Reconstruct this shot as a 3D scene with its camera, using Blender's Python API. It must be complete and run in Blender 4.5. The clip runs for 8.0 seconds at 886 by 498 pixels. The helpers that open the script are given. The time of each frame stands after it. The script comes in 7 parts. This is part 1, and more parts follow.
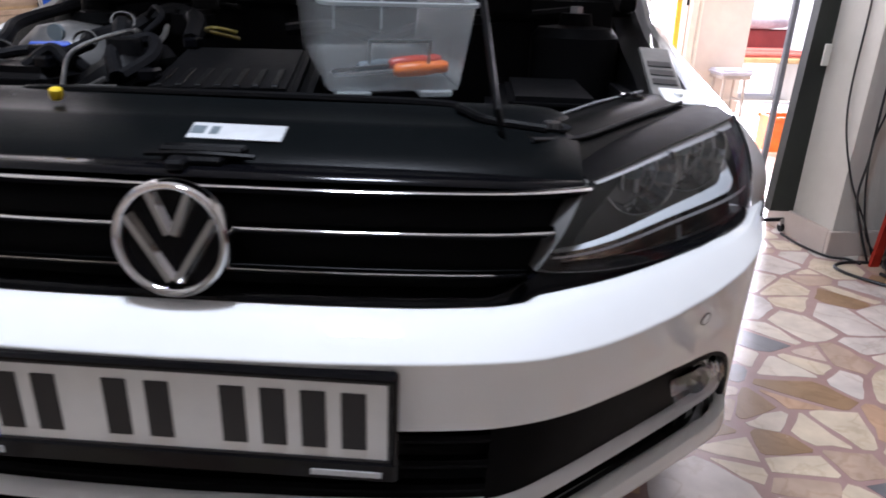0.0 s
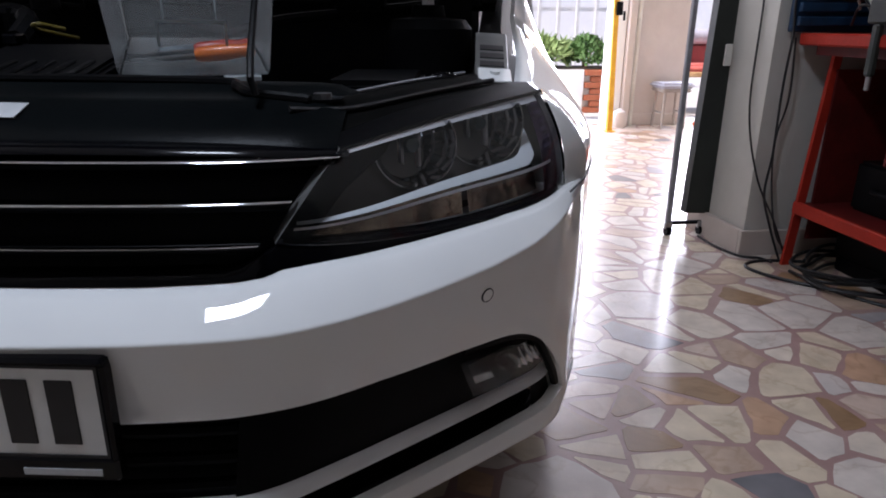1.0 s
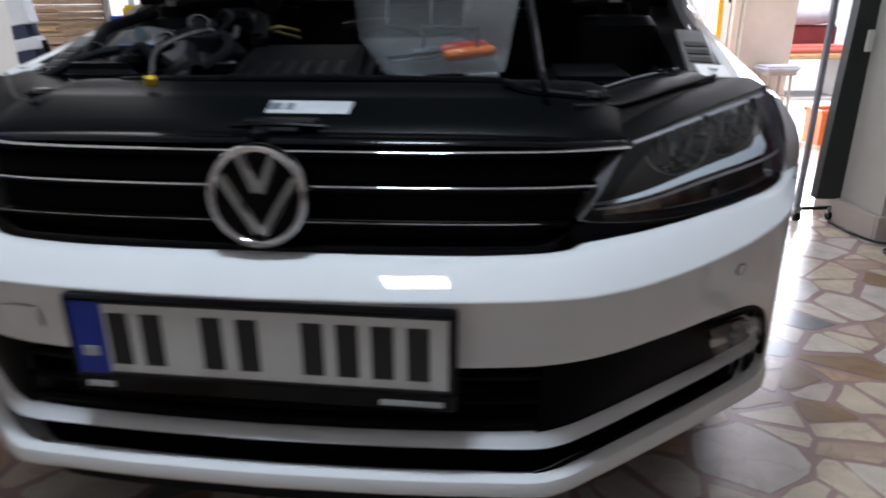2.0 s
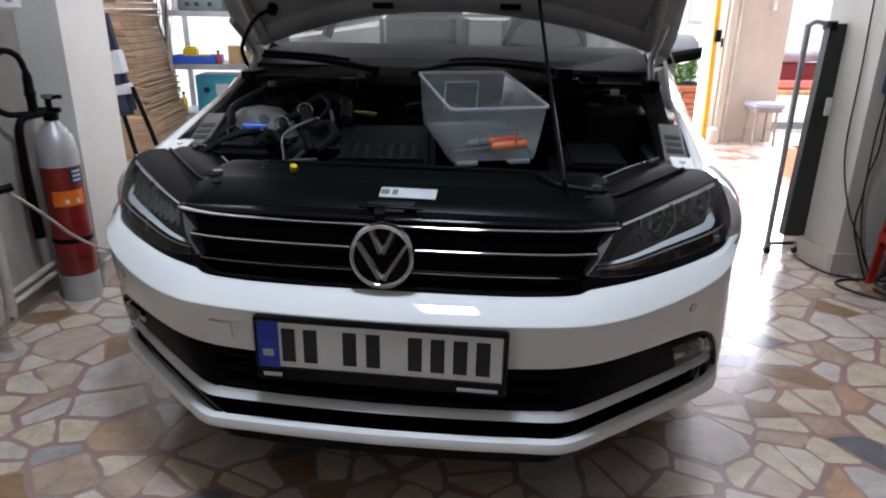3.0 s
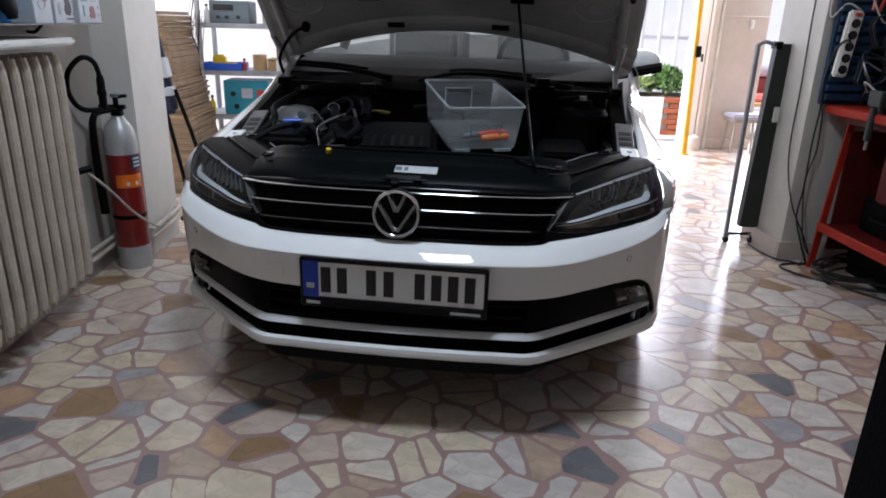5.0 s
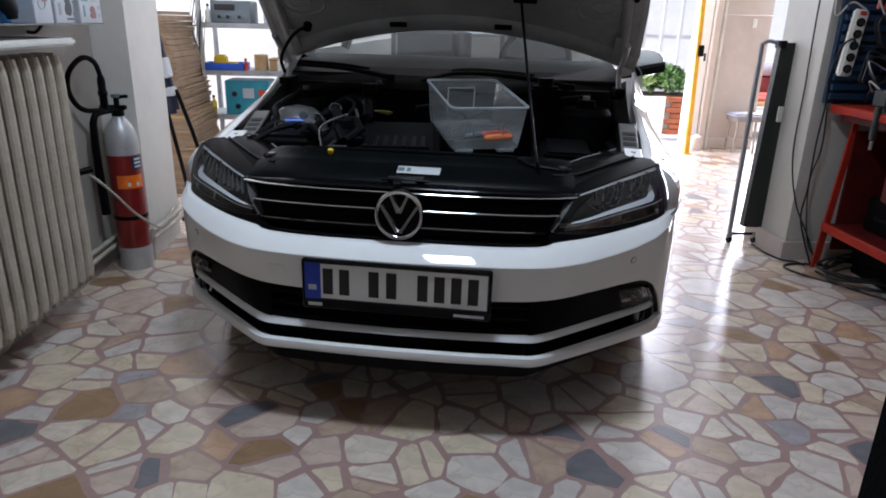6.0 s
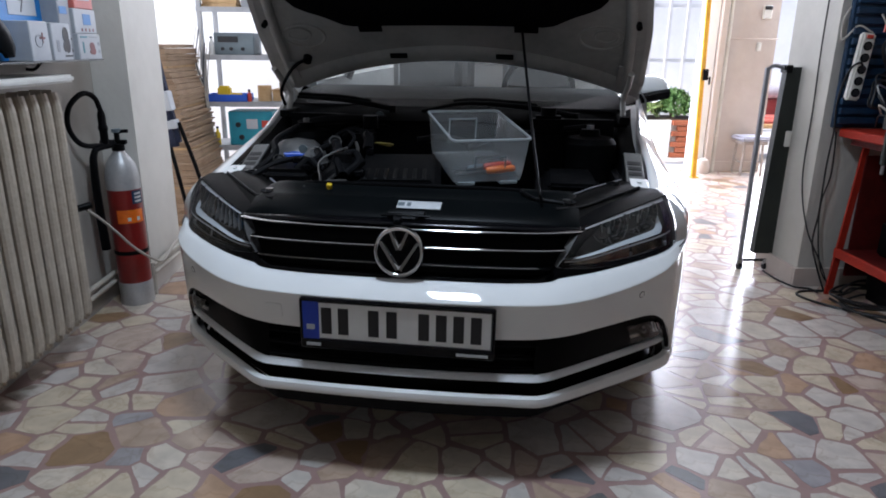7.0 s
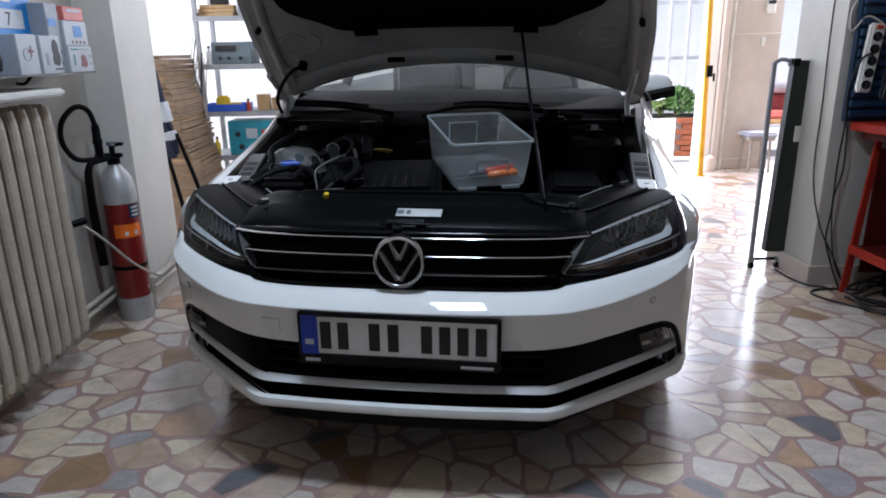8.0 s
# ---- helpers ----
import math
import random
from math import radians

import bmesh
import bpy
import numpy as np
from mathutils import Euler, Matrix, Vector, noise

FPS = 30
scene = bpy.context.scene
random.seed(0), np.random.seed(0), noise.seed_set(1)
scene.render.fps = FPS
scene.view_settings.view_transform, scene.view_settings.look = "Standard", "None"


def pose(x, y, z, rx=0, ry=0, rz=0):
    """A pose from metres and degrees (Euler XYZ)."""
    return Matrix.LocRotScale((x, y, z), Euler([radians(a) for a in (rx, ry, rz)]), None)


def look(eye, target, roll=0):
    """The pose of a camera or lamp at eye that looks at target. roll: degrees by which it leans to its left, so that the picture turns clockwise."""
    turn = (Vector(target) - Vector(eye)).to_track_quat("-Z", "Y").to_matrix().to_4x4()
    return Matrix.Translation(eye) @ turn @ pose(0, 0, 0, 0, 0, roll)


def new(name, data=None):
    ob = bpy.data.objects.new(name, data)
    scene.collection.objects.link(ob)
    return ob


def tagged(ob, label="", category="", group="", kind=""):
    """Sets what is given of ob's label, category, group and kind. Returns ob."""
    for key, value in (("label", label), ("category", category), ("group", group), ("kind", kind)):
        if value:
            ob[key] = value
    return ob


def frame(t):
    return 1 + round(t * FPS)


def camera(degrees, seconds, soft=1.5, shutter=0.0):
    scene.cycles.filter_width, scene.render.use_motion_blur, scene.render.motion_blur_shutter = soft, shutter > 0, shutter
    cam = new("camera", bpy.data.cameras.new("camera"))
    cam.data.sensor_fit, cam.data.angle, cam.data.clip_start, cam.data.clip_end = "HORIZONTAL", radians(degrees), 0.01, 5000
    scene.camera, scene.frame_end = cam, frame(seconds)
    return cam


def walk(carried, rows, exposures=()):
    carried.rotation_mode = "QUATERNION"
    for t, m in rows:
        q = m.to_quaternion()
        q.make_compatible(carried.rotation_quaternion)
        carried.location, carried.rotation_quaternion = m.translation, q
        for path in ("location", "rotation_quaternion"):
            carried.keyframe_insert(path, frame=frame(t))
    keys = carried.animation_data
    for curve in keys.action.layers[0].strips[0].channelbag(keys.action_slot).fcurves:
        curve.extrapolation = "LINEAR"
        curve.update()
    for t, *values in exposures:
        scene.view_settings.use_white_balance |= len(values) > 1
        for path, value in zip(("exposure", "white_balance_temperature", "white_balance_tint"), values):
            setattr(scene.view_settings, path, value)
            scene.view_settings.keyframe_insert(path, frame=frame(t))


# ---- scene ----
cam = camera(67.5, 8.0, soft=1.8, shutter=0.5)
PATH = [
    (0, (0.346, -0.642, 0.916), (0.261, 1.219, 0.189), 1.8),
    (0.5, (0.536, -0.611, 0.876), (0.377, 1.267, 0.206), -0.8),
    (1, (0.628, -0.601, 0.84), (0.592, 1.291, 0.192), 0.5),
    (1.5, (0.56, -0.619, 0.832), (0.426, 1.257, 0.15), 0.9),
    (2, (0.341, -0.757, 0.877), (0.124, 1.106, 0.182), -0.5),
    (2.2, (0.267, -0.839, 0.906), (0.048, 1.023, 0.211), -0.5),
    (3.3, (0.284, -1.367, 1.182), (0.072, 0.514, 0.537), 2.8),
    (3.5, (0.312, -1.477, 1.198), (0.112, 0.419, 0.594), 4.6),
    (4, (0.336, -1.654, 1.183), (0.11, 0.235, 0.567), 1.8),
    (4.5, (0.344, -1.704, 1.153), (0.123, 0.176, 0.507), 1.6),
    (6, (0.335, -1.687, 1.153), (0.11, 0.19, 0.502), 1.5),
    (6.5, (0.337, -1.669, 1.161), (0.1, 0.226, 0.567), 0.3),
    (7, (0.344, -1.624, 1.171), (0.092, 0.272, 0.587), 0.6),
    (7.5, (0.34, -1.568, 1.165), (0.068, 0.331, 0.6), -0.8),
    (8, (0.348, -1.555, 1.163), (0.076, 0.342, 0.591), -1.0),
]
EXPOSURES = [(0.0, 1.66, 6500, 25.0), (0.5, 1.18, 6400, 23.0), (1.0, 0.62, 6350, 24.0), (1.5, 0.42, 6300, 22.0), (2.0, 0.95, 6350, 19.0), (3.5, 1.05, 6450, 20.0), (4.0, 0.80, 6430, 20.0), (4.5, 0.77, 6400, 20.0), (8.0, 0.80, 6120, 18.0)]
walk(cam, [(t, look(eye, target, roll)) for t, eye, target, roll in PATH], EXPOSURES)

# ---- world, lights, exposure ----
ROOM = pose(0, 0, 0, 0, 0, 10)          # the room's axes stand ten degrees off the car's
world = bpy.data.worlds.new("sky")
scene.world = world
world.use_nodes = True
wn = world.node_tree.nodes
sky = wn.new("ShaderNodeTexSky")
sky.sky_type, sky.sun_disc = "NISHITA", False
sky.sun_elevation, sky.sun_rotation = radians(52), radians(240)
wn["Background"].inputs["Strength"].default_value = 0.15
world.node_tree.links.new(sky.outputs["Color"], wn["Background"].inputs["Color"])
sun = new("sun", bpy.data.lights.new("sun", "SUN"))
sun.data.energy, sun.data.angle, sun.data.color = 4.4, radians(0.6), (1.0, 0.95, 0.88)
sun.matrix_world = look((-5.0, 3.9, 9.0), (0.0, 6.0, 0.0))


def area_lamp(name, m, sx, sy, watts, colour):
    d = bpy.data.lights.new(name, "AREA")
    d.shape, d.size, d.size_y, d.energy, d.color = "RECTANGLE", sx, sy, watts, colour
    ob = new(name, d)
    ob.matrix_world = m
    return ob


# daylight in the rear openings
area_lamp("daylight_rear_door", ROOM @ look((1.6, 4.95, 1.25), (1.5, 1.6, 0.0)), 2.5, 2.3, 110, (0.86, 0.92, 1.0))
area_lamp("daylight_rear_window", ROOM @ look((3.95, 4.95, 1.3), (3.4, 2.0, 0.2)), 0.9, 2.2, 60, (0.86, 0.92, 1.0))
# added fill lamp before the side room's wall, which has no opening
area_lamp("side_room_fill", ROOM @ look((-3.1, 3.0, 1.7), (-1.0, 3.2, 1.0)), 1.4, 1.3, 65, (0.90, 0.95, 1.0))
# ceiling lights over the workshop
area_lamp("tube_light_front", ROOM @ look((-0.06, -0.14, 2.86), (-0.06, -0.14, 0)), 0.40, 0.32, 21, (0.74, 0.90, 1.0))


# ---- materials ----
def shader(name, colour, rough=0.5, metal=0.0, second=None, scale=6.0, amount=0.5, bump=0.0, bump_scale=60.0, coat=0.0,
           transmission=0.0, emit=0.0, ior=1.45, rough_var=0.12, alpha=1.0, spec=0.5):
    """A principled material whose colour drifts between two tones on two scales, with fine relief."""
    m = bpy.data.materials.new(name)
    m.use_nodes = True
    n, l = m.node_tree.nodes, m.node_tree.links
    b = n["Principled BSDF"]
    b.inputs["Metallic"].default_value, b.inputs["IOR"].default_value = metal, ior
    b.inputs["Coat Weight"].default_value, b.inputs["Coat Roughness"].default_value = coat, 0.03
    b.inputs["Transmission Weight"].default_value, b.inputs["Alpha"].default_value = transmission, alpha
    b.inputs["Specular IOR Level"].default_value = spec
    co = n.new("ShaderNodeTexCoord")
    big, small = n.new("ShaderNodeTexNoise"), n.new("ShaderNodeTexNoise")
    big.inputs["Scale"].default_value, small.inputs["Scale"].default_value = scale, scale * 9
    big.inputs["Detail"].default_value, small.inputs["Detail"].default_value = 5, 3
    l.new(co.outputs["Object"], big.inputs["Vector"]), l.new(co.outputs["Object"], small.inputs["Vector"])
    mix = n.new("ShaderNodeMath")
    mix.operation = "MULTIPLY_ADD"
    mix.inputs[1].default_value = 0.35
    l.new(small.outputs["Fac"], mix.inputs[0]), l.new(big.outputs["Fac"], mix.inputs[2])
    ramp = n.new("ShaderNodeValToRGB")
    second = second or tuple(c * 0.82 for c in colour)
    ramp.color_ramp.elements[0].position, ramp.color_ramp.elements[1].position = 0.67 - 0.3 * amount, 0.67 + 0.3 * amount
    ramp.color_ramp.elements[0].color, ramp.color_ramp.elements[1].color = (*second, 1), (*colour, 1)
    l.new(mix.outputs[0], ramp.inputs["Fac"]), l.new(ramp.outputs["Color"], b.inputs["Base Color"])
    rr = n.new("ShaderNodeMapRange")
    rr.inputs["To Min"].default_value, rr.inputs["To Max"].default_value = max(0.0, rough - rough_var * rough), rough + rough_var * rough
    l.new(small.outputs["Fac"], rr.inputs["Value"]), l.new(rr.outputs[0], b.inputs["Roughness"])
    if bump:
        fine, bp = n.new("ShaderNodeTexNoise"), n.new("ShaderNodeBump")
        fine.inputs["Scale"].default_value, fine.inputs["Detail"].default_value = bump_scale, 4
        bp.inputs["Strength"].default_value, bp.inputs["Distance"].default_value = bump, 0.004
        l.new(co.outputs["Object"], fine.inputs["Vector"]), l.new(fine.outputs["Fac"], bp.inputs["Height"])
        l.new(bp.outputs[0], b.inputs["Normal"])
    if emit:
        b.inputs["Emission Color"].default_value, b.inputs["Emission Strength"].default_value = (*colour, 1), emit
    return m


def glass(name, tint=(1, 1, 1), rough=0.0, ior=1.45, clear=0.8, haze=0.0):
    """Thin clear sheet: mostly see-through, with a real gloss on it and a pale film for the haze of reflected light."""
    m = bpy.data.materials.new(name)
    m.use_nodes = True
    n, l = m.node_tree.nodes, m.node_tree.links
    n.remove(n["Principled BSDF"])
    tr, gl, mix, fr = n.new("ShaderNodeBsdfTransparent"), n.new("ShaderNodeBsdfGlossy"), n.new("ShaderNodeMixShader"), n.new("ShaderNodeFresnel")
    tr.inputs["Color"].default_value = (*[c * clear ** 0.5 for c in tint], 1)
    gl.inputs["Roughness"].default_value, fr.inputs["IOR"].default_value = rough, ior
    # pale diffuse film that stands for the veil of reflections
    film, df = n.new("ShaderNodeMixShader"), n.new("ShaderNodeBsdfDiffuse")
    df.inputs["Color"].default_value = (0.5, 0.5, 0.48, 1)
    spots, co, mr = n.new("ShaderNodeTexNoise"), n.new("ShaderNodeTexCoord"), n.new("ShaderNodeMapRange")
    spots.inputs["Scale"].default_value, spots.inputs["Detail"].default_value = 7, 6
    mr.inputs["To Min"].default_value, mr.inputs["To Max"].default_value = haze * 0.6, haze * 1.4
    l.new(co.outputs["Object"], spots.inputs["Vector"]), l.new(spots.outputs["Fac"], mr.inputs["Value"]), l.new(mr.outputs[0], film.inputs[0])
    l.new(tr.outputs[0], film.inputs[1]), l.new(df.outputs[0], film.inputs[2])
    l.new(fr.outputs[0], mix.inputs[0]), l.new(film.outputs[0], mix.inputs[1]), l.new(gl.outputs[0], mix.inputs[2])
    l.new(mix.outputs[0], n["Material Output"].inputs["Surface"])
    return m


def stone_chip(name, per_island):
    """Marble chips: each its own tone out of whites, creams, ochres, greys and rose, with veins and cloudy patches."""
    m = bpy.data.materials.new(name)
    m.use_nodes = True
    n, l = m.node_tree.nodes, m.node_tree.links
    b = n["Principled BSDF"]
    b.inputs["Coat Weight"].default_value, b.inputs["Coat Roughness"].default_value = 0.62, 0.36
    rnd = n.new("ShaderNodeNewGeometry").outputs["Random Per Island"] if per_island else n.new("ShaderNodeObjectInfo").outputs["Random"]
    ramp = n.new("ShaderNodeValToRGB")
    ramp.color_ramp.interpolation = "CONSTANT"
    tones = [(0.0, (0.63, 0.57, 0.51)), (0.18, (0.65, 0.55, 0.41)), (0.42, (0.58, 0.53, 0.49)), (0.53, (0.67, 0.59, 0.49)), (0.67, (0.49, 0.36, 0.27)),
             (0.76, (0.32, 0.20, 0.11)), (0.82, (0.58, 0.46, 0.38)), (0.925, (0.17, 0.17, 0.18)), (0.95, (0.37, 0.35, 0.36)), (0.975, (0.53, 0.34, 0.22))]
    e = ramp.color_ramp.elements
    e[0].position, e[0].color = 0.0, (*tones[0][1], 1)
    e[1].position, e[1].color = tones[1][0], (*tones[1][1], 1)
    for p, c in tones[2:]:
        e.new(p).color = (*c, 1)
    l.new(rnd, ramp.inputs["Fac"])
    co, cloud, vein = n.new("ShaderNodeTexCoord"), n.new("ShaderNodeTexNoise"), n.new("ShaderNodeTexNoise")
    cloud.inputs["Scale"].default_value, cloud.inputs["Detail"].default_value = 14, 6
    vein.inputs["Scale"].default_value, vein.inputs["Detail"].default_value, vein.inputs["Distortion"].default_value = 7, 9, 0.5
    l.new(co.outputs["Object"], cloud.inputs["Vector"]), l.new(co.outputs["Object"], vein.inputs["Vector"])
    vr = n.new("ShaderNodeValToRGB")
    ve = vr.color_ramp.elements
    ve[0].position, ve[0].color, ve[1].position, ve[1].color = 0.47, (1, 1, 1, 1), 0.53, (1, 1, 1, 1)
    ve.new(0.5).color = (0.87, 0.84, 0.80, 1)
    l.new(vein.outputs["Fac"], vr.inputs["Fac"])
    cr = n.new("ShaderNodeMapRange")
    cr.inputs["From Min"].default_value, cr.inputs["From Max"].default_value = 0.3, 0.7
    cr.inputs["To Min"].default_value, cr.inputs["To Max"].default_value = 0.80, 1.08
    l.new(cloud.outputs["Fac"], cr.inputs["Value"])
    m1, m2 = n.new("ShaderNodeMix"), n.new("ShaderNodeMix")
    for k in (m1, m2):
        k.data_type, k.blend_type = "RGBA", "MULTIPLY"
        k.inputs["Factor"].default_value = 1.0
    l.new(ramp.outputs["Color"], m1.inputs["A"]), l.new(vr.outputs["Color"], m1.inputs["B"])
    l.new(m1.outputs["Result"], m2.inputs["A"]), l.new(cr.outputs[0], m2.inputs["B"])
    l.new(m2.outputs["Result"], b.inputs["Base Color"])
    rr = n.new("ShaderNodeMapRange")
    rr.inputs["To Min"].default_value, rr.inputs["To Max"].default_value = 0.13, 0.32
    l.new(cloud.outputs["Fac"], rr.inputs["Value"]), l.new(rr.outputs[0], b.inputs["Roughness"])
    bp = n.new("ShaderNodeBump")
    bp.inputs["Strength"].default_value, bp.inputs["Distance"].default_value = 0.05, 0.004
    l.new(cloud.outputs["Fac"], bp.inputs["Height"]), l.new(bp.outputs[0], b.inputs["Normal"])
    return m


M_PAINT = shader("white_car_paint", (0.80, 0.81, 0.80), 0.55, coat=1.0, second=(0.77, 0.78, 0.775), rough_var=0.05, scale=2.0, spec=0.1)
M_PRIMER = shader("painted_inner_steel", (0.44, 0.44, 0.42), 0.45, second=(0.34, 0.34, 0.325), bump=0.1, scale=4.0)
M_GLOSSBLACK = shader("gloss_black_plastic", (0.003, 0.003, 0.004), 0.12, coat=0.0, scale=3.0, spec=0.18)
M_BLACK = shader("black_plastic", (0.003, 0.003, 0.0035), 0.4, bump=0.15, bump_scale=240, scale=5.0, spec=0.1)
M_COVER = shader("grained_black_cover", (0.004, 0.005, 0.0055), 0.30, bump=0.10, bump_scale=320, scale=4.0, spec=0.05)
M_CORNER = shader("glossy_dark_plastic", (0.005, 0.005, 0.0048), 0.35, bump=0.04, bump_scale=40, scale=5.0, spec=0.025)
M_BRACKET = shader("dark_grey_painted_steel", (0.13, 0.13, 0.125), 0.4, second=(0.09, 0.09, 0.086), bump=0.1, scale=6.0)
M_RACK = shader("pale_grey_rack_steel", (0.36, 0.37, 0.38), 0.45, second=(0.28, 0.29, 0.30), scale=8.0)
M_COWL = shader("dull_black_cowl", (0.006, 0.006, 0.0065), 0.8, spec=0.05, bump=0.2, bump_scale=150)
M_ENGINE = shader("dull_black_engine_plastic", (0.005, 0.005, 0.0055), 0.5, spec=0.035, bump=0.15, bump_scale=200)
M_CAVITY = shader("shaded_black_plastic", (0.004, 0.004, 0.0045), 0.5, spec=0.06)
M_RUBBER = shader("black_rubber", (0.004, 0.004, 0.005), 0.6, bump=0.2, bump_scale=90, spec=0.12)
M_FELT = shader("black_felt", (0.003, 0.003, 0.004), 0.95, spec=0.1, bump=0.5, bump_scale=120)
M_CHROME = shader("chrome", (0.62, 0.62, 0.63), 0.07, metal=1.0, second=(0.62, 0.62, 0.63), scale=9.0)
M_SATIN = shader("satin_silver_trim", (0.80, 0.81, 0.82), 0.34, second=(0.76, 0.77, 0.78), rough_var=0.02, scale=2.0)
M_ALU = shader("cast_aluminium", (0.42, 0.42, 0.42), 0.4, metal=0.9, second=(0.3, 0.3, 0.3), bump=0.3, scale=12)
M_STEEL = shader("bare_steel", (0.45, 0.45, 0.46), 0.32, metal=1.0, second=(0.3, 0.3, 0.3), scale=14)
# last value of each glass: strength of the painted-in glare haze
M_LENS = glass("clear_lens", (0.98, 0.98, 1.0), 0.01, 1.42, 0.95, 0.022)
M_SCREEN = glass("windscreen_glass", (0.80, 0.88, 0.86), 0.0, 1.22, 0.42, 0.10)
M_TINTED = glass("tinted_side_glass", (0.75, 0.82, 0.80), 0.0, 1.45, 0.03, 0.03)
M_REFLECTOR = shader("lamp_reflector", (0.66, 0.66, 0.68), 0.10, metal=1.0, second=(0.5, 0.5, 0.52), scale=20)
# violet metal for the door's glints in the lamp ends
M_VIOLETGLINT = shader("violet_glint", (0.62, 0.48, 0.80), 0.06, metal=1.0, second=(0.40, 0.28, 0.55), scale=60, bump=0.6, bump_scale=120)
M_DIMREFLECT = shader("dim_reflector", (0.30, 0.31, 0.30), 0.14, metal=1.0, second=(0.16, 0.17, 0.16), scale=40, amount=0.3)
M_HOUSING = shader("smoked_lamp_housing", (0.15, 0.148, 0.145), 0.3, second=(0.09, 0.088, 0.086), scale=5)
M_DARKHOUSING = shader("dark_lamp_housing", (0.125, 0.122, 0.12), 0.25)
M_BROW = shader("bright_satin_brow", (0.70, 0.69, 0.70), 0.3, metal=0.15, second=(0.62, 0.61, 0.62))
M_DRL = shader("white_light_guide", (0.64, 0.67, 0.68), 0.25, second=(0.68, 0.71, 0.73), coat=0.5)
M_AMBER = shader("amber_reflector", (0.34, 0.27, 0.20), 0.12, metal=0.9, second=(0.10, 0.075, 0.06), coat=0.6, scale=26, amount=0.35, bump=0.9, bump_scale=40)
M_PLATE = shader("white_plate", (0.74, 0.75, 0.74), 0.35, second=(0.68, 0.69, 0.68), scale=5)
M_BLUE = shader("plate_blue", (0.012, 0.05, 0.42), 0.35, second=(0.01, 0.04, 0.36))
M_INK = shader("black_ink", (0.012, 0.012, 0.014), 0.5)
M_PALE = shader("pale_print", (0.55, 0.57, 0.58), 0.5)
M_WALL = shader("wall_paint", (0.56, 0.54, 0.49), 0.75, second=(0.46, 0.44, 0.39), bump=0.25, bump_scale=45, scale=1.6, amount=0.8)
# wall paint darkened and browned for the dim niche round the radiator
M_WALLSHADE = shader("shaded_wall_paint", (0.42, 0.395, 0.355), 0.75, second=(0.34, 0.315, 0.28), bump=0.25, bump_scale=45, scale=1.6, amount=0.8)
# wall paint lightened for the light that falls on the west pillar
M_PILLARLIT = shader("lit_pillar_paint", (0.68, 0.66, 0.61), 0.75, second=(0.57, 0.55, 0.50), bump=0.25, bump_scale=45, scale=1.6, amount=0.8)
M_WALLB = shader("rear_wall_paint", (0.58, 0.51, 0.46), 0.75, second=(0.46, 0.39, 0.34), bump=0.3, bump_scale=30, scale=1.3, amount=0.9)
M_WHITEWALL = shader("white_wall_paint", (0.80, 0.80, 0.79), 0.7, second=(0.74, 0.74, 0.73), bump=0.2, bump_scale=40, scale=1.5)
# paleness chosen to bounce fill light onto the car's nose
M_FRONTBOUNCE = shader("front_bounce_paint", (0.76, 0.75, 0.73), 0.6, second=(0.70, 0.69, 0.67), scale=3)
M_CEIL = shader("ceiling_paint", (0.78, 0.78, 0.76), 0.8, second=(0.70, 0.70, 0.68), bump=0.15, scale=1.2)
M_GROUT = shader("rose_cement", (0.40, 0.262, 0.24), 0.17, second=(0.31, 0.195, 0.175), bump=0.03, bump_scale=160, scale=5.0, amount=0.9, coat=0.6)
grout_bsdf = M_GROUT.node_tree.nodes["Principled BSDF"]
grout_bsdf.inputs["Coat Weight"].default_value, grout_bsdf.inputs["Coat Roughness"].default_value = 0.70, 0.34
M_PAVE = shader("pale_pavement", (0.50, 0.49, 0.46), 0.8, second=(0.40, 0.39, 0.37), bump=0.4, bump_scale=50, scale=1.2)
M_RADIATOR = shader("old_cream_enamel", (0.62, 0.55, 0.46), 0.45, second=(0.40, 0.335, 0.26), bump=0.35, bump_scale=35, scale=9, amount=0.7)
M_SILL = shader("white_sill", (0.72, 0.71, 0.67), 0.35, second=(0.62, 0.61, 0.57), scale=4)
M_RED = shader("red_enamel", (0.24, 0.014, 0.012), 0.32, second=(0.15, 0.010, 0.009), bump=0.12, scale=7, coat=0.3, amount=0.9)
M_BENCHRED = shader("orange_red_steel", (0.42, 0.030, 0.014), 0.5, second=(0.24, 0.018, 0.011), bump=0.25, scale=8, amount=0.9, spec=0.2)
# bench red darkened for the shade beneath the bench top
M_SHADERED = shader("shaded_red_steel", (0.10, 0.009, 0.008), 0.5, second=(0.06, 0.007, 0.006), bump=0.2, scale=8, spec=0.2)
M_YELLOW = shader("yellow_steel", (0.78, 0.42, 0.02), 0.45, second=(0.6, 0.3, 0.02), bump=0.15, scale=7)
M_BLUEPANEL = shader("blue_steel_panel", (0.008, 0.04, 0.095), 0.5, second=(0.005, 0.022, 0.05), bump=0.2, scale=6)
M_ORANGE = shader("orange_plastic", (0.92, 0.20, 0.015), 0.35, second=(0.68, 0.12, 0.012), coat=0.2)
M_REDPLASTIC = shader("red_plastic", (0.50, 0.05, 0.03), 0.35)
M_YELPLASTIC = shader("yellow_plastic", (0.72, 0.50, 0.02), 0.4)
M_BLUEPLASTIC = shader("blue_plastic", (0.02, 0.10, 0.55), 0.4)
M_TEAL = shader("teal_enamel", (0.02, 0.28, 0.36), 0.4, second=(0.015, 0.22, 0.30), scale=5)
M_GREYBOX = shader("grey_instrument", (0.13, 0.165, 0.18), 0.5, second=(0.10, 0.125, 0.14))
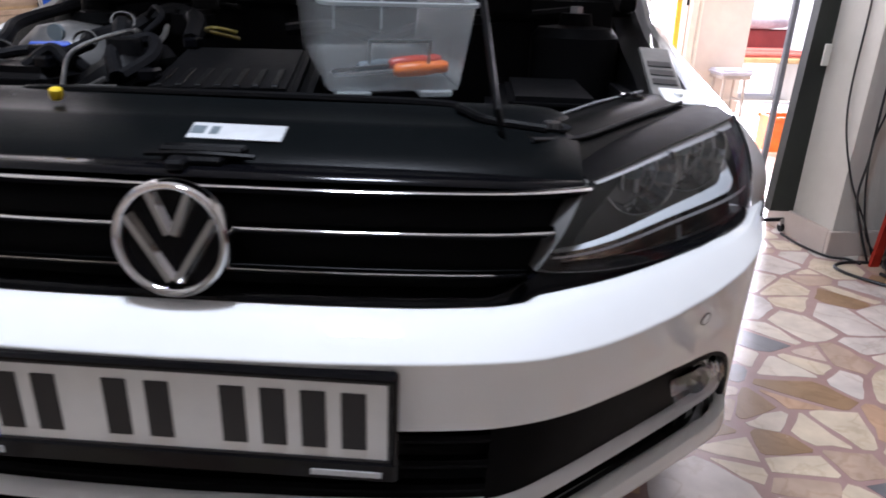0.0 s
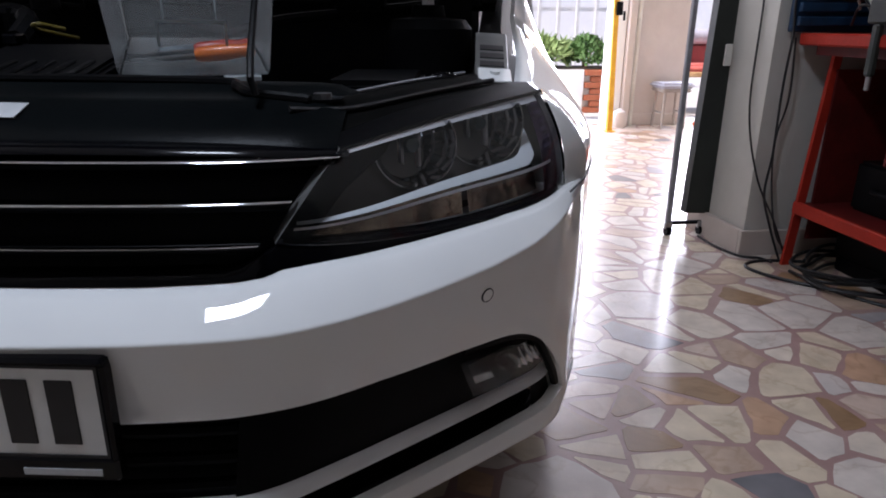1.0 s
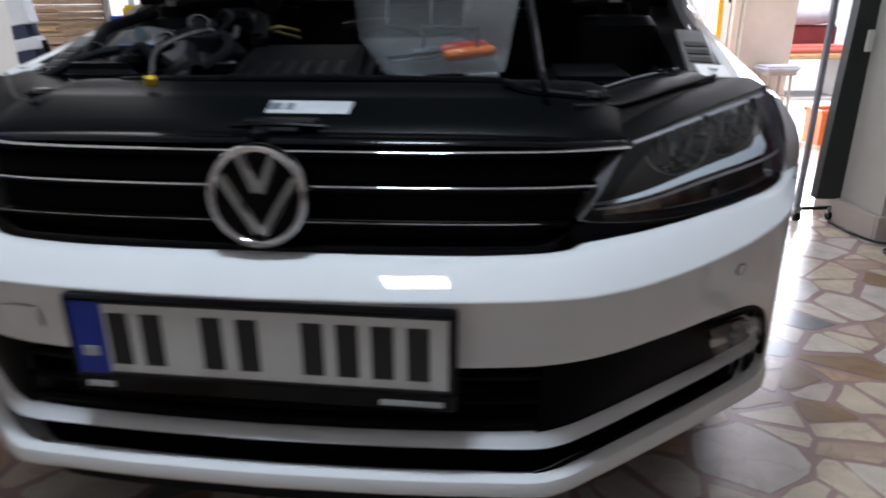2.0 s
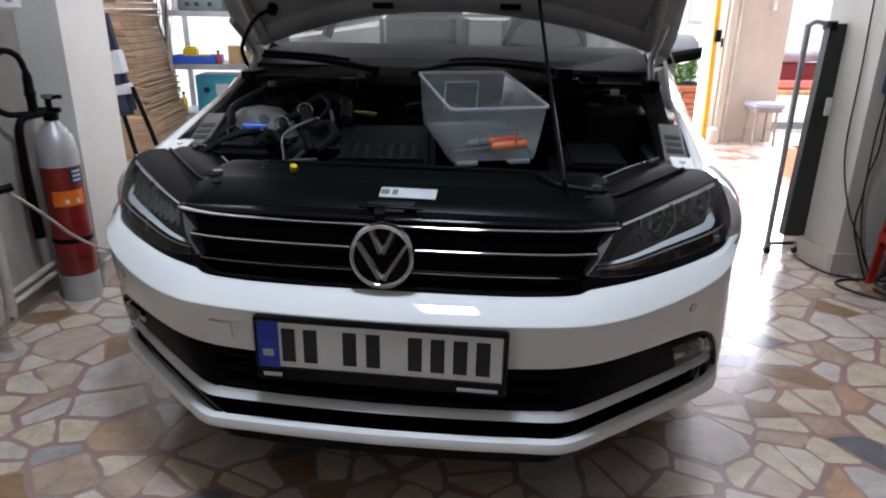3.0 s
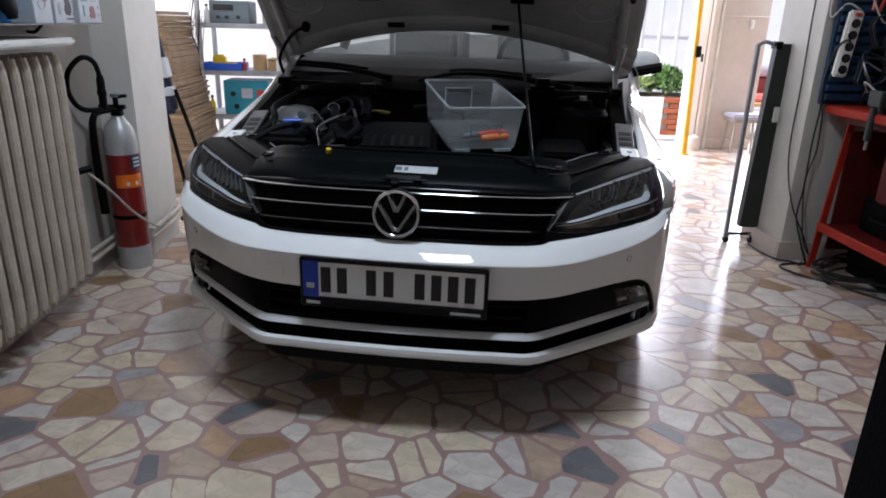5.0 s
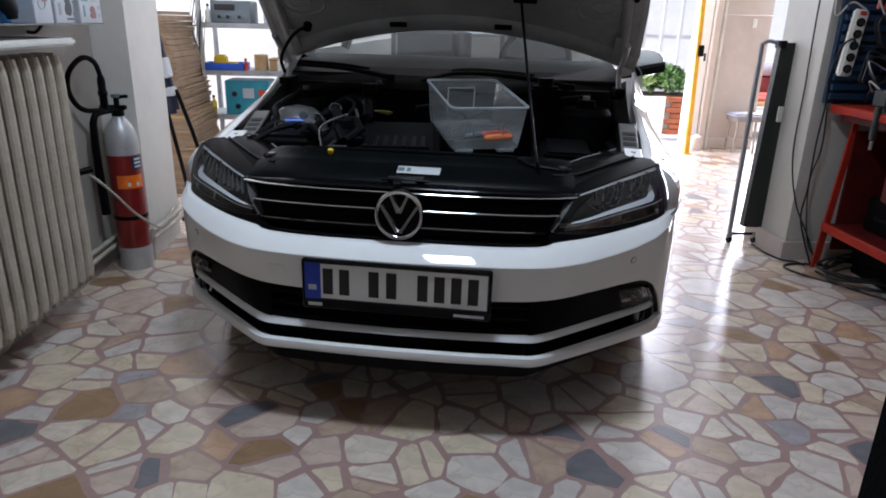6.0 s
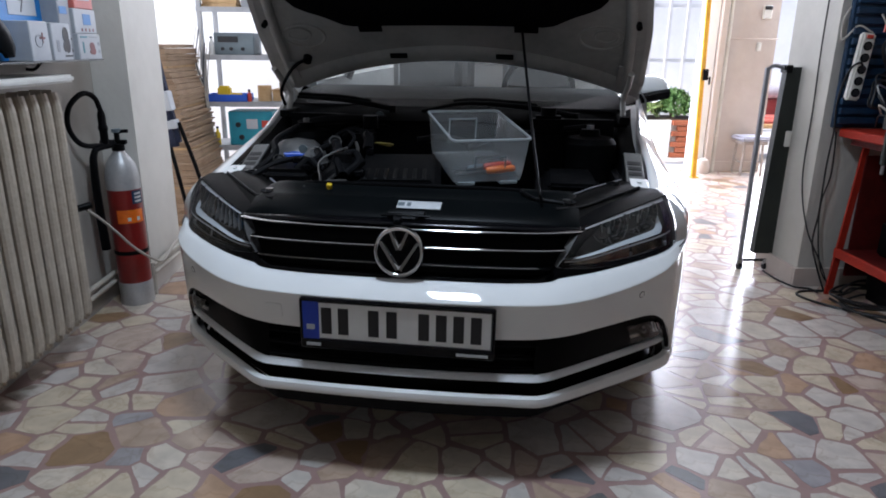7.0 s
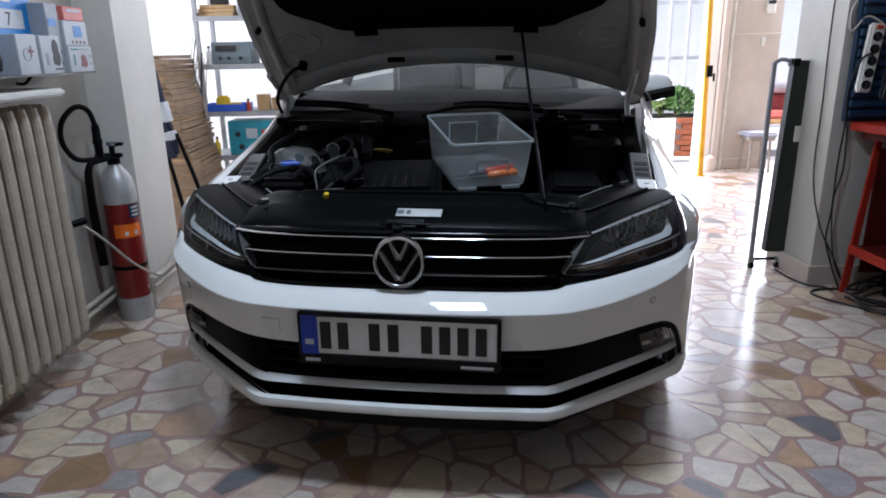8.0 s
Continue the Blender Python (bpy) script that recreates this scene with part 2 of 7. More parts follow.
M_CARD = shader("brown_board", (0.37, 0.26, 0.17), 0.8, second=(0.27, 0.18, 0.11), bump=0.4, bump_scale=80, scale=9, amount=0.9)
M_PLANK = shader("pale_wood", (0.48, 0.32, 0.16), 0.7, second=(0.36, 0.22, 0.10), bump=0.3, scale=8)
M_BRICK = shader("orange_brick", (0.42, 0.13, 0.06), 0.85, second=(0.30, 0.09, 0.045), bump=0.5, bump_scale=70, scale=9, amount=0.9)
M_MORTAR = shader("pale_mortar", (0.48, 0.44, 0.39), 0.9, bump=0.4)
M_LEAF = shader("green_leaf", (0.12, 0.24, 0.07), 0.5, second=(0.07, 0.15, 0.045), scale=12, amount=0.9)
M_PALELEAF = shader("pale_leaf", (0.30, 0.42, 0.16), 0.5, second=(0.20, 0.30, 0.10), scale=12, amount=0.9)
M_SOIL = shader("dark_soil", (0.06, 0.045, 0.03), 0.95, bump=0.6)
M_WHITEMETAL = shader("white_enamel_steel", (0.72, 0.72, 0.70), 0.4, second=(0.62, 0.62, 0.60), scale=5)
M_STRIP = shader("white_socket_plastic", (0.68, 0.67, 0.62), 0.4, second=(0.58, 0.57, 0.52))
M_GREYPOST = shader("grey_painted_steel", (0.26, 0.26, 0.28), 0.45, second=(0.19, 0.19, 0.21), scale=8)
M_DARKPANEL = shader("dark_green_black_panel", (0.020, 0.024, 0.020), 0.55, second=(0.012, 0.015, 0.013), bump=0.2, scale=7)
M_SEATCLOTH = shader("grey_seat_cloth", (0.36, 0.355, 0.35), 0.9, bump=0.3, bump_scale=200)
M_DASH = shader("dark_grey_dashboard", (0.02, 0.02, 0.022), 0.6, bump=0.2, bump_scale=200)
M_CARTON = shader("white_carton", (0.46, 0.48, 0.50), 0.5, second=(0.40, 0.42, 0.45))
M_CARTONBLUE = shader("blue_carton", (0.012, 0.19, 0.50), 0.45, second=(0.010, 0.15, 0.42))
M_PINK = shader("coral_carton", (0.62, 0.16, 0.13), 0.5)
M_GREYCARTON = shader("grey_carton", (0.30, 0.32, 0.35), 0.5)
M_CABLE = shader("black_cable", (0.012, 0.012, 0.013), 0.45)
M_WHITECABLE = shader("grey_white_cable", (0.50, 0.47, 0.42), 0.5)
M_PIPE = shader("cream_pipe", (0.58, 0.55, 0.48), 0.4, second=(0.45, 0.42, 0.36))
M_CYLALU = shader("silver_paint", (0.46, 0.46, 0.46), 0.4, metal=0.35, second=(0.36, 0.36, 0.36), scale=9)
M_CLOTH = shader("folded_pale_lilac_cloth", (0.40, 0.40, 0.45), 0.9, second=(0.30, 0.30, 0.35), bump=0.5)
M_TUBE = shader("lit_diffuser", (0.9, 0.96, 1.0), 0.6, emit=3.0)


def frosted(name, lo=0.20, hi=0.32):
    """Thin milky translucent plastic."""
    m = bpy.data.materials.new(name)
    m.use_nodes = True
    n, l = m.node_tree.nodes, m.node_tree.links
    n.remove(n["Principled BSDF"])
    tr, df, tl, gl = (n.new("ShaderNodeBsdf" + k) for k in ("Transparent", "Diffuse", "Translucent", "Glossy"))
    noise_t, co, mr = n.new("ShaderNodeTexNoise"), n.new("ShaderNodeTexCoord"), n.new("ShaderNodeMapRange")
    noise_t.inputs["Scale"].default_value = 14
    mr.inputs["To Min"].default_value, mr.inputs["To Max"].default_value = lo, hi
    df.inputs["Color"].default_value, tl.inputs["Color"].default_value = (0.62, 0.66, 0.67, 1), (0.62, 0.66, 0.67, 1)
    tr.inputs["Color"].default_value = (0.9, 0.93, 0.94, 1)
    gl.inputs["Roughness"].default_value = 0.25
    a, b, c, fr = (n.new("ShaderNode" + k) for k in ("MixShader", "MixShader", "MixShader", "Fresnel"))
    l.new(co.outputs["Object"], noise_t.inputs["Vector"]), l.new(noise_t.outputs["Fac"], mr.inputs["Value"])
    a.inputs[0].default_value, fr.inputs["IOR"].default_value = 0.4, 1.15
    l.new(df.outputs[0], a.inputs[1]), l.new(tl.outputs[0], a.inputs[2])
    l.new(mr.outputs[0], b.inputs[0]), l.new(tr.outputs[0], b.inputs[1]), l.new(a.outputs[0], b.inputs[2])
    l.new(fr.outputs[0], c.inputs[0]), l.new(b.outputs[0], c.inputs[1]), l.new(gl.outputs[0], c.inputs[2])
    l.new(c.outputs[0], n["Material Output"].inputs["Surface"])
    return m


M_FROST = frosted("milky_clear_plastic")
M_FROSTBASE = frosted("thin_milky_plastic", 0.06, 0.12)
M_FROSTRIM = frosted("thick_milky_plastic", 0.55, 0.7)


# ---- building helpers ----
def mesh_of(bm, material, name="mesh", smooth=0.6):
    me = bpy.data.meshes.new(name)
    bmesh.ops.recalc_face_normals(bm, faces=bm.faces)
    bm.to_mesh(me)
    bm.free()
    me.materials.append(material)
    if smooth:
        for p in me.polygons:
            p.use_smooth = True
        me.set_sharp_from_angle(angle=smooth)
    return me


def part(name, bm, material, parent, label="", at=None, smooth=0.6):
    ob = new(name, mesh_of(bm, material, name, smooth))
    ob.parent = parent
    if at is not None:
        ob.matrix_basis = at
    return tagged(ob, label)


def solid(name, bm, material, m=None, label="", category="", group="", kind="", smooth=0.6):
    ob = new(name, mesh_of(bm, material, name, smooth))
    if m is not None:
        ob.matrix_world = m
    return tagged(ob, label, category, group, kind)


def thing(name, m, label, category, group="", kind=""):
    ob = new(name)
    ob.empty_display_size = 0.05
    ob.matrix_world = m
    return tagged(ob, label, category, group, kind)


def joined(*bms):
    out = bmesh.new()
    for b in bms:
        me = bpy.data.meshes.new("tmp")
        b.to_mesh(me)
        b.free()
        out.from_mesh(me)
        bpy.data.meshes.remove(me)
    return out


def block(x0, x1, y0, y1, z0, z1, bevel=0.0, seg=1):
    bm = bmesh.new()
    bmesh.ops.create_cube(bm, size=1, matrix=Matrix.LocRotScale(((x0 + x1) / 2, (y0 + y1) / 2, (z0 + z1) / 2), None, (x1 - x0, y1 - y0, z1 - z0)))
    if bevel:
        bmesh.ops.bevel(bm, geom=bm.edges[:], offset=bevel, segments=seg, affect="EDGES", clamp_overlap=True)
    return bm


def drum(r, z0, z1, m=None, r2=None, n=24, bevel=0.0):
    bm = bmesh.new()
    bmesh.ops.create_cone(bm, cap_ends=True, segments=n, radius1=r, radius2=r if r2 is None else r2, depth=z1 - z0, matrix=Matrix.Translation((0, 0, (z0 + z1) / 2)))
    if bevel:
        bmesh.ops.bevel(bm, geom=[e for e in bm.edges if e.is_boundary is False and e.calc_face_angle(0) > 0.9], offset=bevel, segments=2, affect="EDGES")
    if m is not None:
        bm.transform(m)
    return bm


def lathe(profile, n=28, m=None):
    """Turned body from (radius, height) steps."""
    bm = bmesh.new()
    rings = []
    for r, z in profile:
        rings.append([bm.verts.new((r * math.cos(2 * math.pi * k / n), r * math.sin(2 * math.pi * k / n), z)) for k in range(n)] if r > 1e-6 else [bm.verts.new((0, 0, z))])
    for a, b in zip(rings, rings[1:]):
        for k in range(n):
            q = [a[k % len(a)], a[(k + 1) % len(a)], b[(k + 1) % len(b)], b[k % len(b)]]
            q = list(dict.fromkeys(q))
            if len(q) > 2:
                bm.faces.new(q)
    if m is not None:
        bm.transform(m)
    return bm


def smooth_line(points, per=6):
    """Catmull-Rom through the points."""
    p = [Vector(q) for q in points]
    p = [2 * p[0] - p[1], *p, 2 * p[-1] - p[-2]]
    out = []
    for i in range(1, len(p) - 2):
        a, b, c, d = p[i - 1:i + 3]
        for k in range(per):
            t = k / per
            out.append(0.5 * (2 * b + (c - a) * t + (2 * a - 5 * b + 4 * c - d) * t * t + (3 * b - a - 3 * c + d) * t ** 3))
    return [*out, p[-2]]


def tube(points, r, n=8, per=6, smooth=True, caps=True):
    line = smooth_line(points, per) if smooth else [Vector(q) for q in points]
    bm, rings, side = bmesh.new(), [], None
    for i, p in enumerate(line):
        d = (line[min(i + 1, len(line) - 1)] - line[max(i - 1, 0)]).normalized()
        if side is None:
            side = d.orthogonal().normalized()
        side = (side - d * side.dot(d)).normalized()
        up = d.cross(side)
        rad = r(i / (len(line) - 1)) if callable(r) else r
        rings.append([bm.verts.new(p + rad * (math.cos(2 * math.pi * k / n) * side + math.sin(2 * math.pi * k / n) * up)) for k in range(n)])
    for a, b in zip(rings, rings[1:]):
        for k in range(n):
            bm.faces.new((a[k], a[(k + 1) % n], b[(k + 1) % n], b[k]))
    if caps:
        bm.faces.new(rings[0][::-1]), bm.faces.new(rings[-1])
    return bm


def sheet(rows, thick=0.0):
    """A quad sheet through rows of points, given a thickness along its own normals."""
    bm = bmesh.new()
    v = [[bm.verts.new(p) for p in row] for row in rows]
    for a, b in zip(v, v[1:]):
        for k in range(len(a) - 1):
            bm.faces.new((a[k], a[k + 1], b[k + 1], b[k]))
    if thick:
        bmesh.ops.recalc_face_normals(bm, faces=bm.faces)
        bmesh.ops.solidify(bm, geom=bm.faces[:], thickness=thick)
    return bm


def lettering(text, size, m):
    """Printed characters as a thin mesh."""
    cu = bpy.data.curves.new("lettering", "FONT")
    cu.body, cu.size, cu.extrude = text, size, 0.0006
    ob = bpy.data.objects.new("lettering", cu)
    scene.collection.objects.link(ob)
    me = bpy.data.meshes.new_from_object(ob.evaluated_get(bpy.context.evaluated_depsgraph_get()))
    bm = bmesh.new()
    bm.from_mesh(me)
    bm.transform(m)
    bpy.data.objects.remove(ob)
    bpy.data.curves.remove(cu)
    bpy.data.meshes.remove(me)
    return bm


def lerp(a, b, t):
    return a + (b - a) * t


# ---- the setting, in the room's own axes ----
def wall(name, label, material, u0, u1, v0, v1, z0=0.0, z1=3.0, extra=()):
    bms = [block(u0, u1, v0, v1, z0, z1)] + [block(*e) for e in extra]
    return solid(name, joined(*bms), material, ROOM, label, "wall", kind="structure", smooth=0)


floor = solid("floor", joined(block(-1.5, 2.85, -4.6, 1.45, -0.12, 0.0), block(-3.4, 4.9, 1.45, 4.95, -0.12, 0.0)), M_GROUT, ROOM, "polished crazy-paved marble floor set in rose cement", "floor", kind="structure", smooth=0)
ground = solid("ground", block(-400, 400, 5.02, 800, -0.14, -0.012), M_PAVE, ROOM, "pale sunlit pavement outside the rear door", "ground", kind="structure", smooth=0)
ceiling = solid("ceiling", block(-3.5, 5.0, -4.7, 5.05, 3.0, 3.15), M_CEIL, ROOM, "plain off-white workshop ceiling", "ceiling", kind="structure", smooth=0)
wall("wall_west", "cream painted wall behind the radiator, coloured darker for its shade", M_WALLSHADE, -1.62, -1.39, -4.5, 1.46)
wall("pillar_west", "cream painted pillar with a scuffed edge, coloured lighter for doorway light", M_PILLARLIT, -1.62, -1.23, 1.46, 1.87)
wall("wall_side_room", "white painted side room wall", M_WHITEWALL, -3.5, -3.3, 1.2, 4.85)
wall("wall_side_room_front", "white painted side room front wall", M_WHITEWALL, -3.3, -1.63, 1.2, 1.4)
# rear wall with a wide doorway and a second opening
wall("wall_north", "cream rear wall with a wide doorway", M_WHITEWALL, -3.3, 0.25, 4.85, 5.05, extra=[(0.25, 2.80, 4.85, 5.05, 2.5, 3.0), (3.5, 4.45, 4.85, 5.05, 2.5, 3.0)])
wall("wall_north_pier", "stained beige wall pier beside the doorway", M_WALLB, 3.02, 3.5, 4.85, 5.05)
wall("wall_north_end", "beige wall end beyond the second opening", M_WALLB, 4.45, 4.8, 4.85, 5.05)
wall("wall_east_rear", "cream wall of the rear bay", M_WALL, 4.8, 5.0, 1.6, 5.05)
wall("pillar_east", "cream painted pillar with a dark foot", M_WALL, 2.02, 2.62, 1.51, 1.90)
wall("wall_east", "cream painted wall behind the workbench", M_WALL, 2.75, 2.95, -4.5, 1.51)
wall("wall_east_return", "cream return wall", M_WALL, 2.62, 4.8, 1.51, 1.70)
# unseen closing wall behind the camera, used as a reflector
wall("wall_south", "plain unseen front wall, pale to bounce light onto the car", M_FRONTBOUNCE, -1.6, 2.95, -4.7, -4.5)

# door frame in the rear doorway
frame_n = thing("door_frame", ROOM @ pose(2.80, 4.85, 0), "off-white stained door frame with pipe chases", "door frame", kind="structure")
part("jamb", block(0, 0.10, -0.06, 0.15, 0, 2.5, 0.006), M_WHITEWALL, frame_n)
part("jamb", block(0.105, 0.17, -0.10, 0.1, 0, 2.9, 0.008), M_WALLB, frame_n)
part("pipe", tube([(0.20, -0.06, 0.0), (0.20, -0.06, 1.0), (0.20, -0.06, 2.9)], 0.022, 10), M_PIPE, frame_n)
part("conduit", tube([(0.215, -0.03, 1.27), (0.45, -0.03, 1.27), (0.70, -0.03, 1.27)], 0.006, 6), M_WALLB, frame_n)
part("foot_bundle", lathe([(0.0, 0), (0.06, 0.0), (0.07, 0.06), (0.05, 0.13), (0.0, 0.16)], 12, pose(0.08, -0.12, 0)), M_WALLB, frame_n)
sw = thing("wall_box", ROOM @ pose(3.36, 4.84, 1.51), "small grey switch box with a dark top", "switch")
part("box", block(-0.04, 0.04, -0.035, 0.0, -0.06, 0.06, 0.006), M_STRIP, sw)
part("button", block(-0.036, 0.036, -0.045, -0.034, 0.022, 0.055, 0.003), M_INK, sw)
sw2 = thing("wall_switch", ROOM @ pose(3.33, 4.84, 1.20), "small white wall switch", "switch")
part("plate", block(-0.02, 0.02, -0.015, 0.0, -0.04, 0.04, 0.004), M_STRIP, sw2)
part("rocker", block(-0.012, 0.012, -0.02, -0.014, -0.02, 0.02, 0.002), M_STRIP, sw2)
skirt = solid("baseboard", joined(block(3.02, 3.5, 4.825, 4.848, 0, 0.10, 0.004), block(2.018 - 0.018, 2.62, 1.492, 1.508, 0, 0.10, 0.003), block(2.0, 2.018, 1.51, 1.90, 0, 0.10, 0.003)),
              M_WALLB, ROOM, "low cement skirting along pier and pillar", "skirting", kind="structure")
# ceiling light fittings
for nm, u, v, w, ln in (("ceiling_light", -0.06, -0.14, 0.44, 0.36),):
    fit_l = thing(nm, ROOM @ pose(u, v, 2.87), "white ceiling light with a lit diffuser", "light", "ceiling lights")
    part("housing", joined(block(-w / 2, w / 2, -ln / 2, ln / 2, 0.03, 0.13, 0.004), block(-w / 2, -w / 2 + 0.018, -ln / 2, ln / 2, -0.005, 0.03), block(w / 2 - 0.018, w / 2, -ln / 2, ln / 2, -0.005, 0.03)), M_WHITEMETAL, fit_l)
    part("diffuser", block(-w / 2 + 0.02, w / 2 - 0.02, -ln / 2 + 0.01, ln / 2 - 0.01, 0.006, 0.026), M_TUBE, fit_l)


# ---- outside ----
def brick_planter():
    p = thing("brick_planter", ROOM @ pose(2.9, 5.75, -0.012), "raised planter with an orange brick face and white end", "planter")
    part("core", block(-1.3, 0.42, 0.03, 0.6, 0, 0.40), M_MORTAR, p)
    part("rendered_face", block(-1.3, 0.02, 0.0, 0.03, 0, 0.42, 0.004), M_WHITEWALL, p, "white rendered end")
    part("soil", block(-1.28, 0.40, 0.05, 0.58, 0.40, 0.425), M_SOIL, p)
    me = mesh_of(block(-0.098, 0.098, -0.03, 0.03, -0.026, 0.026, 0.004), M_BRICK, "brick")
    for r in range(7):
        for c in range(2):
            b = new("brick", me)
            b.parent = p
            b.location = (0.13 + 0.205 * c + (0.06 if r % 2 else -0.0), 0.012 + random.uniform(-0.004, 0.004), 0.03 + 0.06 * r)
    return p


def leafy(name, m, label, category, rx, ry, h, count, size, spiky=False, leaf=None):
    """A bush: short stems and a crown of many single leaves with gaps."""
    p = thing(name, m, label, category)
    part("stem", joined(*[tube([(0, 0, 0), (rx * 0.2 * math.cos(a), ry * 0.2 * math.sin(a), h * 0.4), (rx * 0.5 * math.cos(a), ry * 0.5 * math.sin(a), h * 0.75)], lambda t: 0.012 * (1 - 0.7 * t), 6, 4) for a in (0.3, 1.7, 2.9, 4.2, 5.4)]), M_CARD, p)
    verts, faces = [], []
    for k in range(count):
        a, el = random.uniform(0, 2 * math.pi), random.uniform(-0.5, 1.5)
        rad = random.uniform(0.45, 1.0) ** 0.5 * (1 + 0.18 * math.sin(3 * a + 2 * el))
        c = Vector((rx * rad * math.cos(a) * math.cos(el), ry * rad * math.sin(a) * math.cos(el), h * 0.5 + h * 0.5 * rad * math.sin(el)))
        d = Vector((random.gauss(0, 1), random.gauss(0, 1), random.gauss(0.6, 0.7))).normalized()
        s = d.orthogonal().normalized()
        s.rotate(Matrix.Rotation(random.uniform(0, 6.28), 3, d))
        ln = size * random.uniform(0.7, 1.3) * (2.0 if spiky else 1.0)
        wd = ln * (0.12 if spiky else 0.3)
        n0 = len(verts)
        verts += [c, c + d * ln * 0.5 + s * wd + d.cross(s) * wd * 0.3, c + d * ln, c + d * ln * 0.5 - s * wd + d.cross(s) * wd * 0.3]
        faces.append((n0, n0 + 1, n0 + 2, n0 + 3))
    me = bpy.data.meshes.new("crown")
    me.from_pydata([tuple(v) for v in verts], [], faces)
    me.materials.append(leaf or M_LEAF)
    c = new("crown", me)
    c.parent = p
    return p


brick_planter()
leafy("round_shrub", ROOM @ pose(3.03, 6.05, 0.36), "dense round green shrub in the brick planter", "shrub", 0.20, 0.2, 0.34, 1500, 0.05)
leafy("grassy_plant", ROOM @ pose(2.60, 6.05, 0.40), "loose pale green spiky plant in the planter", "plant", 0.26, 0.2, 0.25, 700, 0.06, True, M_PALELEAF)
leafy("grassy_plant", ROOM @ pose(2.05, 6.05, 0.40), "loose green plant in the planter", "plant", 0.26, 0.2, 0.28, 700, 0.05, True, M_PALELEAF)
fence = thing("white_fence", ROOM @ pose(0, 8.2, -0.012), "white painted railing fence in sunlight", "fence")
for k in range(24):
    part("picket", block(-0.02 + 0.26 * k - 1.0, 0.02 + 0.26 * k - 1.0, -0.02, 0.02, 0.1, 1.9), M_WHITEMETAL, fence)
for z in (0.25, 1.0, 1.75):
    part("rail", block(-1.1, 5.1, 0.022, 0.05, z, z + 0.05), M_WHITEMETAL, fence)
solid("garden_wall", block(-8, 14, 10.5, 10.7, -0.012, 4.5), M_WHITEWALL, ROOM, "white sunlit house wall across the yard", "wall", kind="structure", smooth=0)

post = thing("yellow_post", ROOM @ pose(2.70, 4.5, 0, 0, -1.9, 0), "yellow painted steel post with a black lock", "post")
part("post", block(-0.022, 0.022, -0.022, 0.022, 0, 2.99, 0.004), M_YELLOW, post)
part("lock", block(-0.005, 0.045, -0.045, -0.023, 0.90, 1.0, 0.006), M_BLACK, post)
part("key", block(0.05, 0.07, -0.035, -0.03, 0.86, 0.93, 0.002), M_BLACK, post)
part("base_plate", block(-0.04, 0.04, -0.04, 0.04, 0, 0.008), M_YELLOW, post)

# low stool and side bench by the rear pier
M_STOOL = shader("taupe_painted_wood", (0.40, 0.35, 0.31), 0.6, second=(0.30, 0.255, 0.22), scale=5.0)
stool = thing("low_stool", ROOM @ pose(3.30, 4.68, 0), "low taupe wooden stool with a folded cloth seat", "stool")
for sx in (-0.1, 0.1):
    for sy in (-0.09, 0.09):
        part("leg", tube([(sx, sy, 0), (sx * 0.9, sy * 0.9, 0.3)], 0.012, 8, 2), M_STOOL, stool)
    part("rung", tube([(sx * 0.95, -0.085, 0.13), (sx * 0.95, 0.085, 0.13)], 0.008, 6, 2), M_STOOL, stool)
part("seat", block(-0.13, 0.13, -0.12, 0.12, 0.30, 0.33, 0.012, 2), M_STOOL, stool)
solid("folded_cloth", block(-0.145, 0.15, -0.125, 0.125, 0.0, 0.045, 0.018, 3), M_CLOTH, ROOM @ pose(3.30, 4.68, 0.33), "folded pale lilac-grey cloth on the stool", "cloth")
M_MAROON = shader("maroon_cloth", (0.22, 0.05, 0.05), 0.9, bump=0.3)
side = thing("garden_bench", ROOM @ pose(4.10, 5.7, -0.012), "red-cushioned bench outside the rear opening", "bench")
part("seat", block(-0.45, 0.45, -0.2, 0.2, 0.36, 0.41, 0.01), M_PLANK, side)
part("cushion", block(-0.43, 0.43, -0.18, 0.18, 0.41, 0.48, 0.025, 3), M_PINK, side)
part("backrest", block(-0.45, 0.45, 0.18, 0.22, 0.45, 0.66, 0.02, 2), M_MAROON, side)
part("bolster", lathe([(0, -0.4), (0.06, -0.39), (0.075, -0.2), (0.075, 0.2), (0.06, 0.39), (0, 0.4)], 16, pose(0, 0.2, 0.735, 0, 90, 0)), M_CLOTH, side, "grey-blue roll cushion")
for sx in (-0.4, 0.4):
    part("leg", block(sx - 0.025, sx + 0.025, -0.18, 0.2, 0, 0.36, 0.005), M_WHITEMETAL, side)
pot = thing("orange_pot", ROOM @ pose(2.97, 3.35, 0), "small orange plastic crate on the floor", "crate")
part("crate_body", joined(block(-0.12, 0.12, -0.09, -0.08, 0.0, 0.22), block(-0.12, 0.12, 0.08, 0.09, 0, 0.22), block(-0.12, -0.11, -0.08, 0.08, 0, 0.22), block(0.11, 0.12, -0.08, 0.08, 0, 0.22), block(-0.11, 0.11, -0.08, 0.08, 0, 0.01)), M_ORANGE, pot)
part("rim", block(-0.13, 0.13, -0.10, -0.09, 0.2, 0.225, 0.003), M_ORANGE, pot)
part("rim", block(-0.13, 0.13, 0.09, 0.10, 0.2, 0.225, 0.003), M_ORANGE, pot)

# rolling stand by the east pillar
st = thing("rolling_stand", ROOM @ pose(1.85, 1.78, 0), "rolling stand with a grey post and a black padded panel", "stand")
part("post", block(-0.008, 0.013, -0.010, 0.010, 0.055, 1.085, 0.003), M_GREYPOST, st)
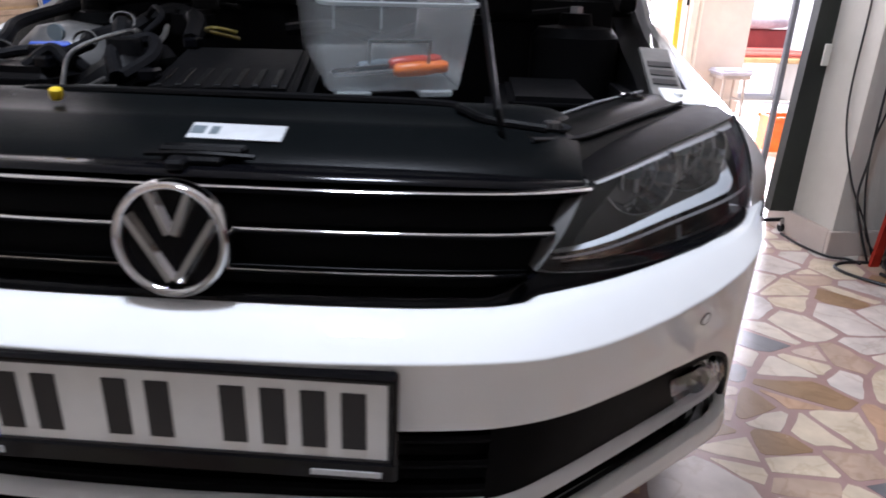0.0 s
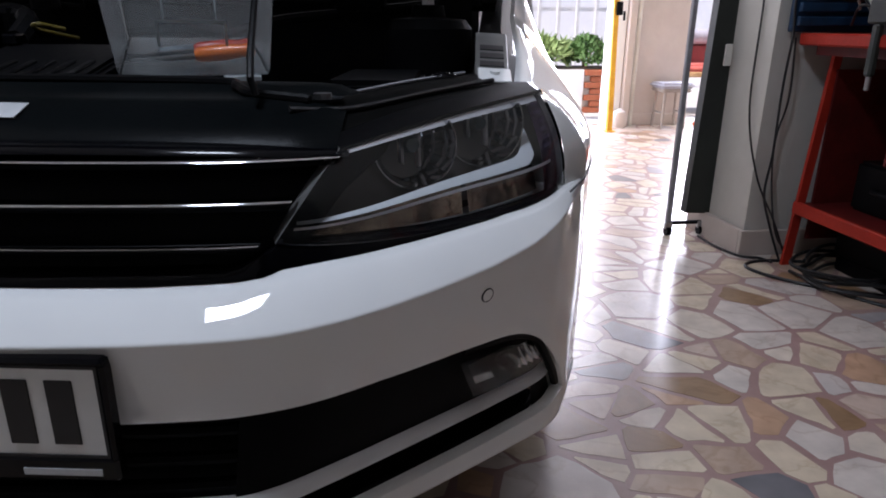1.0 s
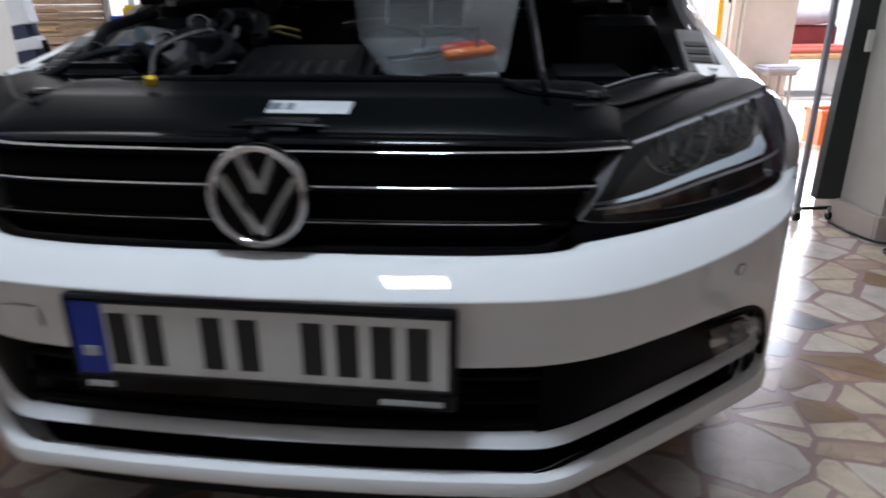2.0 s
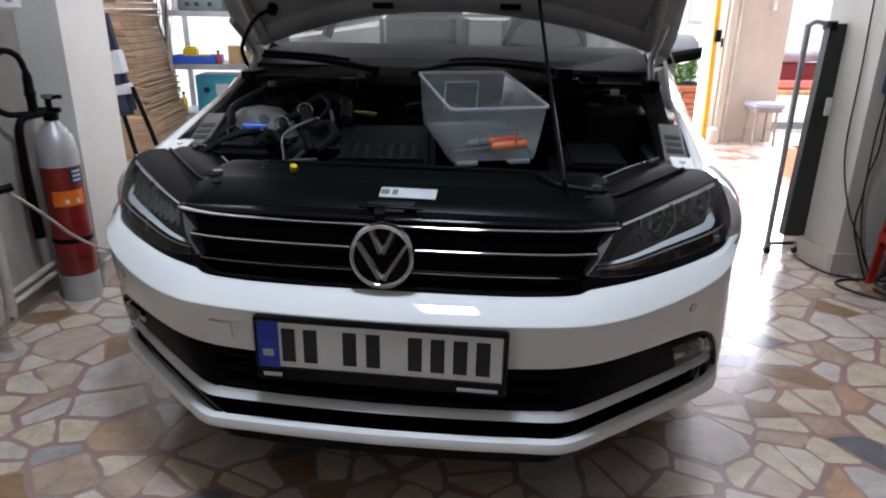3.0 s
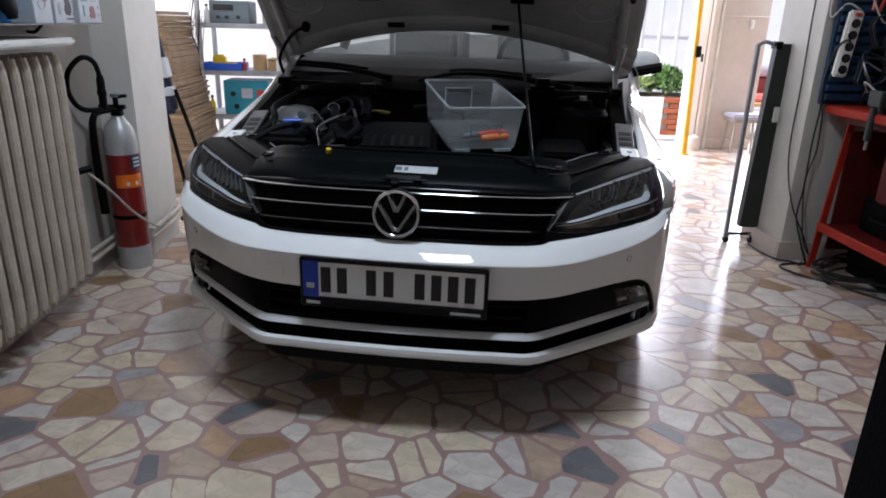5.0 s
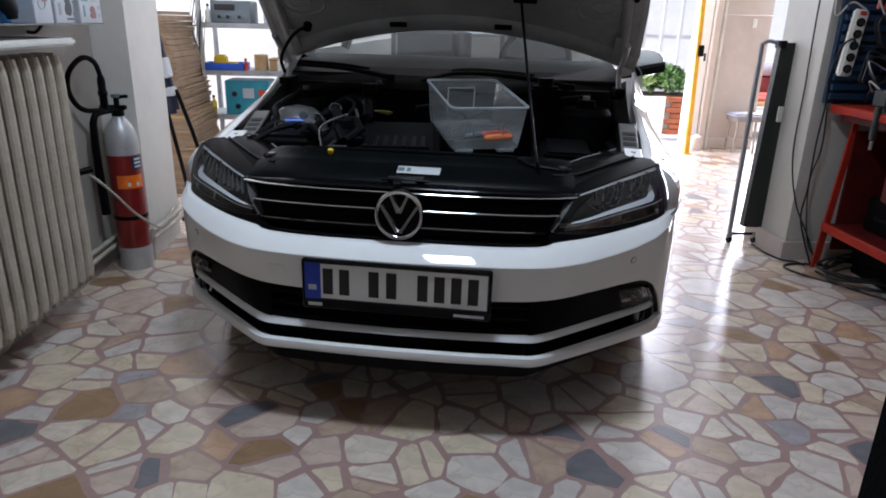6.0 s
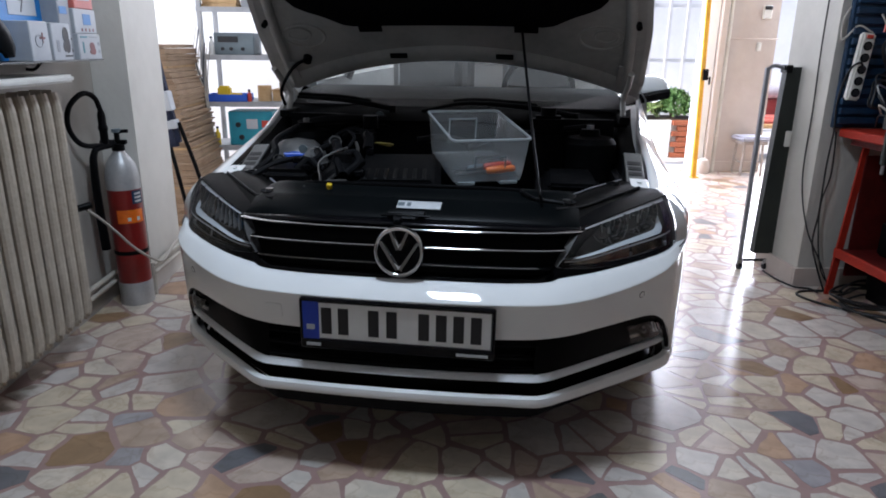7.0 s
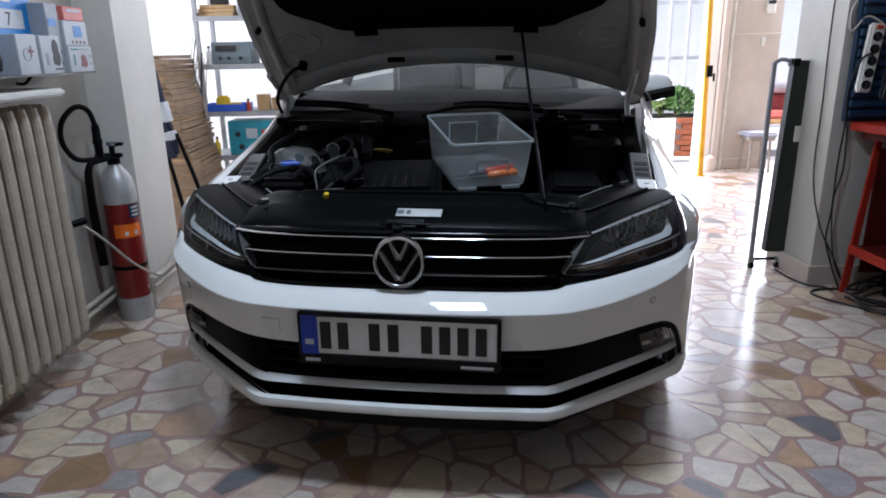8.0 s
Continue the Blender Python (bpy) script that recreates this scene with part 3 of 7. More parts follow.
part("panel", sheet([[(0.065, -0.02, 0.10), (0.18, -0.02, 0.095)], [(0.095, -0.02, 1.09), (0.19, -0.02, 1.088)]], 0.045), M_DARKPANEL, st)
part("top_bar", tube([(0.0, 0, 1.075), (0.04, 0, 1.095), (0.10, 0.0, 1.08)], 0.01, 8, 4), M_GREYPOST, st)
part("bottom_bar", block(0.0, 0.16, -0.004, 0.008, 0.046, 0.060), M_RUBBER, st)
part("clamp", block(0.085, 0.12, -0.035, 0.03, 1.06, 1.10, 0.005), M_BLACK, st)
part("tag", block(0.122, 0.152, -0.055, -0.046, 0.69, 0.77, 0.003), M_STRIP, st, "small white socket tag")
for ux in (0.005, 0.15):
    cst = part("caster", drum(0.019, -0.010, 0.010, pose(ux, 0, 0.019, 0, 90, 0), n=16), M_RUBBER, st)
    part("fork", block(ux - 0.016, ux + 0.016, -0.008, 0.008, 0.028, 0.058, 0.003), M_STEEL, cst)


# ---- east side: workbench, panel, cables ----
wb = thing("workbench", ROOM @ pose(2.12, 1.42, 0), "red steel workbench with a lower shelf", "workbench")
part("top", block(-0.03, 0.60, -2.6, 0.06, 0.775, 0.815, 0.006), M_BENCHRED, wb)
part("apron", block(0.0, 0.02, -2.55, 0.0, 0.745, 0.775), M_SHADERED, wb)
for y in (-0.02, -2.5):
    part("leg", sheet([[(-0.015, y - 0.02, 0.0), (0.02, y - 0.02, 0.0), (0.02, y + 0.02, 0.0)], [(0.045, y - 0.02, 0.77), (0.075, y - 0.02, 0.77), (0.075, y + 0.02, 0.77)]], 0.012), M_BENCHRED, wb)
    part("leg", block(0.53, 0.575, y - 0.025, y + 0.02, 0, 0.775, 0.004), M_BENCHRED, wb)
# shelf, panels and drawers carry their shade in the darker red
part("shelf", block(0.02, 0.57, -2.5, -0.03, 0.215, 0.235), M_SHADERED, wb)
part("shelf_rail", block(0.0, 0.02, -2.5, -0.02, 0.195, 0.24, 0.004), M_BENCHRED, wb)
part("end_panel", block(0.06, 0.56, -0.045, -0.035, 0.10, 0.70, 0.002), M_SHADERED, wb)
part("back_panel", block(0.575, 0.585, -2.5, -0.03, 0.08, 0.77, 0.002), M_SHADERED, wb)
part("drawer_case", block(0.05, 0.5, -1.25, -0.35, 0.42, 0.70, 0.006), M_SHADERED, wb)
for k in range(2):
    d = part("drawer", block(0.035, 0.05, -0.79 + 0.45 * k - 0.44, -0.79 + 0.45 * k, 0.43, 0.69, 0.004), M_SHADERED, wb)
    part("lock", drum(0.010, 0, 0.012, pose(0.035, -0.79 + 0.45 * k - 0.2, 0.63, 0, -90, 0), n=14), M_STEEL, d)
panel_b = thing("blue_tool_panel", ROOM @ pose(2.05, 1.44, 0.818), "dark blue steel tool panel on the bench end", "panel")
part("board", block(0.0, 0.55, 0.03, 0.055, 0.0, 0.75, 0.004), M_BLUEPANEL, panel_b)
for k in range(16):
    part("slat", block(0.012, 0.54, 0.012, 0.03, 0.02 + 0.045 * k, 0.05 + 0.045 * k, 0.003), M_BLUEPANEL, panel_b)
sock = thing("power_strip", ROOM @ pose(2.10, 1.425, 1.10, 0, 5, 0), "white power strip with black sockets on the blue panel", "power strip")
part("body", block(-0.032, 0.032, -0.012, 0.022, -0.15, 0.15, 0.008, 2), M_STRIP, sock)
for k in range(5):
    s = part("socket", drum(0.020, 0, 0.006, pose(0, -0.011, -0.115 + 0.052 * k, 90, 0, 0), n=18), M_BLACK, sock)
    part("well", drum(0.014, 0, 0.003, pose(0, -0.0165, -0.115 + 0.052 * k, 90, 0, 0), n=16), M_INK, s)
part("switch", block(-0.014, 0.014, -0.02, -0.011, 0.125, 0.142, 0.002), M_REDPLASTIC, sock)


def cable(name, label, pts, r=0.006, material=None, m=None, n=7):
    return solid(name, tube(pts, r, n, 7), material or M_CABLE, m if m is not None else ROOM, label, "cable")


cable("hanging_cable", "black cable hanging down the pillar", [(2.005, 1.60, 2.99), (2.004, 1.585, 2.0), (2.006, 1.60, 1.3), (2.01, 1.59, 0.9), (2.008, 1.575, 0.55), (2.02, 1.49, 0.32), (2.10, 1.46, 0.15), (2.16, 1.45, 0.02)], 0.0038)
cable("hanging_cable", "black cable from the bench to the floor", [(2.06, 1.47, 0.80), (2.05, 1.465, 0.62), (2.055, 1.465, 0.40), (2.045, 1.46, 0.25), (2.08, 1.44, 0.12), (2.12, 1.42, 0.01)], 0.0045)
cable("hanging_cable", "thin black cable beside the bench", [(2.07, 1.468, 0.80), (2.085, 1.47, 0.6), (2.06, 1.47, 0.45), (2.075, 1.468, 0.28), (2.10, 1.43, 0.10), (2.17, 1.40, 0.01)], 0.0035)
cable("power_lead", "black plug lead on the power strip", [(2.11, 1.41, 1.09), (2.08, 1.40, 1.12), (2.06, 1.44, 1.08), (2.05, 1.47, 0.95), (2.06, 1.47, 0.80)], 0.005)
cable("white_lead", "grey-white lead with a small plug on the pillar", [(2.06, 1.49, 1.38), (2.02, 1.485, 1.30), (2.03, 1.48, 1.22), (2.08, 1.46, 1.28), (2.14, 1.44, 1.25)], 0.0045, M_WHITECABLE)
cable("floor_cable", "black cable along the pillar foot", [(1.96, 1.72, 0.012), (1.97, 1.60, 0.006), (2.0, 1.48, 0.006), (2.06, 1.45, 0.006), (2.08, 1.40, 0.006)], 0.005)
coil = []
for k in range(46):
    a = k * 0.62
    coil.append((2.30 + (0.20 + 0.05 * math.sin(k * 1.3)) * math.cos(a) + 0.02 * math.sin(k), 1.20 + (0.17 + 0.05 * math.cos(k * 0.9)) * math.sin(a), 0.008 + 0.0012 * k + 0.008 * abs(math.sin(k * 1.7))))
cable("cable_coil", "tangled coil of black cable under the workbench", coil, 0.006)
cable("floor_cable", "black cable loop on the marble floor", [(2.30, 1.02, 0.007), (2.10, 1.14, 0.006), (1.98, 1.28, 0.006), (1.96, 1.38, 0.006), (2.06, 1.42, 0.006), (2.2, 1.38, 0.01)], 0.006)
cable("floor_cable", "black cable trailing off over the floor", [(2.08, 1.30, 0.01), (2.12, 1.1, 0.006), (2.2, 0.95, 0.006), (2.28, 0.8, 0.006), (2.36, 0.55, 0.006)], 0.006)

vise = thing("bench_vise", ROOM @ pose(2.17, 1.13, 0.815), "grey-green bench vise clamped to the bench edge", "vise")
part("body", block(-0.06, 0.06, -0.035, 0.035, 0.0, 0.07, 0.012, 2), M_DARKPANEL, vise)
part("jaw", block(-0.09, -0.06, -0.045, 0.045, 0.03, 0.10, 0.006), M_DARKPANEL, vise)
part("clamp", block(-0.095, -0.07, -0.014, 0.014, -0.12, 0.03, 0.006), M_DARKPANEL, vise)
part("screw", tube([(-0.08, 0, -0.16), (-0.08, 0, -0.05)], 0.008, 8, 2), M_STEEL, vise)
tool = thing("power_supply", ROOM @ pose(2.42, 1.25, 0.815), "black bench power supply with a small lit screen", "power supply")
part("case", block(-0.15, 0.2, -0.12, 0.12, 0, 0.22, 0.008), M_BLACK, tool)
part("screen", block(-0.156, -0.15, -0.06, 0.06, 0.14, 0.18), shader("blue_lit_screen", (0.35, 0.4, 0.75), 0.3, emit=0.6), tool)
part("knob", drum(0.015, 0, 0.02, pose(-0.15, 0.04, 0.06, 0, -90, 0), n=14), M_GREYBOX, tool)
part("knob", drum(0.015, 0, 0.02, pose(-0.15, -0.04, 0.06, 0, -90, 0), n=14), M_GREYBOX, tool)
for k in range(5):
    cable("test_lead", "tangled test lead on the bench", [(2.16 + 0.02 * k, 1.33, 0.84 + 0.05 * k), (2.12, 1.25 + 0.02 * k, 0.90 + 0.04 * k), (2.18, 1.18 + 0.02 * k, 0.86), (2.14, 1.20 - 0.03 * k, 0.825), (2.22, 1.02 + 0.02 * k, 0.83)], 0.004, (M_CABLE, M_WHITECABLE, M_CABLE, M_ALU, M_CABLE)[k])
box_r = thing("red_parts_box", ROOM @ pose(2.40, 1.28, 1.20), "red and blue parts tray on the tool panel", "tray")
part("tray", block(-0.14, 0.16, -0.1, 0.12, 0.0, 0.06, 0.006), M_REDPLASTIC, box_r)
part("bracket", block(-0.12, 0.14, 0.12, 0.18, -0.03, 0.03), M_BLUEPANEL, box_r)
comp = thing("black_toolbox", ROOM @ pose(2.42, 1.10, 0.235), "black plastic tool case on the bench shelf", "tool case")
part("case", block(-0.16, 0.18, -0.22, 0.2, 0, 0.17, 0.012, 2), M_BLACK, comp)
part("handle", tube([(-0.17, -0.08, 0.09), (-0.20, -0.06, 0.09), (-0.20, 0.06, 0.09), (-0.17, 0.08, 0.09)], 0.008, 8, 4), M_RUBBER, comp)

# tools hung on the blue panel and clutter along the bench
def hung_pliers(u, z, mat, label, tilt=0):
    p = thing("pliers", ROOM @ pose(u, 1.415, z, 0, tilt, 0), label, "pliers", "tools hung on the blue panel")
    for sx in (-1, 1):
        part("grip", tube([(sx * 0.004, 0, 0.0), (sx * 0.02, 0, -0.04), (sx * 0.016, 0, -0.11)], 0.008, 8, 4), mat, p)
    part("jaws", joined(block(-0.010, 0.010, -0.006, 0.006, 0.0, 0.05, 0.003), drum(0.012, -0.008, 0.008, pose(0, 0, 0, 90, 0, 0), n=12)), M_STEEL, p)


hung_pliers(2.21, 1.36, M_REDPLASTIC, "pliers with red grips on the blue panel", 8)
hung_pliers(2.30, 1.22, M_BLACK, "pliers with black grips on the blue panel", -6)
hung_pliers(2.38, 1.40, M_YELPLASTIC, "pliers with yellow grips on the blue panel", 4)
for k, (u, z, r) in enumerate(((2.24, 1.16, 0.07), (2.33, 1.06, 0.09), (2.20, 0.98, 0.06), (2.45, 1.20, 0.10))):
    pts = [(u + (r + 0.012 * math.sin(3 * a + k)) * math.cos(a), 1.40 - 0.004 * a, z + 1.25 * (r + 0.01 * math.cos(2 * a)) * math.sin(a)) for a in np.linspace(1.4, 1.4 + 4 * math.pi, 30)]
    cable("hung_cable", "black cable looped over the blue panel", pts, 0.0055)
cable("thin_lead", "thin grey lead across the blue panel", [(2.14, 1.40, 1.33), (2.22, 1.38, 1.20), (2.30, 1.39, 1.24), (2.40, 1.38, 1.02), (2.46, 1.37, 0.86)], 0.004, M_WHITECABLE)
for k, (u, z, mat, lb) in enumerate(((2.24, 1.045, M_BLACK, "black plug adaptor on the blue panel"), (2.29, 1.30, M_INK, "black charger brick on the blue panel"), (2.36, 0.92, M_BLACK, "black power brick above the bench"))):
    ad = thing("adaptor", ROOM @ pose(u, 1.40, z, 0, 12 * k - 8, 0), lb, "adaptor")
    part("brick", block(-0.028, 0.028, -0.03, 0.03, -0.04, 0.04, 0.008, 2), mat, ad)
    part("strain_relief", drum(0.006, -0.07, -0.04, n=8), M_CABLE, ad)
rl = thing("shelf_rail", ROOM @ pose(2.12, 1.40, 1.425), "red steel rail along the top of the blue panel", "rail")
part("rail", block(0.08, 0.50, -0.05, 0.03, 0, 0.03, 0.004), M_BENCHRED, rl)
part("rag", sheet([[(0.01 + 0.02 * i + 0.004 * math.sin(3 * j), -0.03 + 0.010 * math.sin(2.2 * i + j), 0.07 - 0.022 * j) for i in range(5)] for j in range(6)], 0.003), shader("sky_blue_rag", (0.05, 0.22, 0.42), 0.9, bump=0.4), rl, "blue rag hung over the rail")
for k, (u, v, w, d, h, lb) in enumerate(((2.36, 0.72, 0.16, 0.13, 0.26, "black machine case on the workbench"), (2.40, 0.34, 0.17, 0.16, 0.18, "black tool case on the workbench"))):
    bx = thing("machine_case", ROOM @ pose(u, v, 0.815), lb, "case")
    part("case", block(-w, w, -d, d, 0, h, 0.012, 2), M_BLACK, bx)
    part("handle", tube([(-0.06, 0, h), (-0.05, 0, h + 0.03), (0.05, 0, h + 0.03), (0.06, 0, h)], 0.008, 8, 3), M_RUBBER, bx)
    part("plate", block(-w - 0.003, -w + 0.001, -d * 0.5, d * 0.5, h * 0.4, h * 0.7), M_GREYBOX, bx)
for k, (u, v, w, d, h) in enumerate(((2.44, 0.55, 0.18, 0.26, 0.26), (2.44, -0.05, 0.18, 0.28, 0.20))):
    bx = thing("tool_case", ROOM @ pose(u, v, 0.235), "black plastic case pushed under the workbench", "tool case")
    part("case", block(-w, w, -d, d, 0, h, 0.012, 2), M_BLACK, bx)
    part("latch", block(-w - 0.006, -w + 0.001, -0.03, 0.03, h * 0.55, h * 0.75, 0.002), M_GREYBOX, bx)
bag = thing("dark_crate", ROOM @ pose(2.42, 1.05, 0.0), "dark plastic crate on the floor under the bench", "crate")
part("crate", block(-0.16, 0.24, -0.3, 0.28, 0.06, 0.175, 0.01, 2), M_BLACK, bag)
part("base", block(-0.15, 0.23, -0.29, 0.27, 0.0, 0.06, 0.006), M_RUBBER, bag)

cab = thing("black_cabinet", pose(0.832, -1.16, 0), "tall narrow black steel cabinet", "cabinet")
part("body", block(0, 0.45, 0, 0.3, 0.05, 1.35, 0.008, 2), M_FELT, cab)
part("plinth", block(0.02, 0.43, 0.02, 0.28, 0, 0.05), M_RUBBER, cab)
part("door", block(-0.016, -0.001, 0.01, 0.29, 0.07, 1.33, 0.004), M_FELT, cab)


# ---- west side: radiator, sill, shelf, extinguisher ----
rad = thing("cast_radiator", ROOM @ pose(-1.27, 0.0, 0.11), "old cream-painted column radiator on the wall", "radiator")
col = joined(tube([(0.035, 0, 0.05), (0.04, 0, 0.12), (0.04, 0, 0.45), (0.04, 0, 0.80), (0.03, 0, 0.89)], 0.0175, 10, 4), tube([(-0.05, 0, 0.05), (-0.055, 0, 0.12), (-0.055, 0, 0.45), (-0.055, 0, 0.80), (-0.045, 0, 0.89)], 0.013, 10, 4),
             block(-0.06, 0.045, -0.016, 0.016, 0.02, 0.09, 0.012, 2), block(-0.06, 0.045, -0.016, 0.016, 0.82, 0.90, 0.014, 2))
me_col = mesh_of(col, M_RADIATOR, "column")
for k in range(29):
    c = new("column", me_col)
    c.parent = rad
    c.location = (0, 0.815 - 0.070 * k, 0)
part("manifold", tube([(-0.01, 0.84, 0.06), (-0.01, -0.95, 0.06)], 0.02, 8, 2), M_RADIATOR, rad)
part("manifold", tube([(-0.01, 0.84, 0.86), (-0.01, -0.95, 0.86)], 0.02, 8, 2), M_RADIATOR, rad)
part("bracket", block(-0.12, -0.03, 0.45, 0.48, 0.10, 0.14), M_RADIATOR, rad)
solid("radiator_sill", block(-1.388, -1.175, -1.6, 0.865, 1.035, 1.062, 0.008, 2), M_SILL, ROOM, "white sill board above the radiator", "sill")
pipes = thing("heating_pipes", ROOM @ pose(0, 0, 0), "pair of cream heating pipes along the wall foot", "pipes")
part("pipe", tube([(-1.36, 0.95, 0.14), (-1.36, 1.2, 0.14), (-1.36, 1.42, 0.14)], 0.011, 8, 3), M_PIPE, pipes)
part("pipe", tube([(-1.21, 1.43, 0.15), (-1.205, 1.6, 0.15), (-1.205, 1.88, 0.15)], 0.011, 8, 3), M_PIPE, pipes)
part("pipe", tube([(-1.36, 0.95, 0.10), (-1.36, 1.2, 0.10), (-1.36, 1.42, 0.10)], 0.011, 8, 3), M_PIPE, pipes)
part("pipe", tube([(-1.21, 1.43, 0.11), (-1.205, 1.6, 0.11), (-1.205, 1.88, 0.11)], 0.011, 8, 3), M_PIPE, pipes)
part("riser", tube([(-1.215, 1.435, 0.0), (-1.215, 1.435, 0.16)], 0.012, 8, 2), M_PIPE, pipes)
shelf = thing("wall_shelf", ROOM @ pose(-1.388, 0, 1.105), "pale grey metal wall shelf above the sill", "shelf")
part("board", block(0, 0.20, -1.5, 1.14, 0, 0.003), M_BRACKET, shelf)
part("lip", block(0.20, 0.203, -1.5, 1.14, 0, 0.007), M_BRACKET, shelf)
part("strut", tube([(0.0, 0.95, -0.03), (0.03, 0.95, -0.03), (0.06, 0.95, 0.0)], 0.006, 6, 3), M_BLACK, shelf)


def carton(label, u, v, w, d, h, body, panel, inset=None, z=1.109, bars=2):
    p = thing("product_carton", ROOM @ pose(u, v, z), label, "carton", "cartons on the wall shelf")
    part("box", block(0, d, 0, w, 0, h, 0.003), body, p)
    if panel is not None:
        part("print", block(d + 0.0004, d + 0.0015, w * 0.18, w * 0.82, h * 0.62, h * 0.82), panel, p)
    for k in range(bars):
        part("print_bar", block(d + 0.0004, d + 0.0015, w * 0.2, w * (0.75 - 0.2 * k), h * (0.36 - 0.16 * k), h * (0.43 - 0.16 * k)), M_GREYCARTON if k else panel, p)
    if inset:
        part("picture", block(d + 0.0004, d + 0.0018, w * 0.25, w * 0.75, h * 0.10, h * 0.48, 0.0004), inset, p)
    return p


def printed(p, d, kind, y, z, w, h, mat):
    """A print on a carton's face: a plain patch, a round blob, or a drawn outline."""
    if kind == "patch":
        bm = block(d + 0.0004, d + 0.0014, y - w / 2, y + w / 2, z - h / 2, z + h / 2)
    elif kind == "blob":
        bm = joined(*[drum(0.5, 0.0004, 0.0014 + 0.0002 * k, pose(d, y + w * a, z + h * b, 0, 90, 0) @ Matrix.Diagonal((h * c, w * c, 1, 1)), n=14) for k, (a, b, c) in enumerate(((0.0, 0.2, 0.75), (0.12, -0.2, 0.7), (-0.2, -0.28, 0.45)))])
    else:
        bm = tube([(d + 0.0008, y + w * 0.5 * math.cos(t) * (1.15 if abs(math.sin(t)) > 0.6 else 1), z + h * 0.5 * math.sin(t)) for t in np.linspace(0, 2 * math.pi, 13)], 0.0011, 6, 2)
    part("print", bm, mat, p)


M_DULLRED = shader("dull_red_print", (0.22, 0.06, 0.06), 0.5)
M_TEALPRINT = shader("teal_print", (0.05, 0.22, 0.26), 0.5)
low = carton("white carton with a dark red picture", -1.36, 1.005, 0.18, 0.15, 0.095, M_CARTON, None, None, bars=0)
printed(low, 0.15, "patch", 0.045, 0.083, 0.055, 0.006, M_TEALPRINT)
printed(low, 0.15, "patch", 0.120, 0.083, 0.06, 0.004, M_GREYCARTON)
printed(low, 0.15, "blob", 0.105, 0.040, 0.055, 0.042, M_DULLRED)
printed(low, 0.15, "patch", 0.035, 0.045, 0.012, 0.040, M_TEALPRINT)
for k in range(2):
    printed(low, 0.15, "patch", 0.160, 0.030 + 0.028 * k, 0.014, 0.012, M_GREYCARTON)
upper = carton("white carton with a blue badge", -1.36, 1.005, 0.175, 0.145, 0.09, M_CARTON, None, None, z=1.2045, bars=0)
printed(upper, 0.145, "patch", 0.098, 0.052, 0.062, 0.040, M_CARTONBLUE)
for k in range(4):
    printed(upper, 0.145, "patch", 0.052 + 0.030 * k, 0.014, 0.010, 0.011, M_DULLRED)
carton("coral and grey carton on top of the white ones", -1.36, 1.03, 0.15, 0.14, 0.05, M_PINK, M_CARTON, None, z=1.295, bars=0)
tall = carton("grey carton standing behind the white ones", -1.36, 0.915, 0.085, 0.135, 0.24, M_GREYCARTON, None, None, bars=0)
printed(tall, 0.135, "patch", 0.034, 0.175, 0.052, 0.026, M_CARTONBLUE)
printed(tall, 0.135, "patch", 0.050, 0.075, 0.040, 0.006, M_INK)
printed(tall, 0.135, "blob", 0.060, 0.035, 0.020, 0.014, M_INK)
dark = carton("white carton with a round black picture", -1.28, 0.80, 0.13, 0.08, 0.128, M_CARTON, None, None, bars=0)
printed(dark, 0.08, "blob", 0.092, 0.070, 0.055, 0.080, M_INK)
printed(dark, 0.08, "patch", 0.034, 0.050, 0.018, 0.040, M_GREYCARTON)
printed(dark, 0.08, "patch", 0.100, 0.016, 0.050, 0.006, M_INK)
cross = carton("white carton with a small line drawing", -1.29, 0.672, 0.118, 0.085, 0.13, M_CARTON, None, None, bars=0)
printed(cross, 0.085, "outline", 0.050, 0.066, 0.044, 0.038, M_GREYCARTON)
printed(cross, 0.085, "patch", 0.074, 0.076, 0.034, 0.006, M_DULLRED)
printed(cross, 0.085, "patch", 0.074, 0.0763, 0.006, 0.034, M_DULLRED)
big = carton("large bright blue carton with a white panel marked 7", -1.37, 0.58, 0.36, 0.085, 0.28, M_CARTONBLUE, None, None, bars=0)
part("panel", block(0.0853, 0.0872, 0.13, 0.30, 0.150, 0.212, 0.0008), M_CARTON, big, "white panel")
part("digit", lettering("7", 0.062, pose(0.0876, 0.195, 0.160, 90, 0, 90)), M_INK, big)
for k in range(2):
    part("print_bar", block(0.0854, 0.0865, 0.05, 0.24 - 0.06 * k, 0.235 + 0.018 * k, 0.243 + 0.018 * k), M_CARTON, big)
solid("hand_tool", tube([(0.0, 0.055, 0.017), (0.0, 0.045, 0.045), (0.0, 0.0, 0.10), (0.0, -0.04, 0.15), (0.0, -0.075, 0.25)], lambda t: 0.017 + 0.016 * math.sin(math.pi * min(1, t * 1.1)) ** 2, 14, 5), M_INK, ROOM @ pose(-1.245, 0.555, 1.109), "black moulded hand tool leaning on the blue carton", "tool")
carton("large bright blue carton with white print", -1.37, 0.25, 0.30, 0.12, 0.26, M_CARTONBLUE, M_CARTON, None, bars=2)

ex = thing("fire_extinguisher", ROOM @ pose(-1.265, 1.345, 0), "red gas fire extinguisher with a silver shoulder and black horn", "fire extinguisher")
part("cylinder", lathe([(0.0, 0.0), (0.076, 0.0), (0.078, 0.10), (0.078, 0.105), (0.078, 0.545)], 32), M_RED, ex)
part("foot_ring", lathe([(0.0795, 0.0), (0.081, 0.003), (0.081, 0.105), (0.0795, 0.11)], 32), M_CYLALU, ex, "silver foot ring")
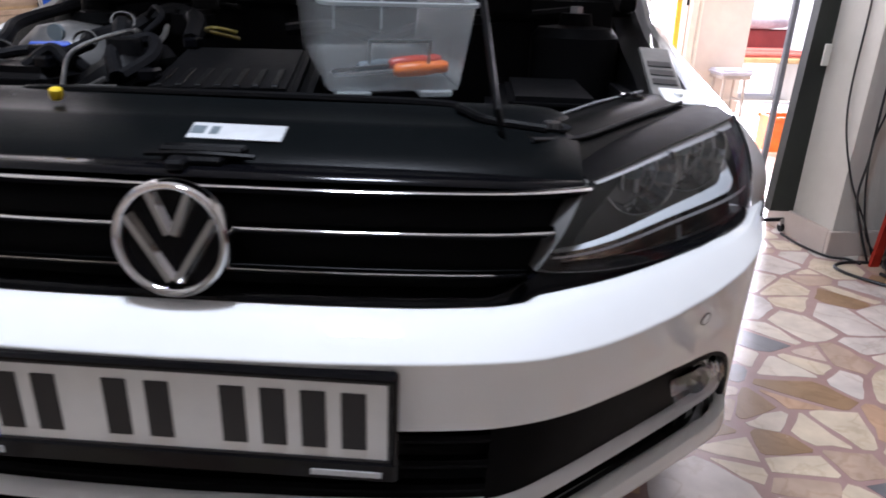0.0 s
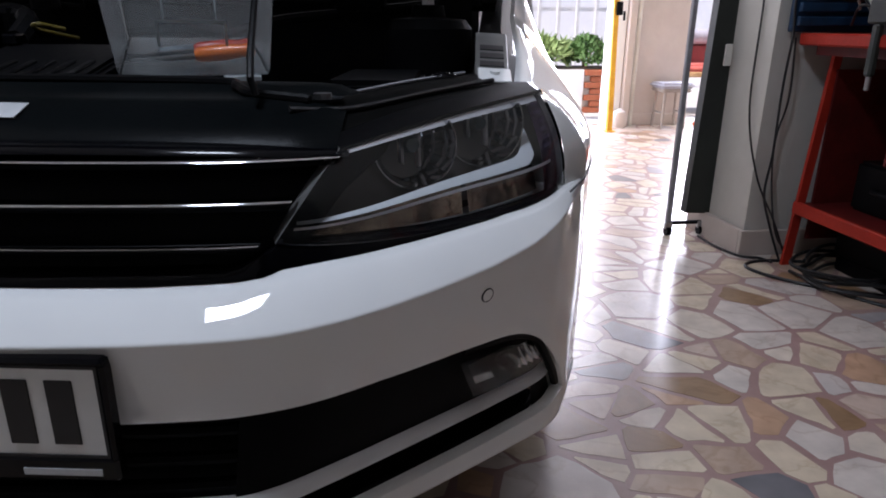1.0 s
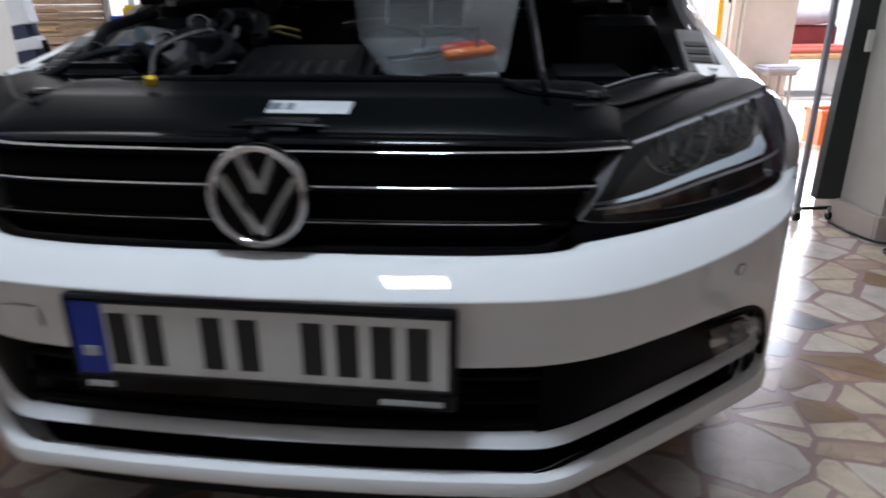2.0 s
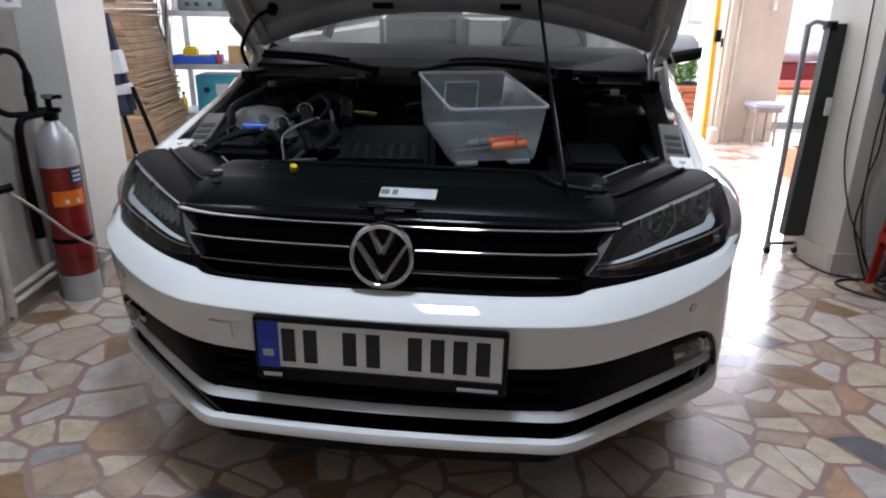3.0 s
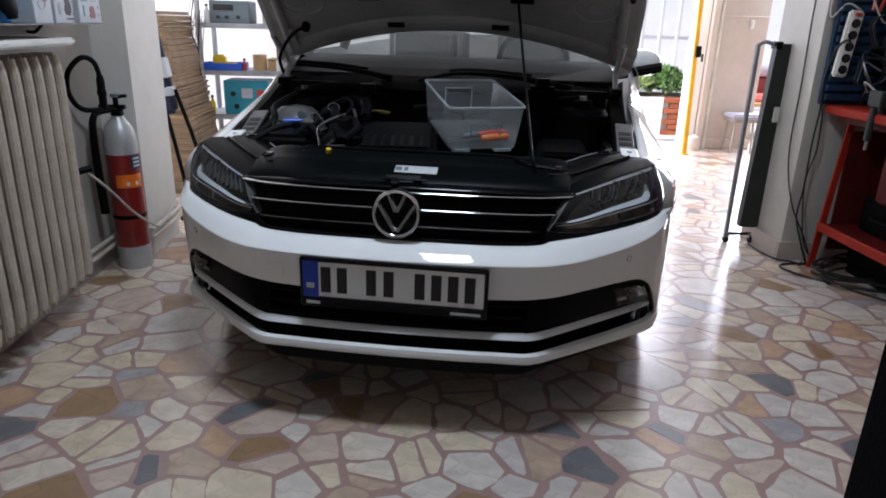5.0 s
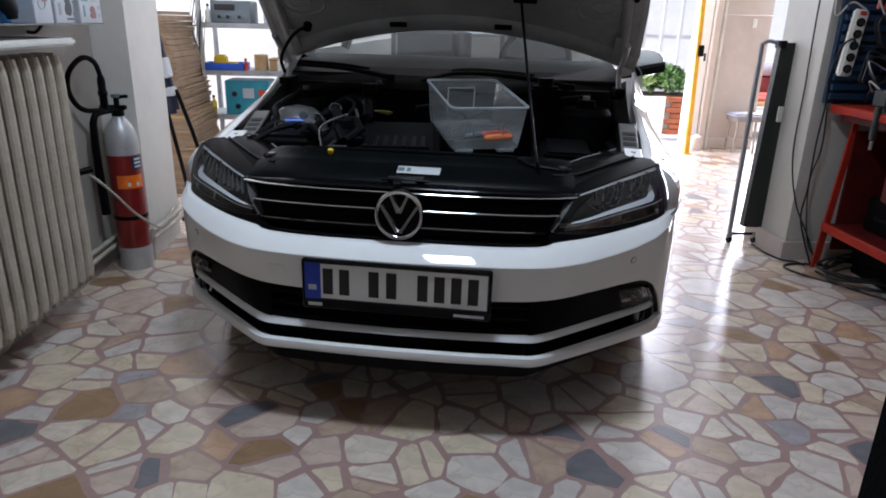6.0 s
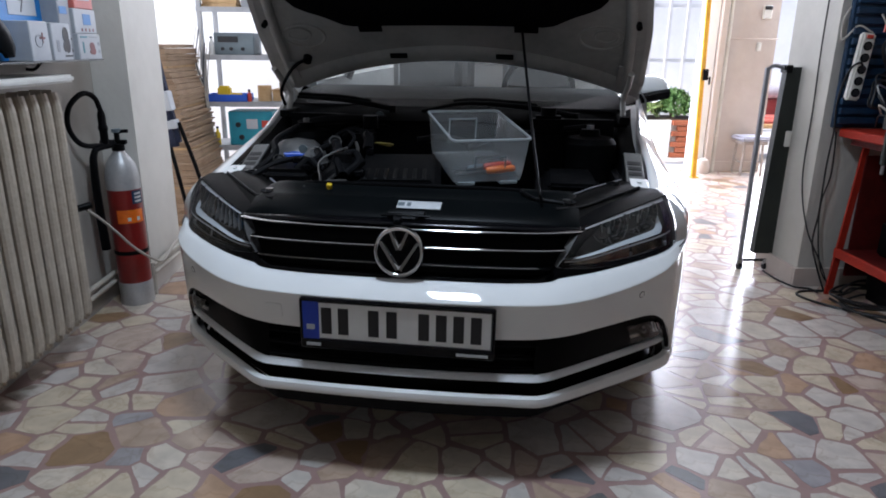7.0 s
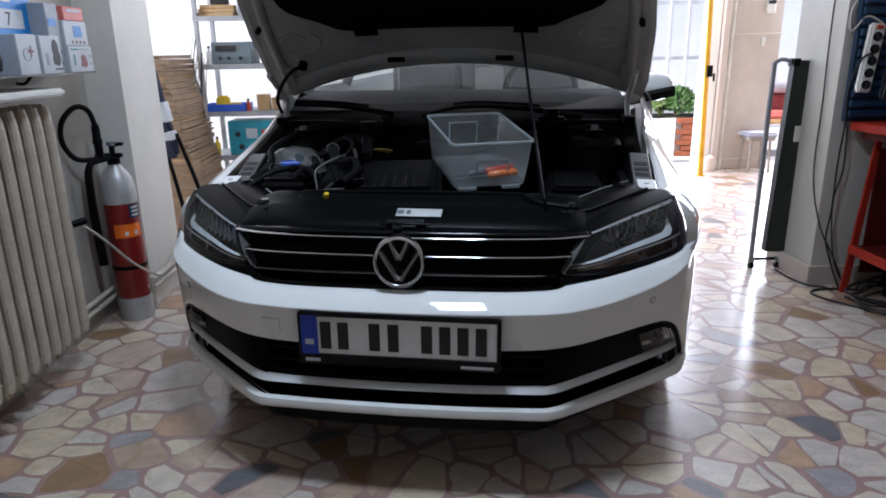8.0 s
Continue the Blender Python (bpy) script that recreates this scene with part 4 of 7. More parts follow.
part("shoulder", lathe([(0.0785, 0.545), (0.078, 0.60), (0.066, 0.655), (0.042, 0.69), (0.026, 0.71), (0.024, 0.72), (0.0, 0.72)], 32), M_CYLALU, ex, "silver shoulder")
part("valve", joined(drum(0.027, 0.715, 0.745, n=16), block(-0.075, 0.04, -0.012, 0.012, 0.742, 0.762, 0.004), drum(0.012, 0.74, 0.80, n=12), tube([(-0.01, 0, 0.79), (0.03, 0, 0.80), (0.05, 0, 0.80)], 0.008, 8, 3)), M_BLACK, ex)
part("wheel", drum(0.02, 0.795, 0.81, n=14), M_GREYBOX, ex)
part("hose", tube([(-0.01, -0.01, 0.75), (-0.048, -0.091, 0.748), (-0.074, -0.143, 0.756), (-0.092, -0.178, 0.786), (-0.103, -0.200, 0.845), (-0.097, -0.188, 0.912), (-0.076, -0.147, 0.957), (-0.056, -0.107, 0.969), (-0.038, -0.071, 0.945), (-0.030, -0.054, 0.890)], 0.011, 10, 7), M_RUBBER, ex)
part("nozzle", lathe([(0.0, 0), (0.014, 0), (0.017, 0.02), (0.017, 0.055), (0.020, 0.06), (0.020, 0.075), (0.017, 0.08), (0.017, 0.12), (0.013, 0.14), (0, 0.14)], 14, pose(-0.030, -0.054, 0.752)), M_BLACK, ex)
part("horn", tube([(0.0, 0.0, 0.742), (-0.046, -0.087, 0.736), (-0.058, -0.110, 0.712), (-0.062, -0.118, 0.660), (-0.063, -0.121, 0.500), (-0.060, -0.115, 0.290)], lambda t: 0.011 + 0.009 * t, 12, 6), M_BLACK, ex)
part("strap", lathe([(0.0795, 0.245), (0.081, 0.247), (0.081, 0.262), (0.0795, 0.264)], 32), M_BLACK, ex)


def band(r, a0, a1, z0, z1, th=0.0012, n=14):
    return sheet([[(r * math.cos(lerp(a0, a1, k / n)), r * math.sin(lerp(a0, a1, k / n)), z) for k in range(n + 1)] for z in (z0, z1)], th)


lab = part("label", band(0.0788, -1.75, -0.10, 0.395, 0.455), M_ORANGE, ex, "orange inspection label")
part("print_bar", band(0.0802, -1.15, -0.95, 0.405, 0.422, 0.0006, 4), M_PALE, lab)
part("print_bar", band(0.0802, -0.60, -0.40, 0.405, 0.422, 0.0006, 4), M_PALE, lab)
lab2 = part("label", band(0.0788, -0.75, 0.05, 0.48, 0.54), M_BLUEPANEL, ex, "dark blue label with pale print")
for k in range(3):
    part("print_bar", band(0.0802, -0.6, -0.1, 0.488 + 0.017 * k, 0.497 + 0.017 * k, 0.0006, 6), M_PALE, lab2)
for c in ex.children:
    if c.name.split(".")[0] in ("cylinder", "foot_ring", "shoulder", "strap", "label"):
        c.scale = (0.92, 0.92, 1.0)
wc = thing("wall_lead", ROOM @ pose(0, 0, 0), "grey-white lead with a black plug hanging by the radiator", "cable")
part("lead", tube([(-1.25, 0.96, 0.535), (-1.235, 1.0, 0.50), (-1.21, 1.08, 0.42), (-1.18, 1.20, 0.30), (-1.166, 1.40, 0.18), (-1.17, 1.52, 0.175), (-1.195, 1.66, 0.18), (-1.2, 1.8, 0.2)], 0.0055, 8, 6), M_WHITECABLE, wc)
part("plug", drum(0.014, 0, 0.05, pose(-1.275, 0.94, 0.545, 0, 80, 40), n=12), M_BLACK, wc)


# ---- side room seen past the pillar ----
stack = thing("board_stack", ROOM @ pose(-1.75, 3.0, 0), "tall leaning stack of brown boards", "board stack")
me_b = [mesh_of(block(-0.40, 0.38, -0.30, 0.30, 0, 0.011, 0.001), M_CARD, "board", 0), mesh_of(block(-0.40, 0.385, -0.30, 0.30, 0, 0.0095, 0.001), M_CARD, "board", 0), mesh_of(block(-0.40, 0.37, -0.30, 0.29, 0, 0.013, 0.001), M_PLANK, "board", 0)]
z = 0.0
k = 0
while z < 1.16:
    b = new("board", me_b[0 if k % 3 else (1 if k % 7 else 2)])
    b.parent = stack
    b.location = (0.06 - 0.17 * z + 0.009 * math.sin(k * 0.37) + random.uniform(-0.009, 0.009), random.uniform(-0.012, 0.012), z)
    b.rotation_euler = (0, 0, random.uniform(-0.02, 0.02))
    z += (0.0115, 0.0135)[k % 3 == 0]
    k += 1
rack = thing("white_shelf_rack", ROOM @ pose(-1.45, 3.3, 0), "white steel shelf rack crowded with tools", "shelf rack")
for x in (0.0, 0.62):
    for y in (0.0, 0.38):
        part("upright", block(x - 0.016, x + 0.016, y - 0.016, y + 0.016, 0, 1.75, 0.003), M_RACK, rack)
for z in (0.12, 0.46, 0.775, 1.10, 1.42):
    part("shelf_board", joined(block(-0.016, 0.636, -0.0, 0.38, z - 0.012, z), block(-0.018, 0.638, -0.02, -0.016, z - 0.035, z)), M_RACK, rack)
RK = ROOM @ pose(-1.45, 3.3, 0)
mt = thing("teal_charger", RK @ pose(0.30, 0.10, 0.46), "teal battery charger with dials", "charger")
part("case", block(-0.16, 0.16, -0.10, 0.14, 0, 0.245, 0.008), M_TEAL, mt)
part("dial", block(-0.03, 0.05, -0.104, -0.10, 0.12, 0.19), M_CARTON, mt)
for dx, dz in ((-0.09, 0.15), (-0.07, 0.06), (0.10, 0.06)):
    part("knob", drum(0.018, 0, 0.015, pose(dx, -0.10, dz, 90, 0, 0), n=14), M_INK, mt)
part("badge", block(0.08, 0.13, -0.104, -0.10, 0.13, 0.18), M_REDPLASTIC, mt)
gi = thing("grey_instrument", RK @ pose(0.22, 0.12, 1.10), "grey bench instrument with a dark display", "instrument")
part("case", block(-0.14, 0.14, -0.11, 0.13, 0, 0.15, 0.006), M_GREYBOX, gi)
part("display", block(-0.11, 0.03, -0.114, -0.11, 0.085, 0.125), M_INK, gi)
for dx in (-0.08, -0.02, 0.06):
    part("knob", drum(0.012, 0, 0.012, pose(dx, -0.11, 0.04, 90, 0, 0), n=12), M_INK, gi)
tr = thing("blue_tray", RK @ pose(0.14, 0.08, 0.775), "blue plastic tray of oddments", "tray")
part("tray", joined(block(-0.15, 0.15, -0.10, -0.09, 0, 0.05), block(-0.15, 0.15, 0.1, 0.11, 0, 0.05), block(-0.15, -0.14, -0.1, 0.1, 0, 0.05), block(0.14, 0.15, -0.1, 0.1, 0, 0.05), block(-0.15, 0.15, -0.1, 0.1, 0, 0.006)), M_BLUEPLASTIC, tr)
solid("yellow_tool", joined(block(-0.05, 0.04, -0.04, 0.04, 0.0, 0.10, 0.015, 2), block(0.03, 0.12, -0.02, 0.02, 0.0, 0.05, 0.01)), M_YELPLASTIC, RK @ pose(0.12, 0.06, 0.782), "yellow hand tool lying in the tray", "tool")
solid("ochre_roll", drum(0.05, 0, 0.11, n=18), M_PLANK, RK @ pose(0.40, 0.08, 0.775), "ochre roll standing on the shelf", "roll")
for k in range(3):
    solid("plank_offcut", block(-0.13 + 0.01 * k, 0.12, -0.05, 0.07, 0, 0.024, 0.002), M_PLANK, RK @ pose(0.14, 0.06, 1.42 + 0.0255 * k, 0, 0, 4 * k - 3), "short pale wooden offcut", "offcut", "offcuts on the rack")
solid("small_black_radio", joined(block(-0.06, 0.06, -0.03, 0.03, 0, 0.06, 0.006), block(-0.05, -0.01, -0.034, -0.03, 0.015, 0.045)), M_INK, RK @ pose(0.16, 0.06, 1.4975), "small black device on the offcuts", "device")
for k, (x, z, w, h, mm) in enumerate(((0.5, 1.10, 0.12, 0.12, M_CARTON), (0.36, 1.42, 0.16, 0.14, M_CARTON), (0.52, 0.775, 0.12, 0.07, M_PLANK), (0.5, 0.46, 0.14, 0.16, M_GREYCARTON), (0.45, 0.12, 0.3, 0.2, M_CARTON))):
    p = thing("storage_box", RK @ pose(x, 0.14, z), ("white storage box on the rack", "white storage box on the rack", "wooden tray on the rack", "grey box on the rack", "white storage box low on the rack")[k], "box")
    part("box", block(-w / 2, w / 2, -0.09, 0.1, 0, h, 0.004), mm, p)
    part("lid", block(-w / 2 - 0.004, w / 2 + 0.004, -0.094, 0.104, h, h + 0.014, 0.003), mm, p)
for x, z, r, h, mat, lb in ((0.55, 0.775, 0.022, 0.10, M_WHITEMETAL, "small white bottle on the rack"), (0.30, 0.775, 0.018, 0.07, M_REDPLASTIC, "small red can on the rack"), (0.06, 1.10, 0.020, 0.11, M_WHITEMETAL, "small white bottle on the rack"), (0.58, 1.10, 0.02, 0.16, M_BLUEPLASTIC, "small blue can on the rack"), (0.05, 0.46, 0.02, 0.12, M_YELPLASTIC, "small yellow bottle on the rack")):
    bt = thing("bottle", RK @ pose(x, 0.02, z), lb, "bottle", "bottles on the rack")
    part("body", lathe([(0, 0), (r, 0), (r, h * 0.7), (r * 0.45, h * 0.85), (r * 0.45, h)], 14), mat, bt)
    part("cap", drum(r * 0.5, h, h + 0.015, n=12), M_INK, bt)
for k in range(7):
    x0 = -0.02 + 0.012 * k
    cable("hanging_wire", "thin wire hanging off the shelf rack", [(x0, -0.03, 1.30 - 0.03 * k), (x0 - 0.03, -0.05, 1.10 - 0.05 * k), (x0 + 0.02 * math.sin(k), -0.05, 0.9 - 0.06 * k), (x0 - 0.02, -0.04, 0.62 - 0.04 * k)], 0.004, (M_WHITECABLE, M_CABLE, M_WHITECABLE)[k % 3], RK)
cr = thing("folded_trolley", ROOM @ pose(-1.20, 2.2, 0.0, 0, -9, 0), "folded black trolley with a white-banded navy bag", "trolley")
part("frame", joined(tube([(-0.05, 0, 0.05), (-0.05, 0, 0.6), (-0.07, 0.02, 1.05)], 0.012, 8, 3), tube([(0.07, 0, 0.05), (0.07, 0, 0.4), (0.03, 0, 0.75)], 0.012, 8, 3)), M_BLACK, cr)
part("bag", block(-0.10, 0.02, -0.04, 0.03, 0.62, 1.12, 0.02, 2), shader("navy_fabric", (0.02, 0.025, 0.05), 0.9, bump=0.3), cr)
part("band", block(-0.104, 0.026, -0.044, 0.034, 0.82, 0.93, 0.006), M_CARTON, cr)
part("band", block(-0.104, 0.026, -0.044, 0.034, 0.72, 0.77, 0.006), M_CARTON, cr)
part("foot", block(-0.09, 0.12, -0.12, 0.03, 0.0, 0.04, 0.008), M_RUBBER, cr)


# ---- the car: nose at y = 0, facing -y ----
car = thing("car", pose(0, 0, 0), "white four-door saloon car with its bonnet propped open", "car")
UP = smooth_line([(0, 0.020, 0), (0.2, 0.023, 0), (0.36, 0.036, 0), (0.45, 0.058, 0), (0.53, 0.098, 0), (0.62, 0.165, 0), (0.70, 0.235, 0), (0.765, 0.308, 0), (0.806, 0.395, 0), (0.834, 0.46, 0), (0.852, 0.52, 0), (0.869, 0.585, 0), (0.881, 0.65, 0), (0.888, 0.71, 0)], 8)
LOW = smooth_line([(0, -0.032, 0), (0.2, -0.026, 0), (0.36, -0.012, 0), (0.415, 0.008, 0), (0.47, 0.052, 0), (0.6, 0.165, 0), (0.72, 0.272, 0), (0.79, 0.343, 0), (0.822, 0.42, 0), (0.84, 0.48, 0), (0.853, 0.525, 0), (0.869, 0.585, 0), (0.881, 0.65, 0), (0.888, 0.71, 0)], 8)
NS = len(UP)
JA = max(j for j in range(NS) if UP[j].x < 0.856)      # the lip ends at the wheel arch
UPX, UPY = [p.x for p in UP], [p.y for p in UP]


def up_y(x):
    return float(np.interp(abs(x), UPX, UPY))


def table(x, xs, zs):
    return float(np.interp(abs(x), xs, zs))


def skin(j, sg, w, off, z):
    """A point of the nose's skin: column j, side, share of the lower plan line, offset outwards, height."""
    a, b = UP[j].lerp(LOW[j], w), UP[min(j + 1, NS - 1)].lerp(LOW[min(j + 1, NS - 1)], w)
    c = UP[max(j - 1, 0)].lerp(LOW[max(j - 1, 0)], w)
    d = (b - c).normalized()
    nrm = Vector((d.y, -d.x, 0))
    if j == 0:
        nrm = Vector((0, -1, 0))
    p = a + nrm * off
    return Vector((sg * p.x, p.y, z))


def nose_rows(levels, j0=0, j1=NS - 1, both=True):
    """Rows across the nose from levels of (height of x, offset of x, share of x)."""
    cols = [(-1, j) for j in range(j1, max(j0, 0), -1)] + [(1, j) for j in range(j0, j1 + 1)] if both else [(1, j) for j in range(j0, j1 + 1)]
    return [[skin(j, sg, wf(UP[j].x), of(UP[j].x), zf(UP[j].x)) for sg, j in cols] for zf, of, wf in levels]


def const(v):
    return lambda x: v


def tab(xs, zs):
    return lambda x: table(x, xs, zs)


# upper bumper skin
B_TOP = tab((0, 0.29, 0.39, 0.43, 0.5, 0.58, 0.66, 0.75, 0.795, 0.84), (0.562, 0.562, 0.565, 0.570, 0.578, 0.583, 0.587, 0.592, 0.597, 0.606))
B_CREASE = tab((0, 0.29, 0.43, 0.5, 0.58, 0.66, 0.73, 0.80, 0.84), (0.520, 0.522, 0.525, 0.531, 0.540, 0.549, 0.562, 0.585, 0.598))
C_OFF = tab((0, 0.6, 0.72, 0.80, 0.85, 0.9), (0.024, 0.024, 0.018, 0.006, 0.0, 0.0))
B_LOW = tab((0, 0.27, 0.37, 0.45, 0.54, 0.635, 0.685, 0.71, 0.73, 0.745, 0.758, 0.77, 0.782, 0.792, 0.80, 0.806, 0.852, 0.860, 0.869, 0.881, 0.888), (0.411, 0.411, 0.413, 0.418, 0.427, 0.429, 0.427, 0.423, 0.416, 0.405, 0.388, 0.364, 0.336, 0.306, 0.262, 0.222, 0.220, 0.30, 0.38, 0.53, 0.592))


def between(f, g, t):
    return lambda x: lerp(f(x), g(x), t)


T_OFF = tab((0, 0.5, 0.7, 0.80, 0.84), (-0.042, -0.042, -0.034, -0.014, -0.004))
S_LOW = tab((0, 0.74, 0.79, 0.805, 0.84), (0.0, 0.0, 0.5, 1.0, 1.0))
S_MID = tab((0, 0.74, 0.79, 0.805, 0.84), (0.0, 0.0, 0.25, 0.5, 0.5))


def shelf_off(t):
    """Offset of the bumper's upper shelf, from its rear edge (0) to the crease (1)."""
    return lambda x: lerp(T_OFF(x), C_OFF(x), t)


levels = [(lambda x: B_TOP(x) - 0.006, lambda x: T_OFF(x) - 0.03, const(0)), (B_TOP, lambda x: T_OFF(x) - 0.004, const(0)), (lambda x: B_TOP(x) - 0.002, T_OFF, const(0)),
          *[(between(B_TOP, B_CREASE, t ** 1.35), shelf_off(t), const(0)) for t in (0.15, 0.3, 0.45, 0.6, 0.75, 0.88, 0.96, 0.99)],
          (lambda x: B_CREASE(x) - 0.0015, lambda x: C_OFF(x) + 0.0004, const(0)), (lambda x: B_CREASE(x) - 0.004, lambda x: C_OFF(x) - 0.0002, const(0)), (between(B_CREASE, B_LOW, 0.2), lambda x: C_OFF(x) * 0.82, const(0)),
          (between(B_CREASE, B_LOW, 0.5), lambda x: C_OFF(x) * 0.5, S_MID), (lambda x: B_LOW(x) + 0.008, const(0.0), S_LOW), (B_LOW, const(-0.003), S_LOW), (lambda x: B_LOW(x) - 0.002, const(-0.03), S_LOW)]
bumper = part("bumper", sheet(nose_rows(levels)), M_PAINT, car, "glossy white front bumper", smooth=0.9)
for sg in (-1, 1):
    c = part("parking_sensor", joined(drum(0.0085, 0, 0.002, n=20)), M_PAINT, bumper, at=Matrix.LocRotScale((sg * 0.6700, up_y(0.663) - 0.0118, 0.508), Euler((radians(98), 0, radians(sg * 41))), None))
    part_ring = lathe([(0.0085, 0.0), (0.0100, 0.0), (0.0100, 0.0022), (0.0085, 0.0022)], 24)
    r = new("ring", mesh_of(part_ring, M_INK, "ring"))
    r.parent = bumper
    r.matrix_basis = c.matrix_basis
part("tow_cover", sheet([[(-0.375 + 0.05 * a, up_y(0.35) - 0.0125 - 0.008 * b + 0.006 * (1 - a), 0.442 + 0.042 * b) for a in (0, 0.5, 1)] for b in (0, 1)], 0.002), M_PAINT, bumper, "square towing eye cover")

for sg in (-1, 1):
    part("seam", tube([skin(j, sg, 0.0, 0.001, lerp(0.598, 0.6075, (UP[j].x - 0.80) / 0.088)) for j in range(max(k for k in range(NS) if UP[k].x < 0.805), NS)], 0.0020, 6, 2), M_INK, bumper)

# lower mouth: black backing, bars, trim strip, slot and lip
part("mouth_backing", sheet(nose_rows([(const(0.60), const(-0.10), const(0)), (const(0.44), const(-0.075), const(0.2)), (const(0.30), const(-0.075), const(0.8)), (const(0.17), const(-0.075), const(1.0))], 0, JA - 8)), M_BLACK, car)
JF = max(j for j in range(NS) if UP[j].x < 0.797)
JK = max(j for j in range(NS) if UP[j].x < 0.43)
M_TOP = tab((0, 0.45, 0.6, 0.72, 0.76, 0.80), (0.428, 0.434, 0.434, 0.426, 0.41, 0.38))
M_BOT = tab((0, 0.43, 0.60, 0.80), (0.305, 0.305, 0.308, 0.308))
part("mouth_panel", sheet(nose_rows([(M_TOP, const(-0.020), const(0)), (between(M_TOP, M_BOT, 0.35), const(-0.022), const(0.25)), (M_BOT, const(-0.03), const(0.8))], JK - 4, JF, False)), M_CAVITY, car)
part("mouth_panel", sheet([[Vector((-p.x, p.y, p.z)) for p in row] for row in nose_rows([(M_TOP, const(-0.020), const(0)), (between(M_TOP, M_BOT, 0.35), const(-0.022), const(0.25)), (M_BOT, const(-0.03), const(0.8))], JK - 4, JF, False)]), M_CAVITY, car)
for k, z in enumerate((0.425, 0.395, 0.362, 0.330)):
    part("mouth_bar", sheet(nose_rows([(const(z), const(-0.034), const(0.2 + 0.15 * k)), (const(z - 0.004), const(-0.028), const(0.2 + 0.15 * k)), (const(z - 0.010), const(-0.030), const(0.2 + 0.15 * k)), (const(z - 0.012), const(-0.060), const(0.2 + 0.15 * k))], 0, JK - 3)), M_CAVITY, car)
TR_T, TR_B = tab((0, 0.29, 0.44, 0.6, 0.69, 0.79), (0.313, 0.313, 0.313, 0.316, 0.318, 0.315)), tab((0, 0.29, 0.44, 0.6, 0.69, 0.79), (0.299, 0.298, 0.294, 0.295, 0.296, 0.297))
part("trim_strip", sheet(nose_rows([(TR_T, const(-0.036), const(0.8)), (TR_T, const(-0.030), const(0.8)), (lambda x: TR_T(x) - 0.004, const(-0.022), const(0.8)), (lambda x: TR_B(x) + 0.003, const(-0.016), const(0.85)), (TR_B, const(-0.020), const(0.85)), (TR_B, const(-0.05), const(0.85))], 0, JF)), M_SATIN, car, "satin silver trim strip", smooth=0.9)
L_T, L_B = tab((0, 0.29, 0.44, 0.54, 0.65, 0.73, 0.785, 0.80, 0.84), (0.273, 0.272, 0.267, 0.264, 0.262, 0.263, 0.266, 0.258, 0.262)), tab((0, 0.29, 0.42, 0.52, 0.6, 0.7, 0.80, 0.84), (0.238, 0.237, 0.231, 0.228, 0.223, 0.218, 0.214, 0.216))
part("lip", sheet(nose_rows([(lambda x: L_T(x) - 0.010, const(-0.022), const(1)), (lambda x: L_T(x) - 0.008, const(-0.012), const(1)), (lambda x: L_T(x) - 0.011, const(-0.002), const(1)), (between(L_T, L_B, 0.7), const(0.002), const(1)), (lambda x: L_B(x) + 0.004, const(0.001), const(1)), (L_B, const(-0.002), const(1)), (lambda x: L_B(x) - 0.002, const(-0.06), const(1))], 0, JA)), M_PAINT, car, "white lower lip", smooth=0.9)
part("air_dam", sheet(nose_rows([(const(0.24), const(-0.045), const(1)), (const(0.17), const(-0.06), const(1)), (const(0.165), const(-0.12), const(1))], 0, JA - 4)), M_RUBBER, car)
JS = [j for j in range(NS) if 0.745 < UP[j].x < 0.812]
for sg in (-1, 1):
    part("slot_end", sheet([[Vector((sg * p.x, p.y, p.z)) for p in row] for row in nose_rows([(const(0.345), const(-0.034), const(0.6)), (const(0.29), const(-0.030), const(0.9)), (const(0.235), const(-0.026), const(1))], JS[0], JS[-1], False)]), M_CAVITY, car)
part("underbody", block(-0.72, 0.72, 0.35, 4.3, 0.17, 0.24, 0.02), M_RUBBER, car)
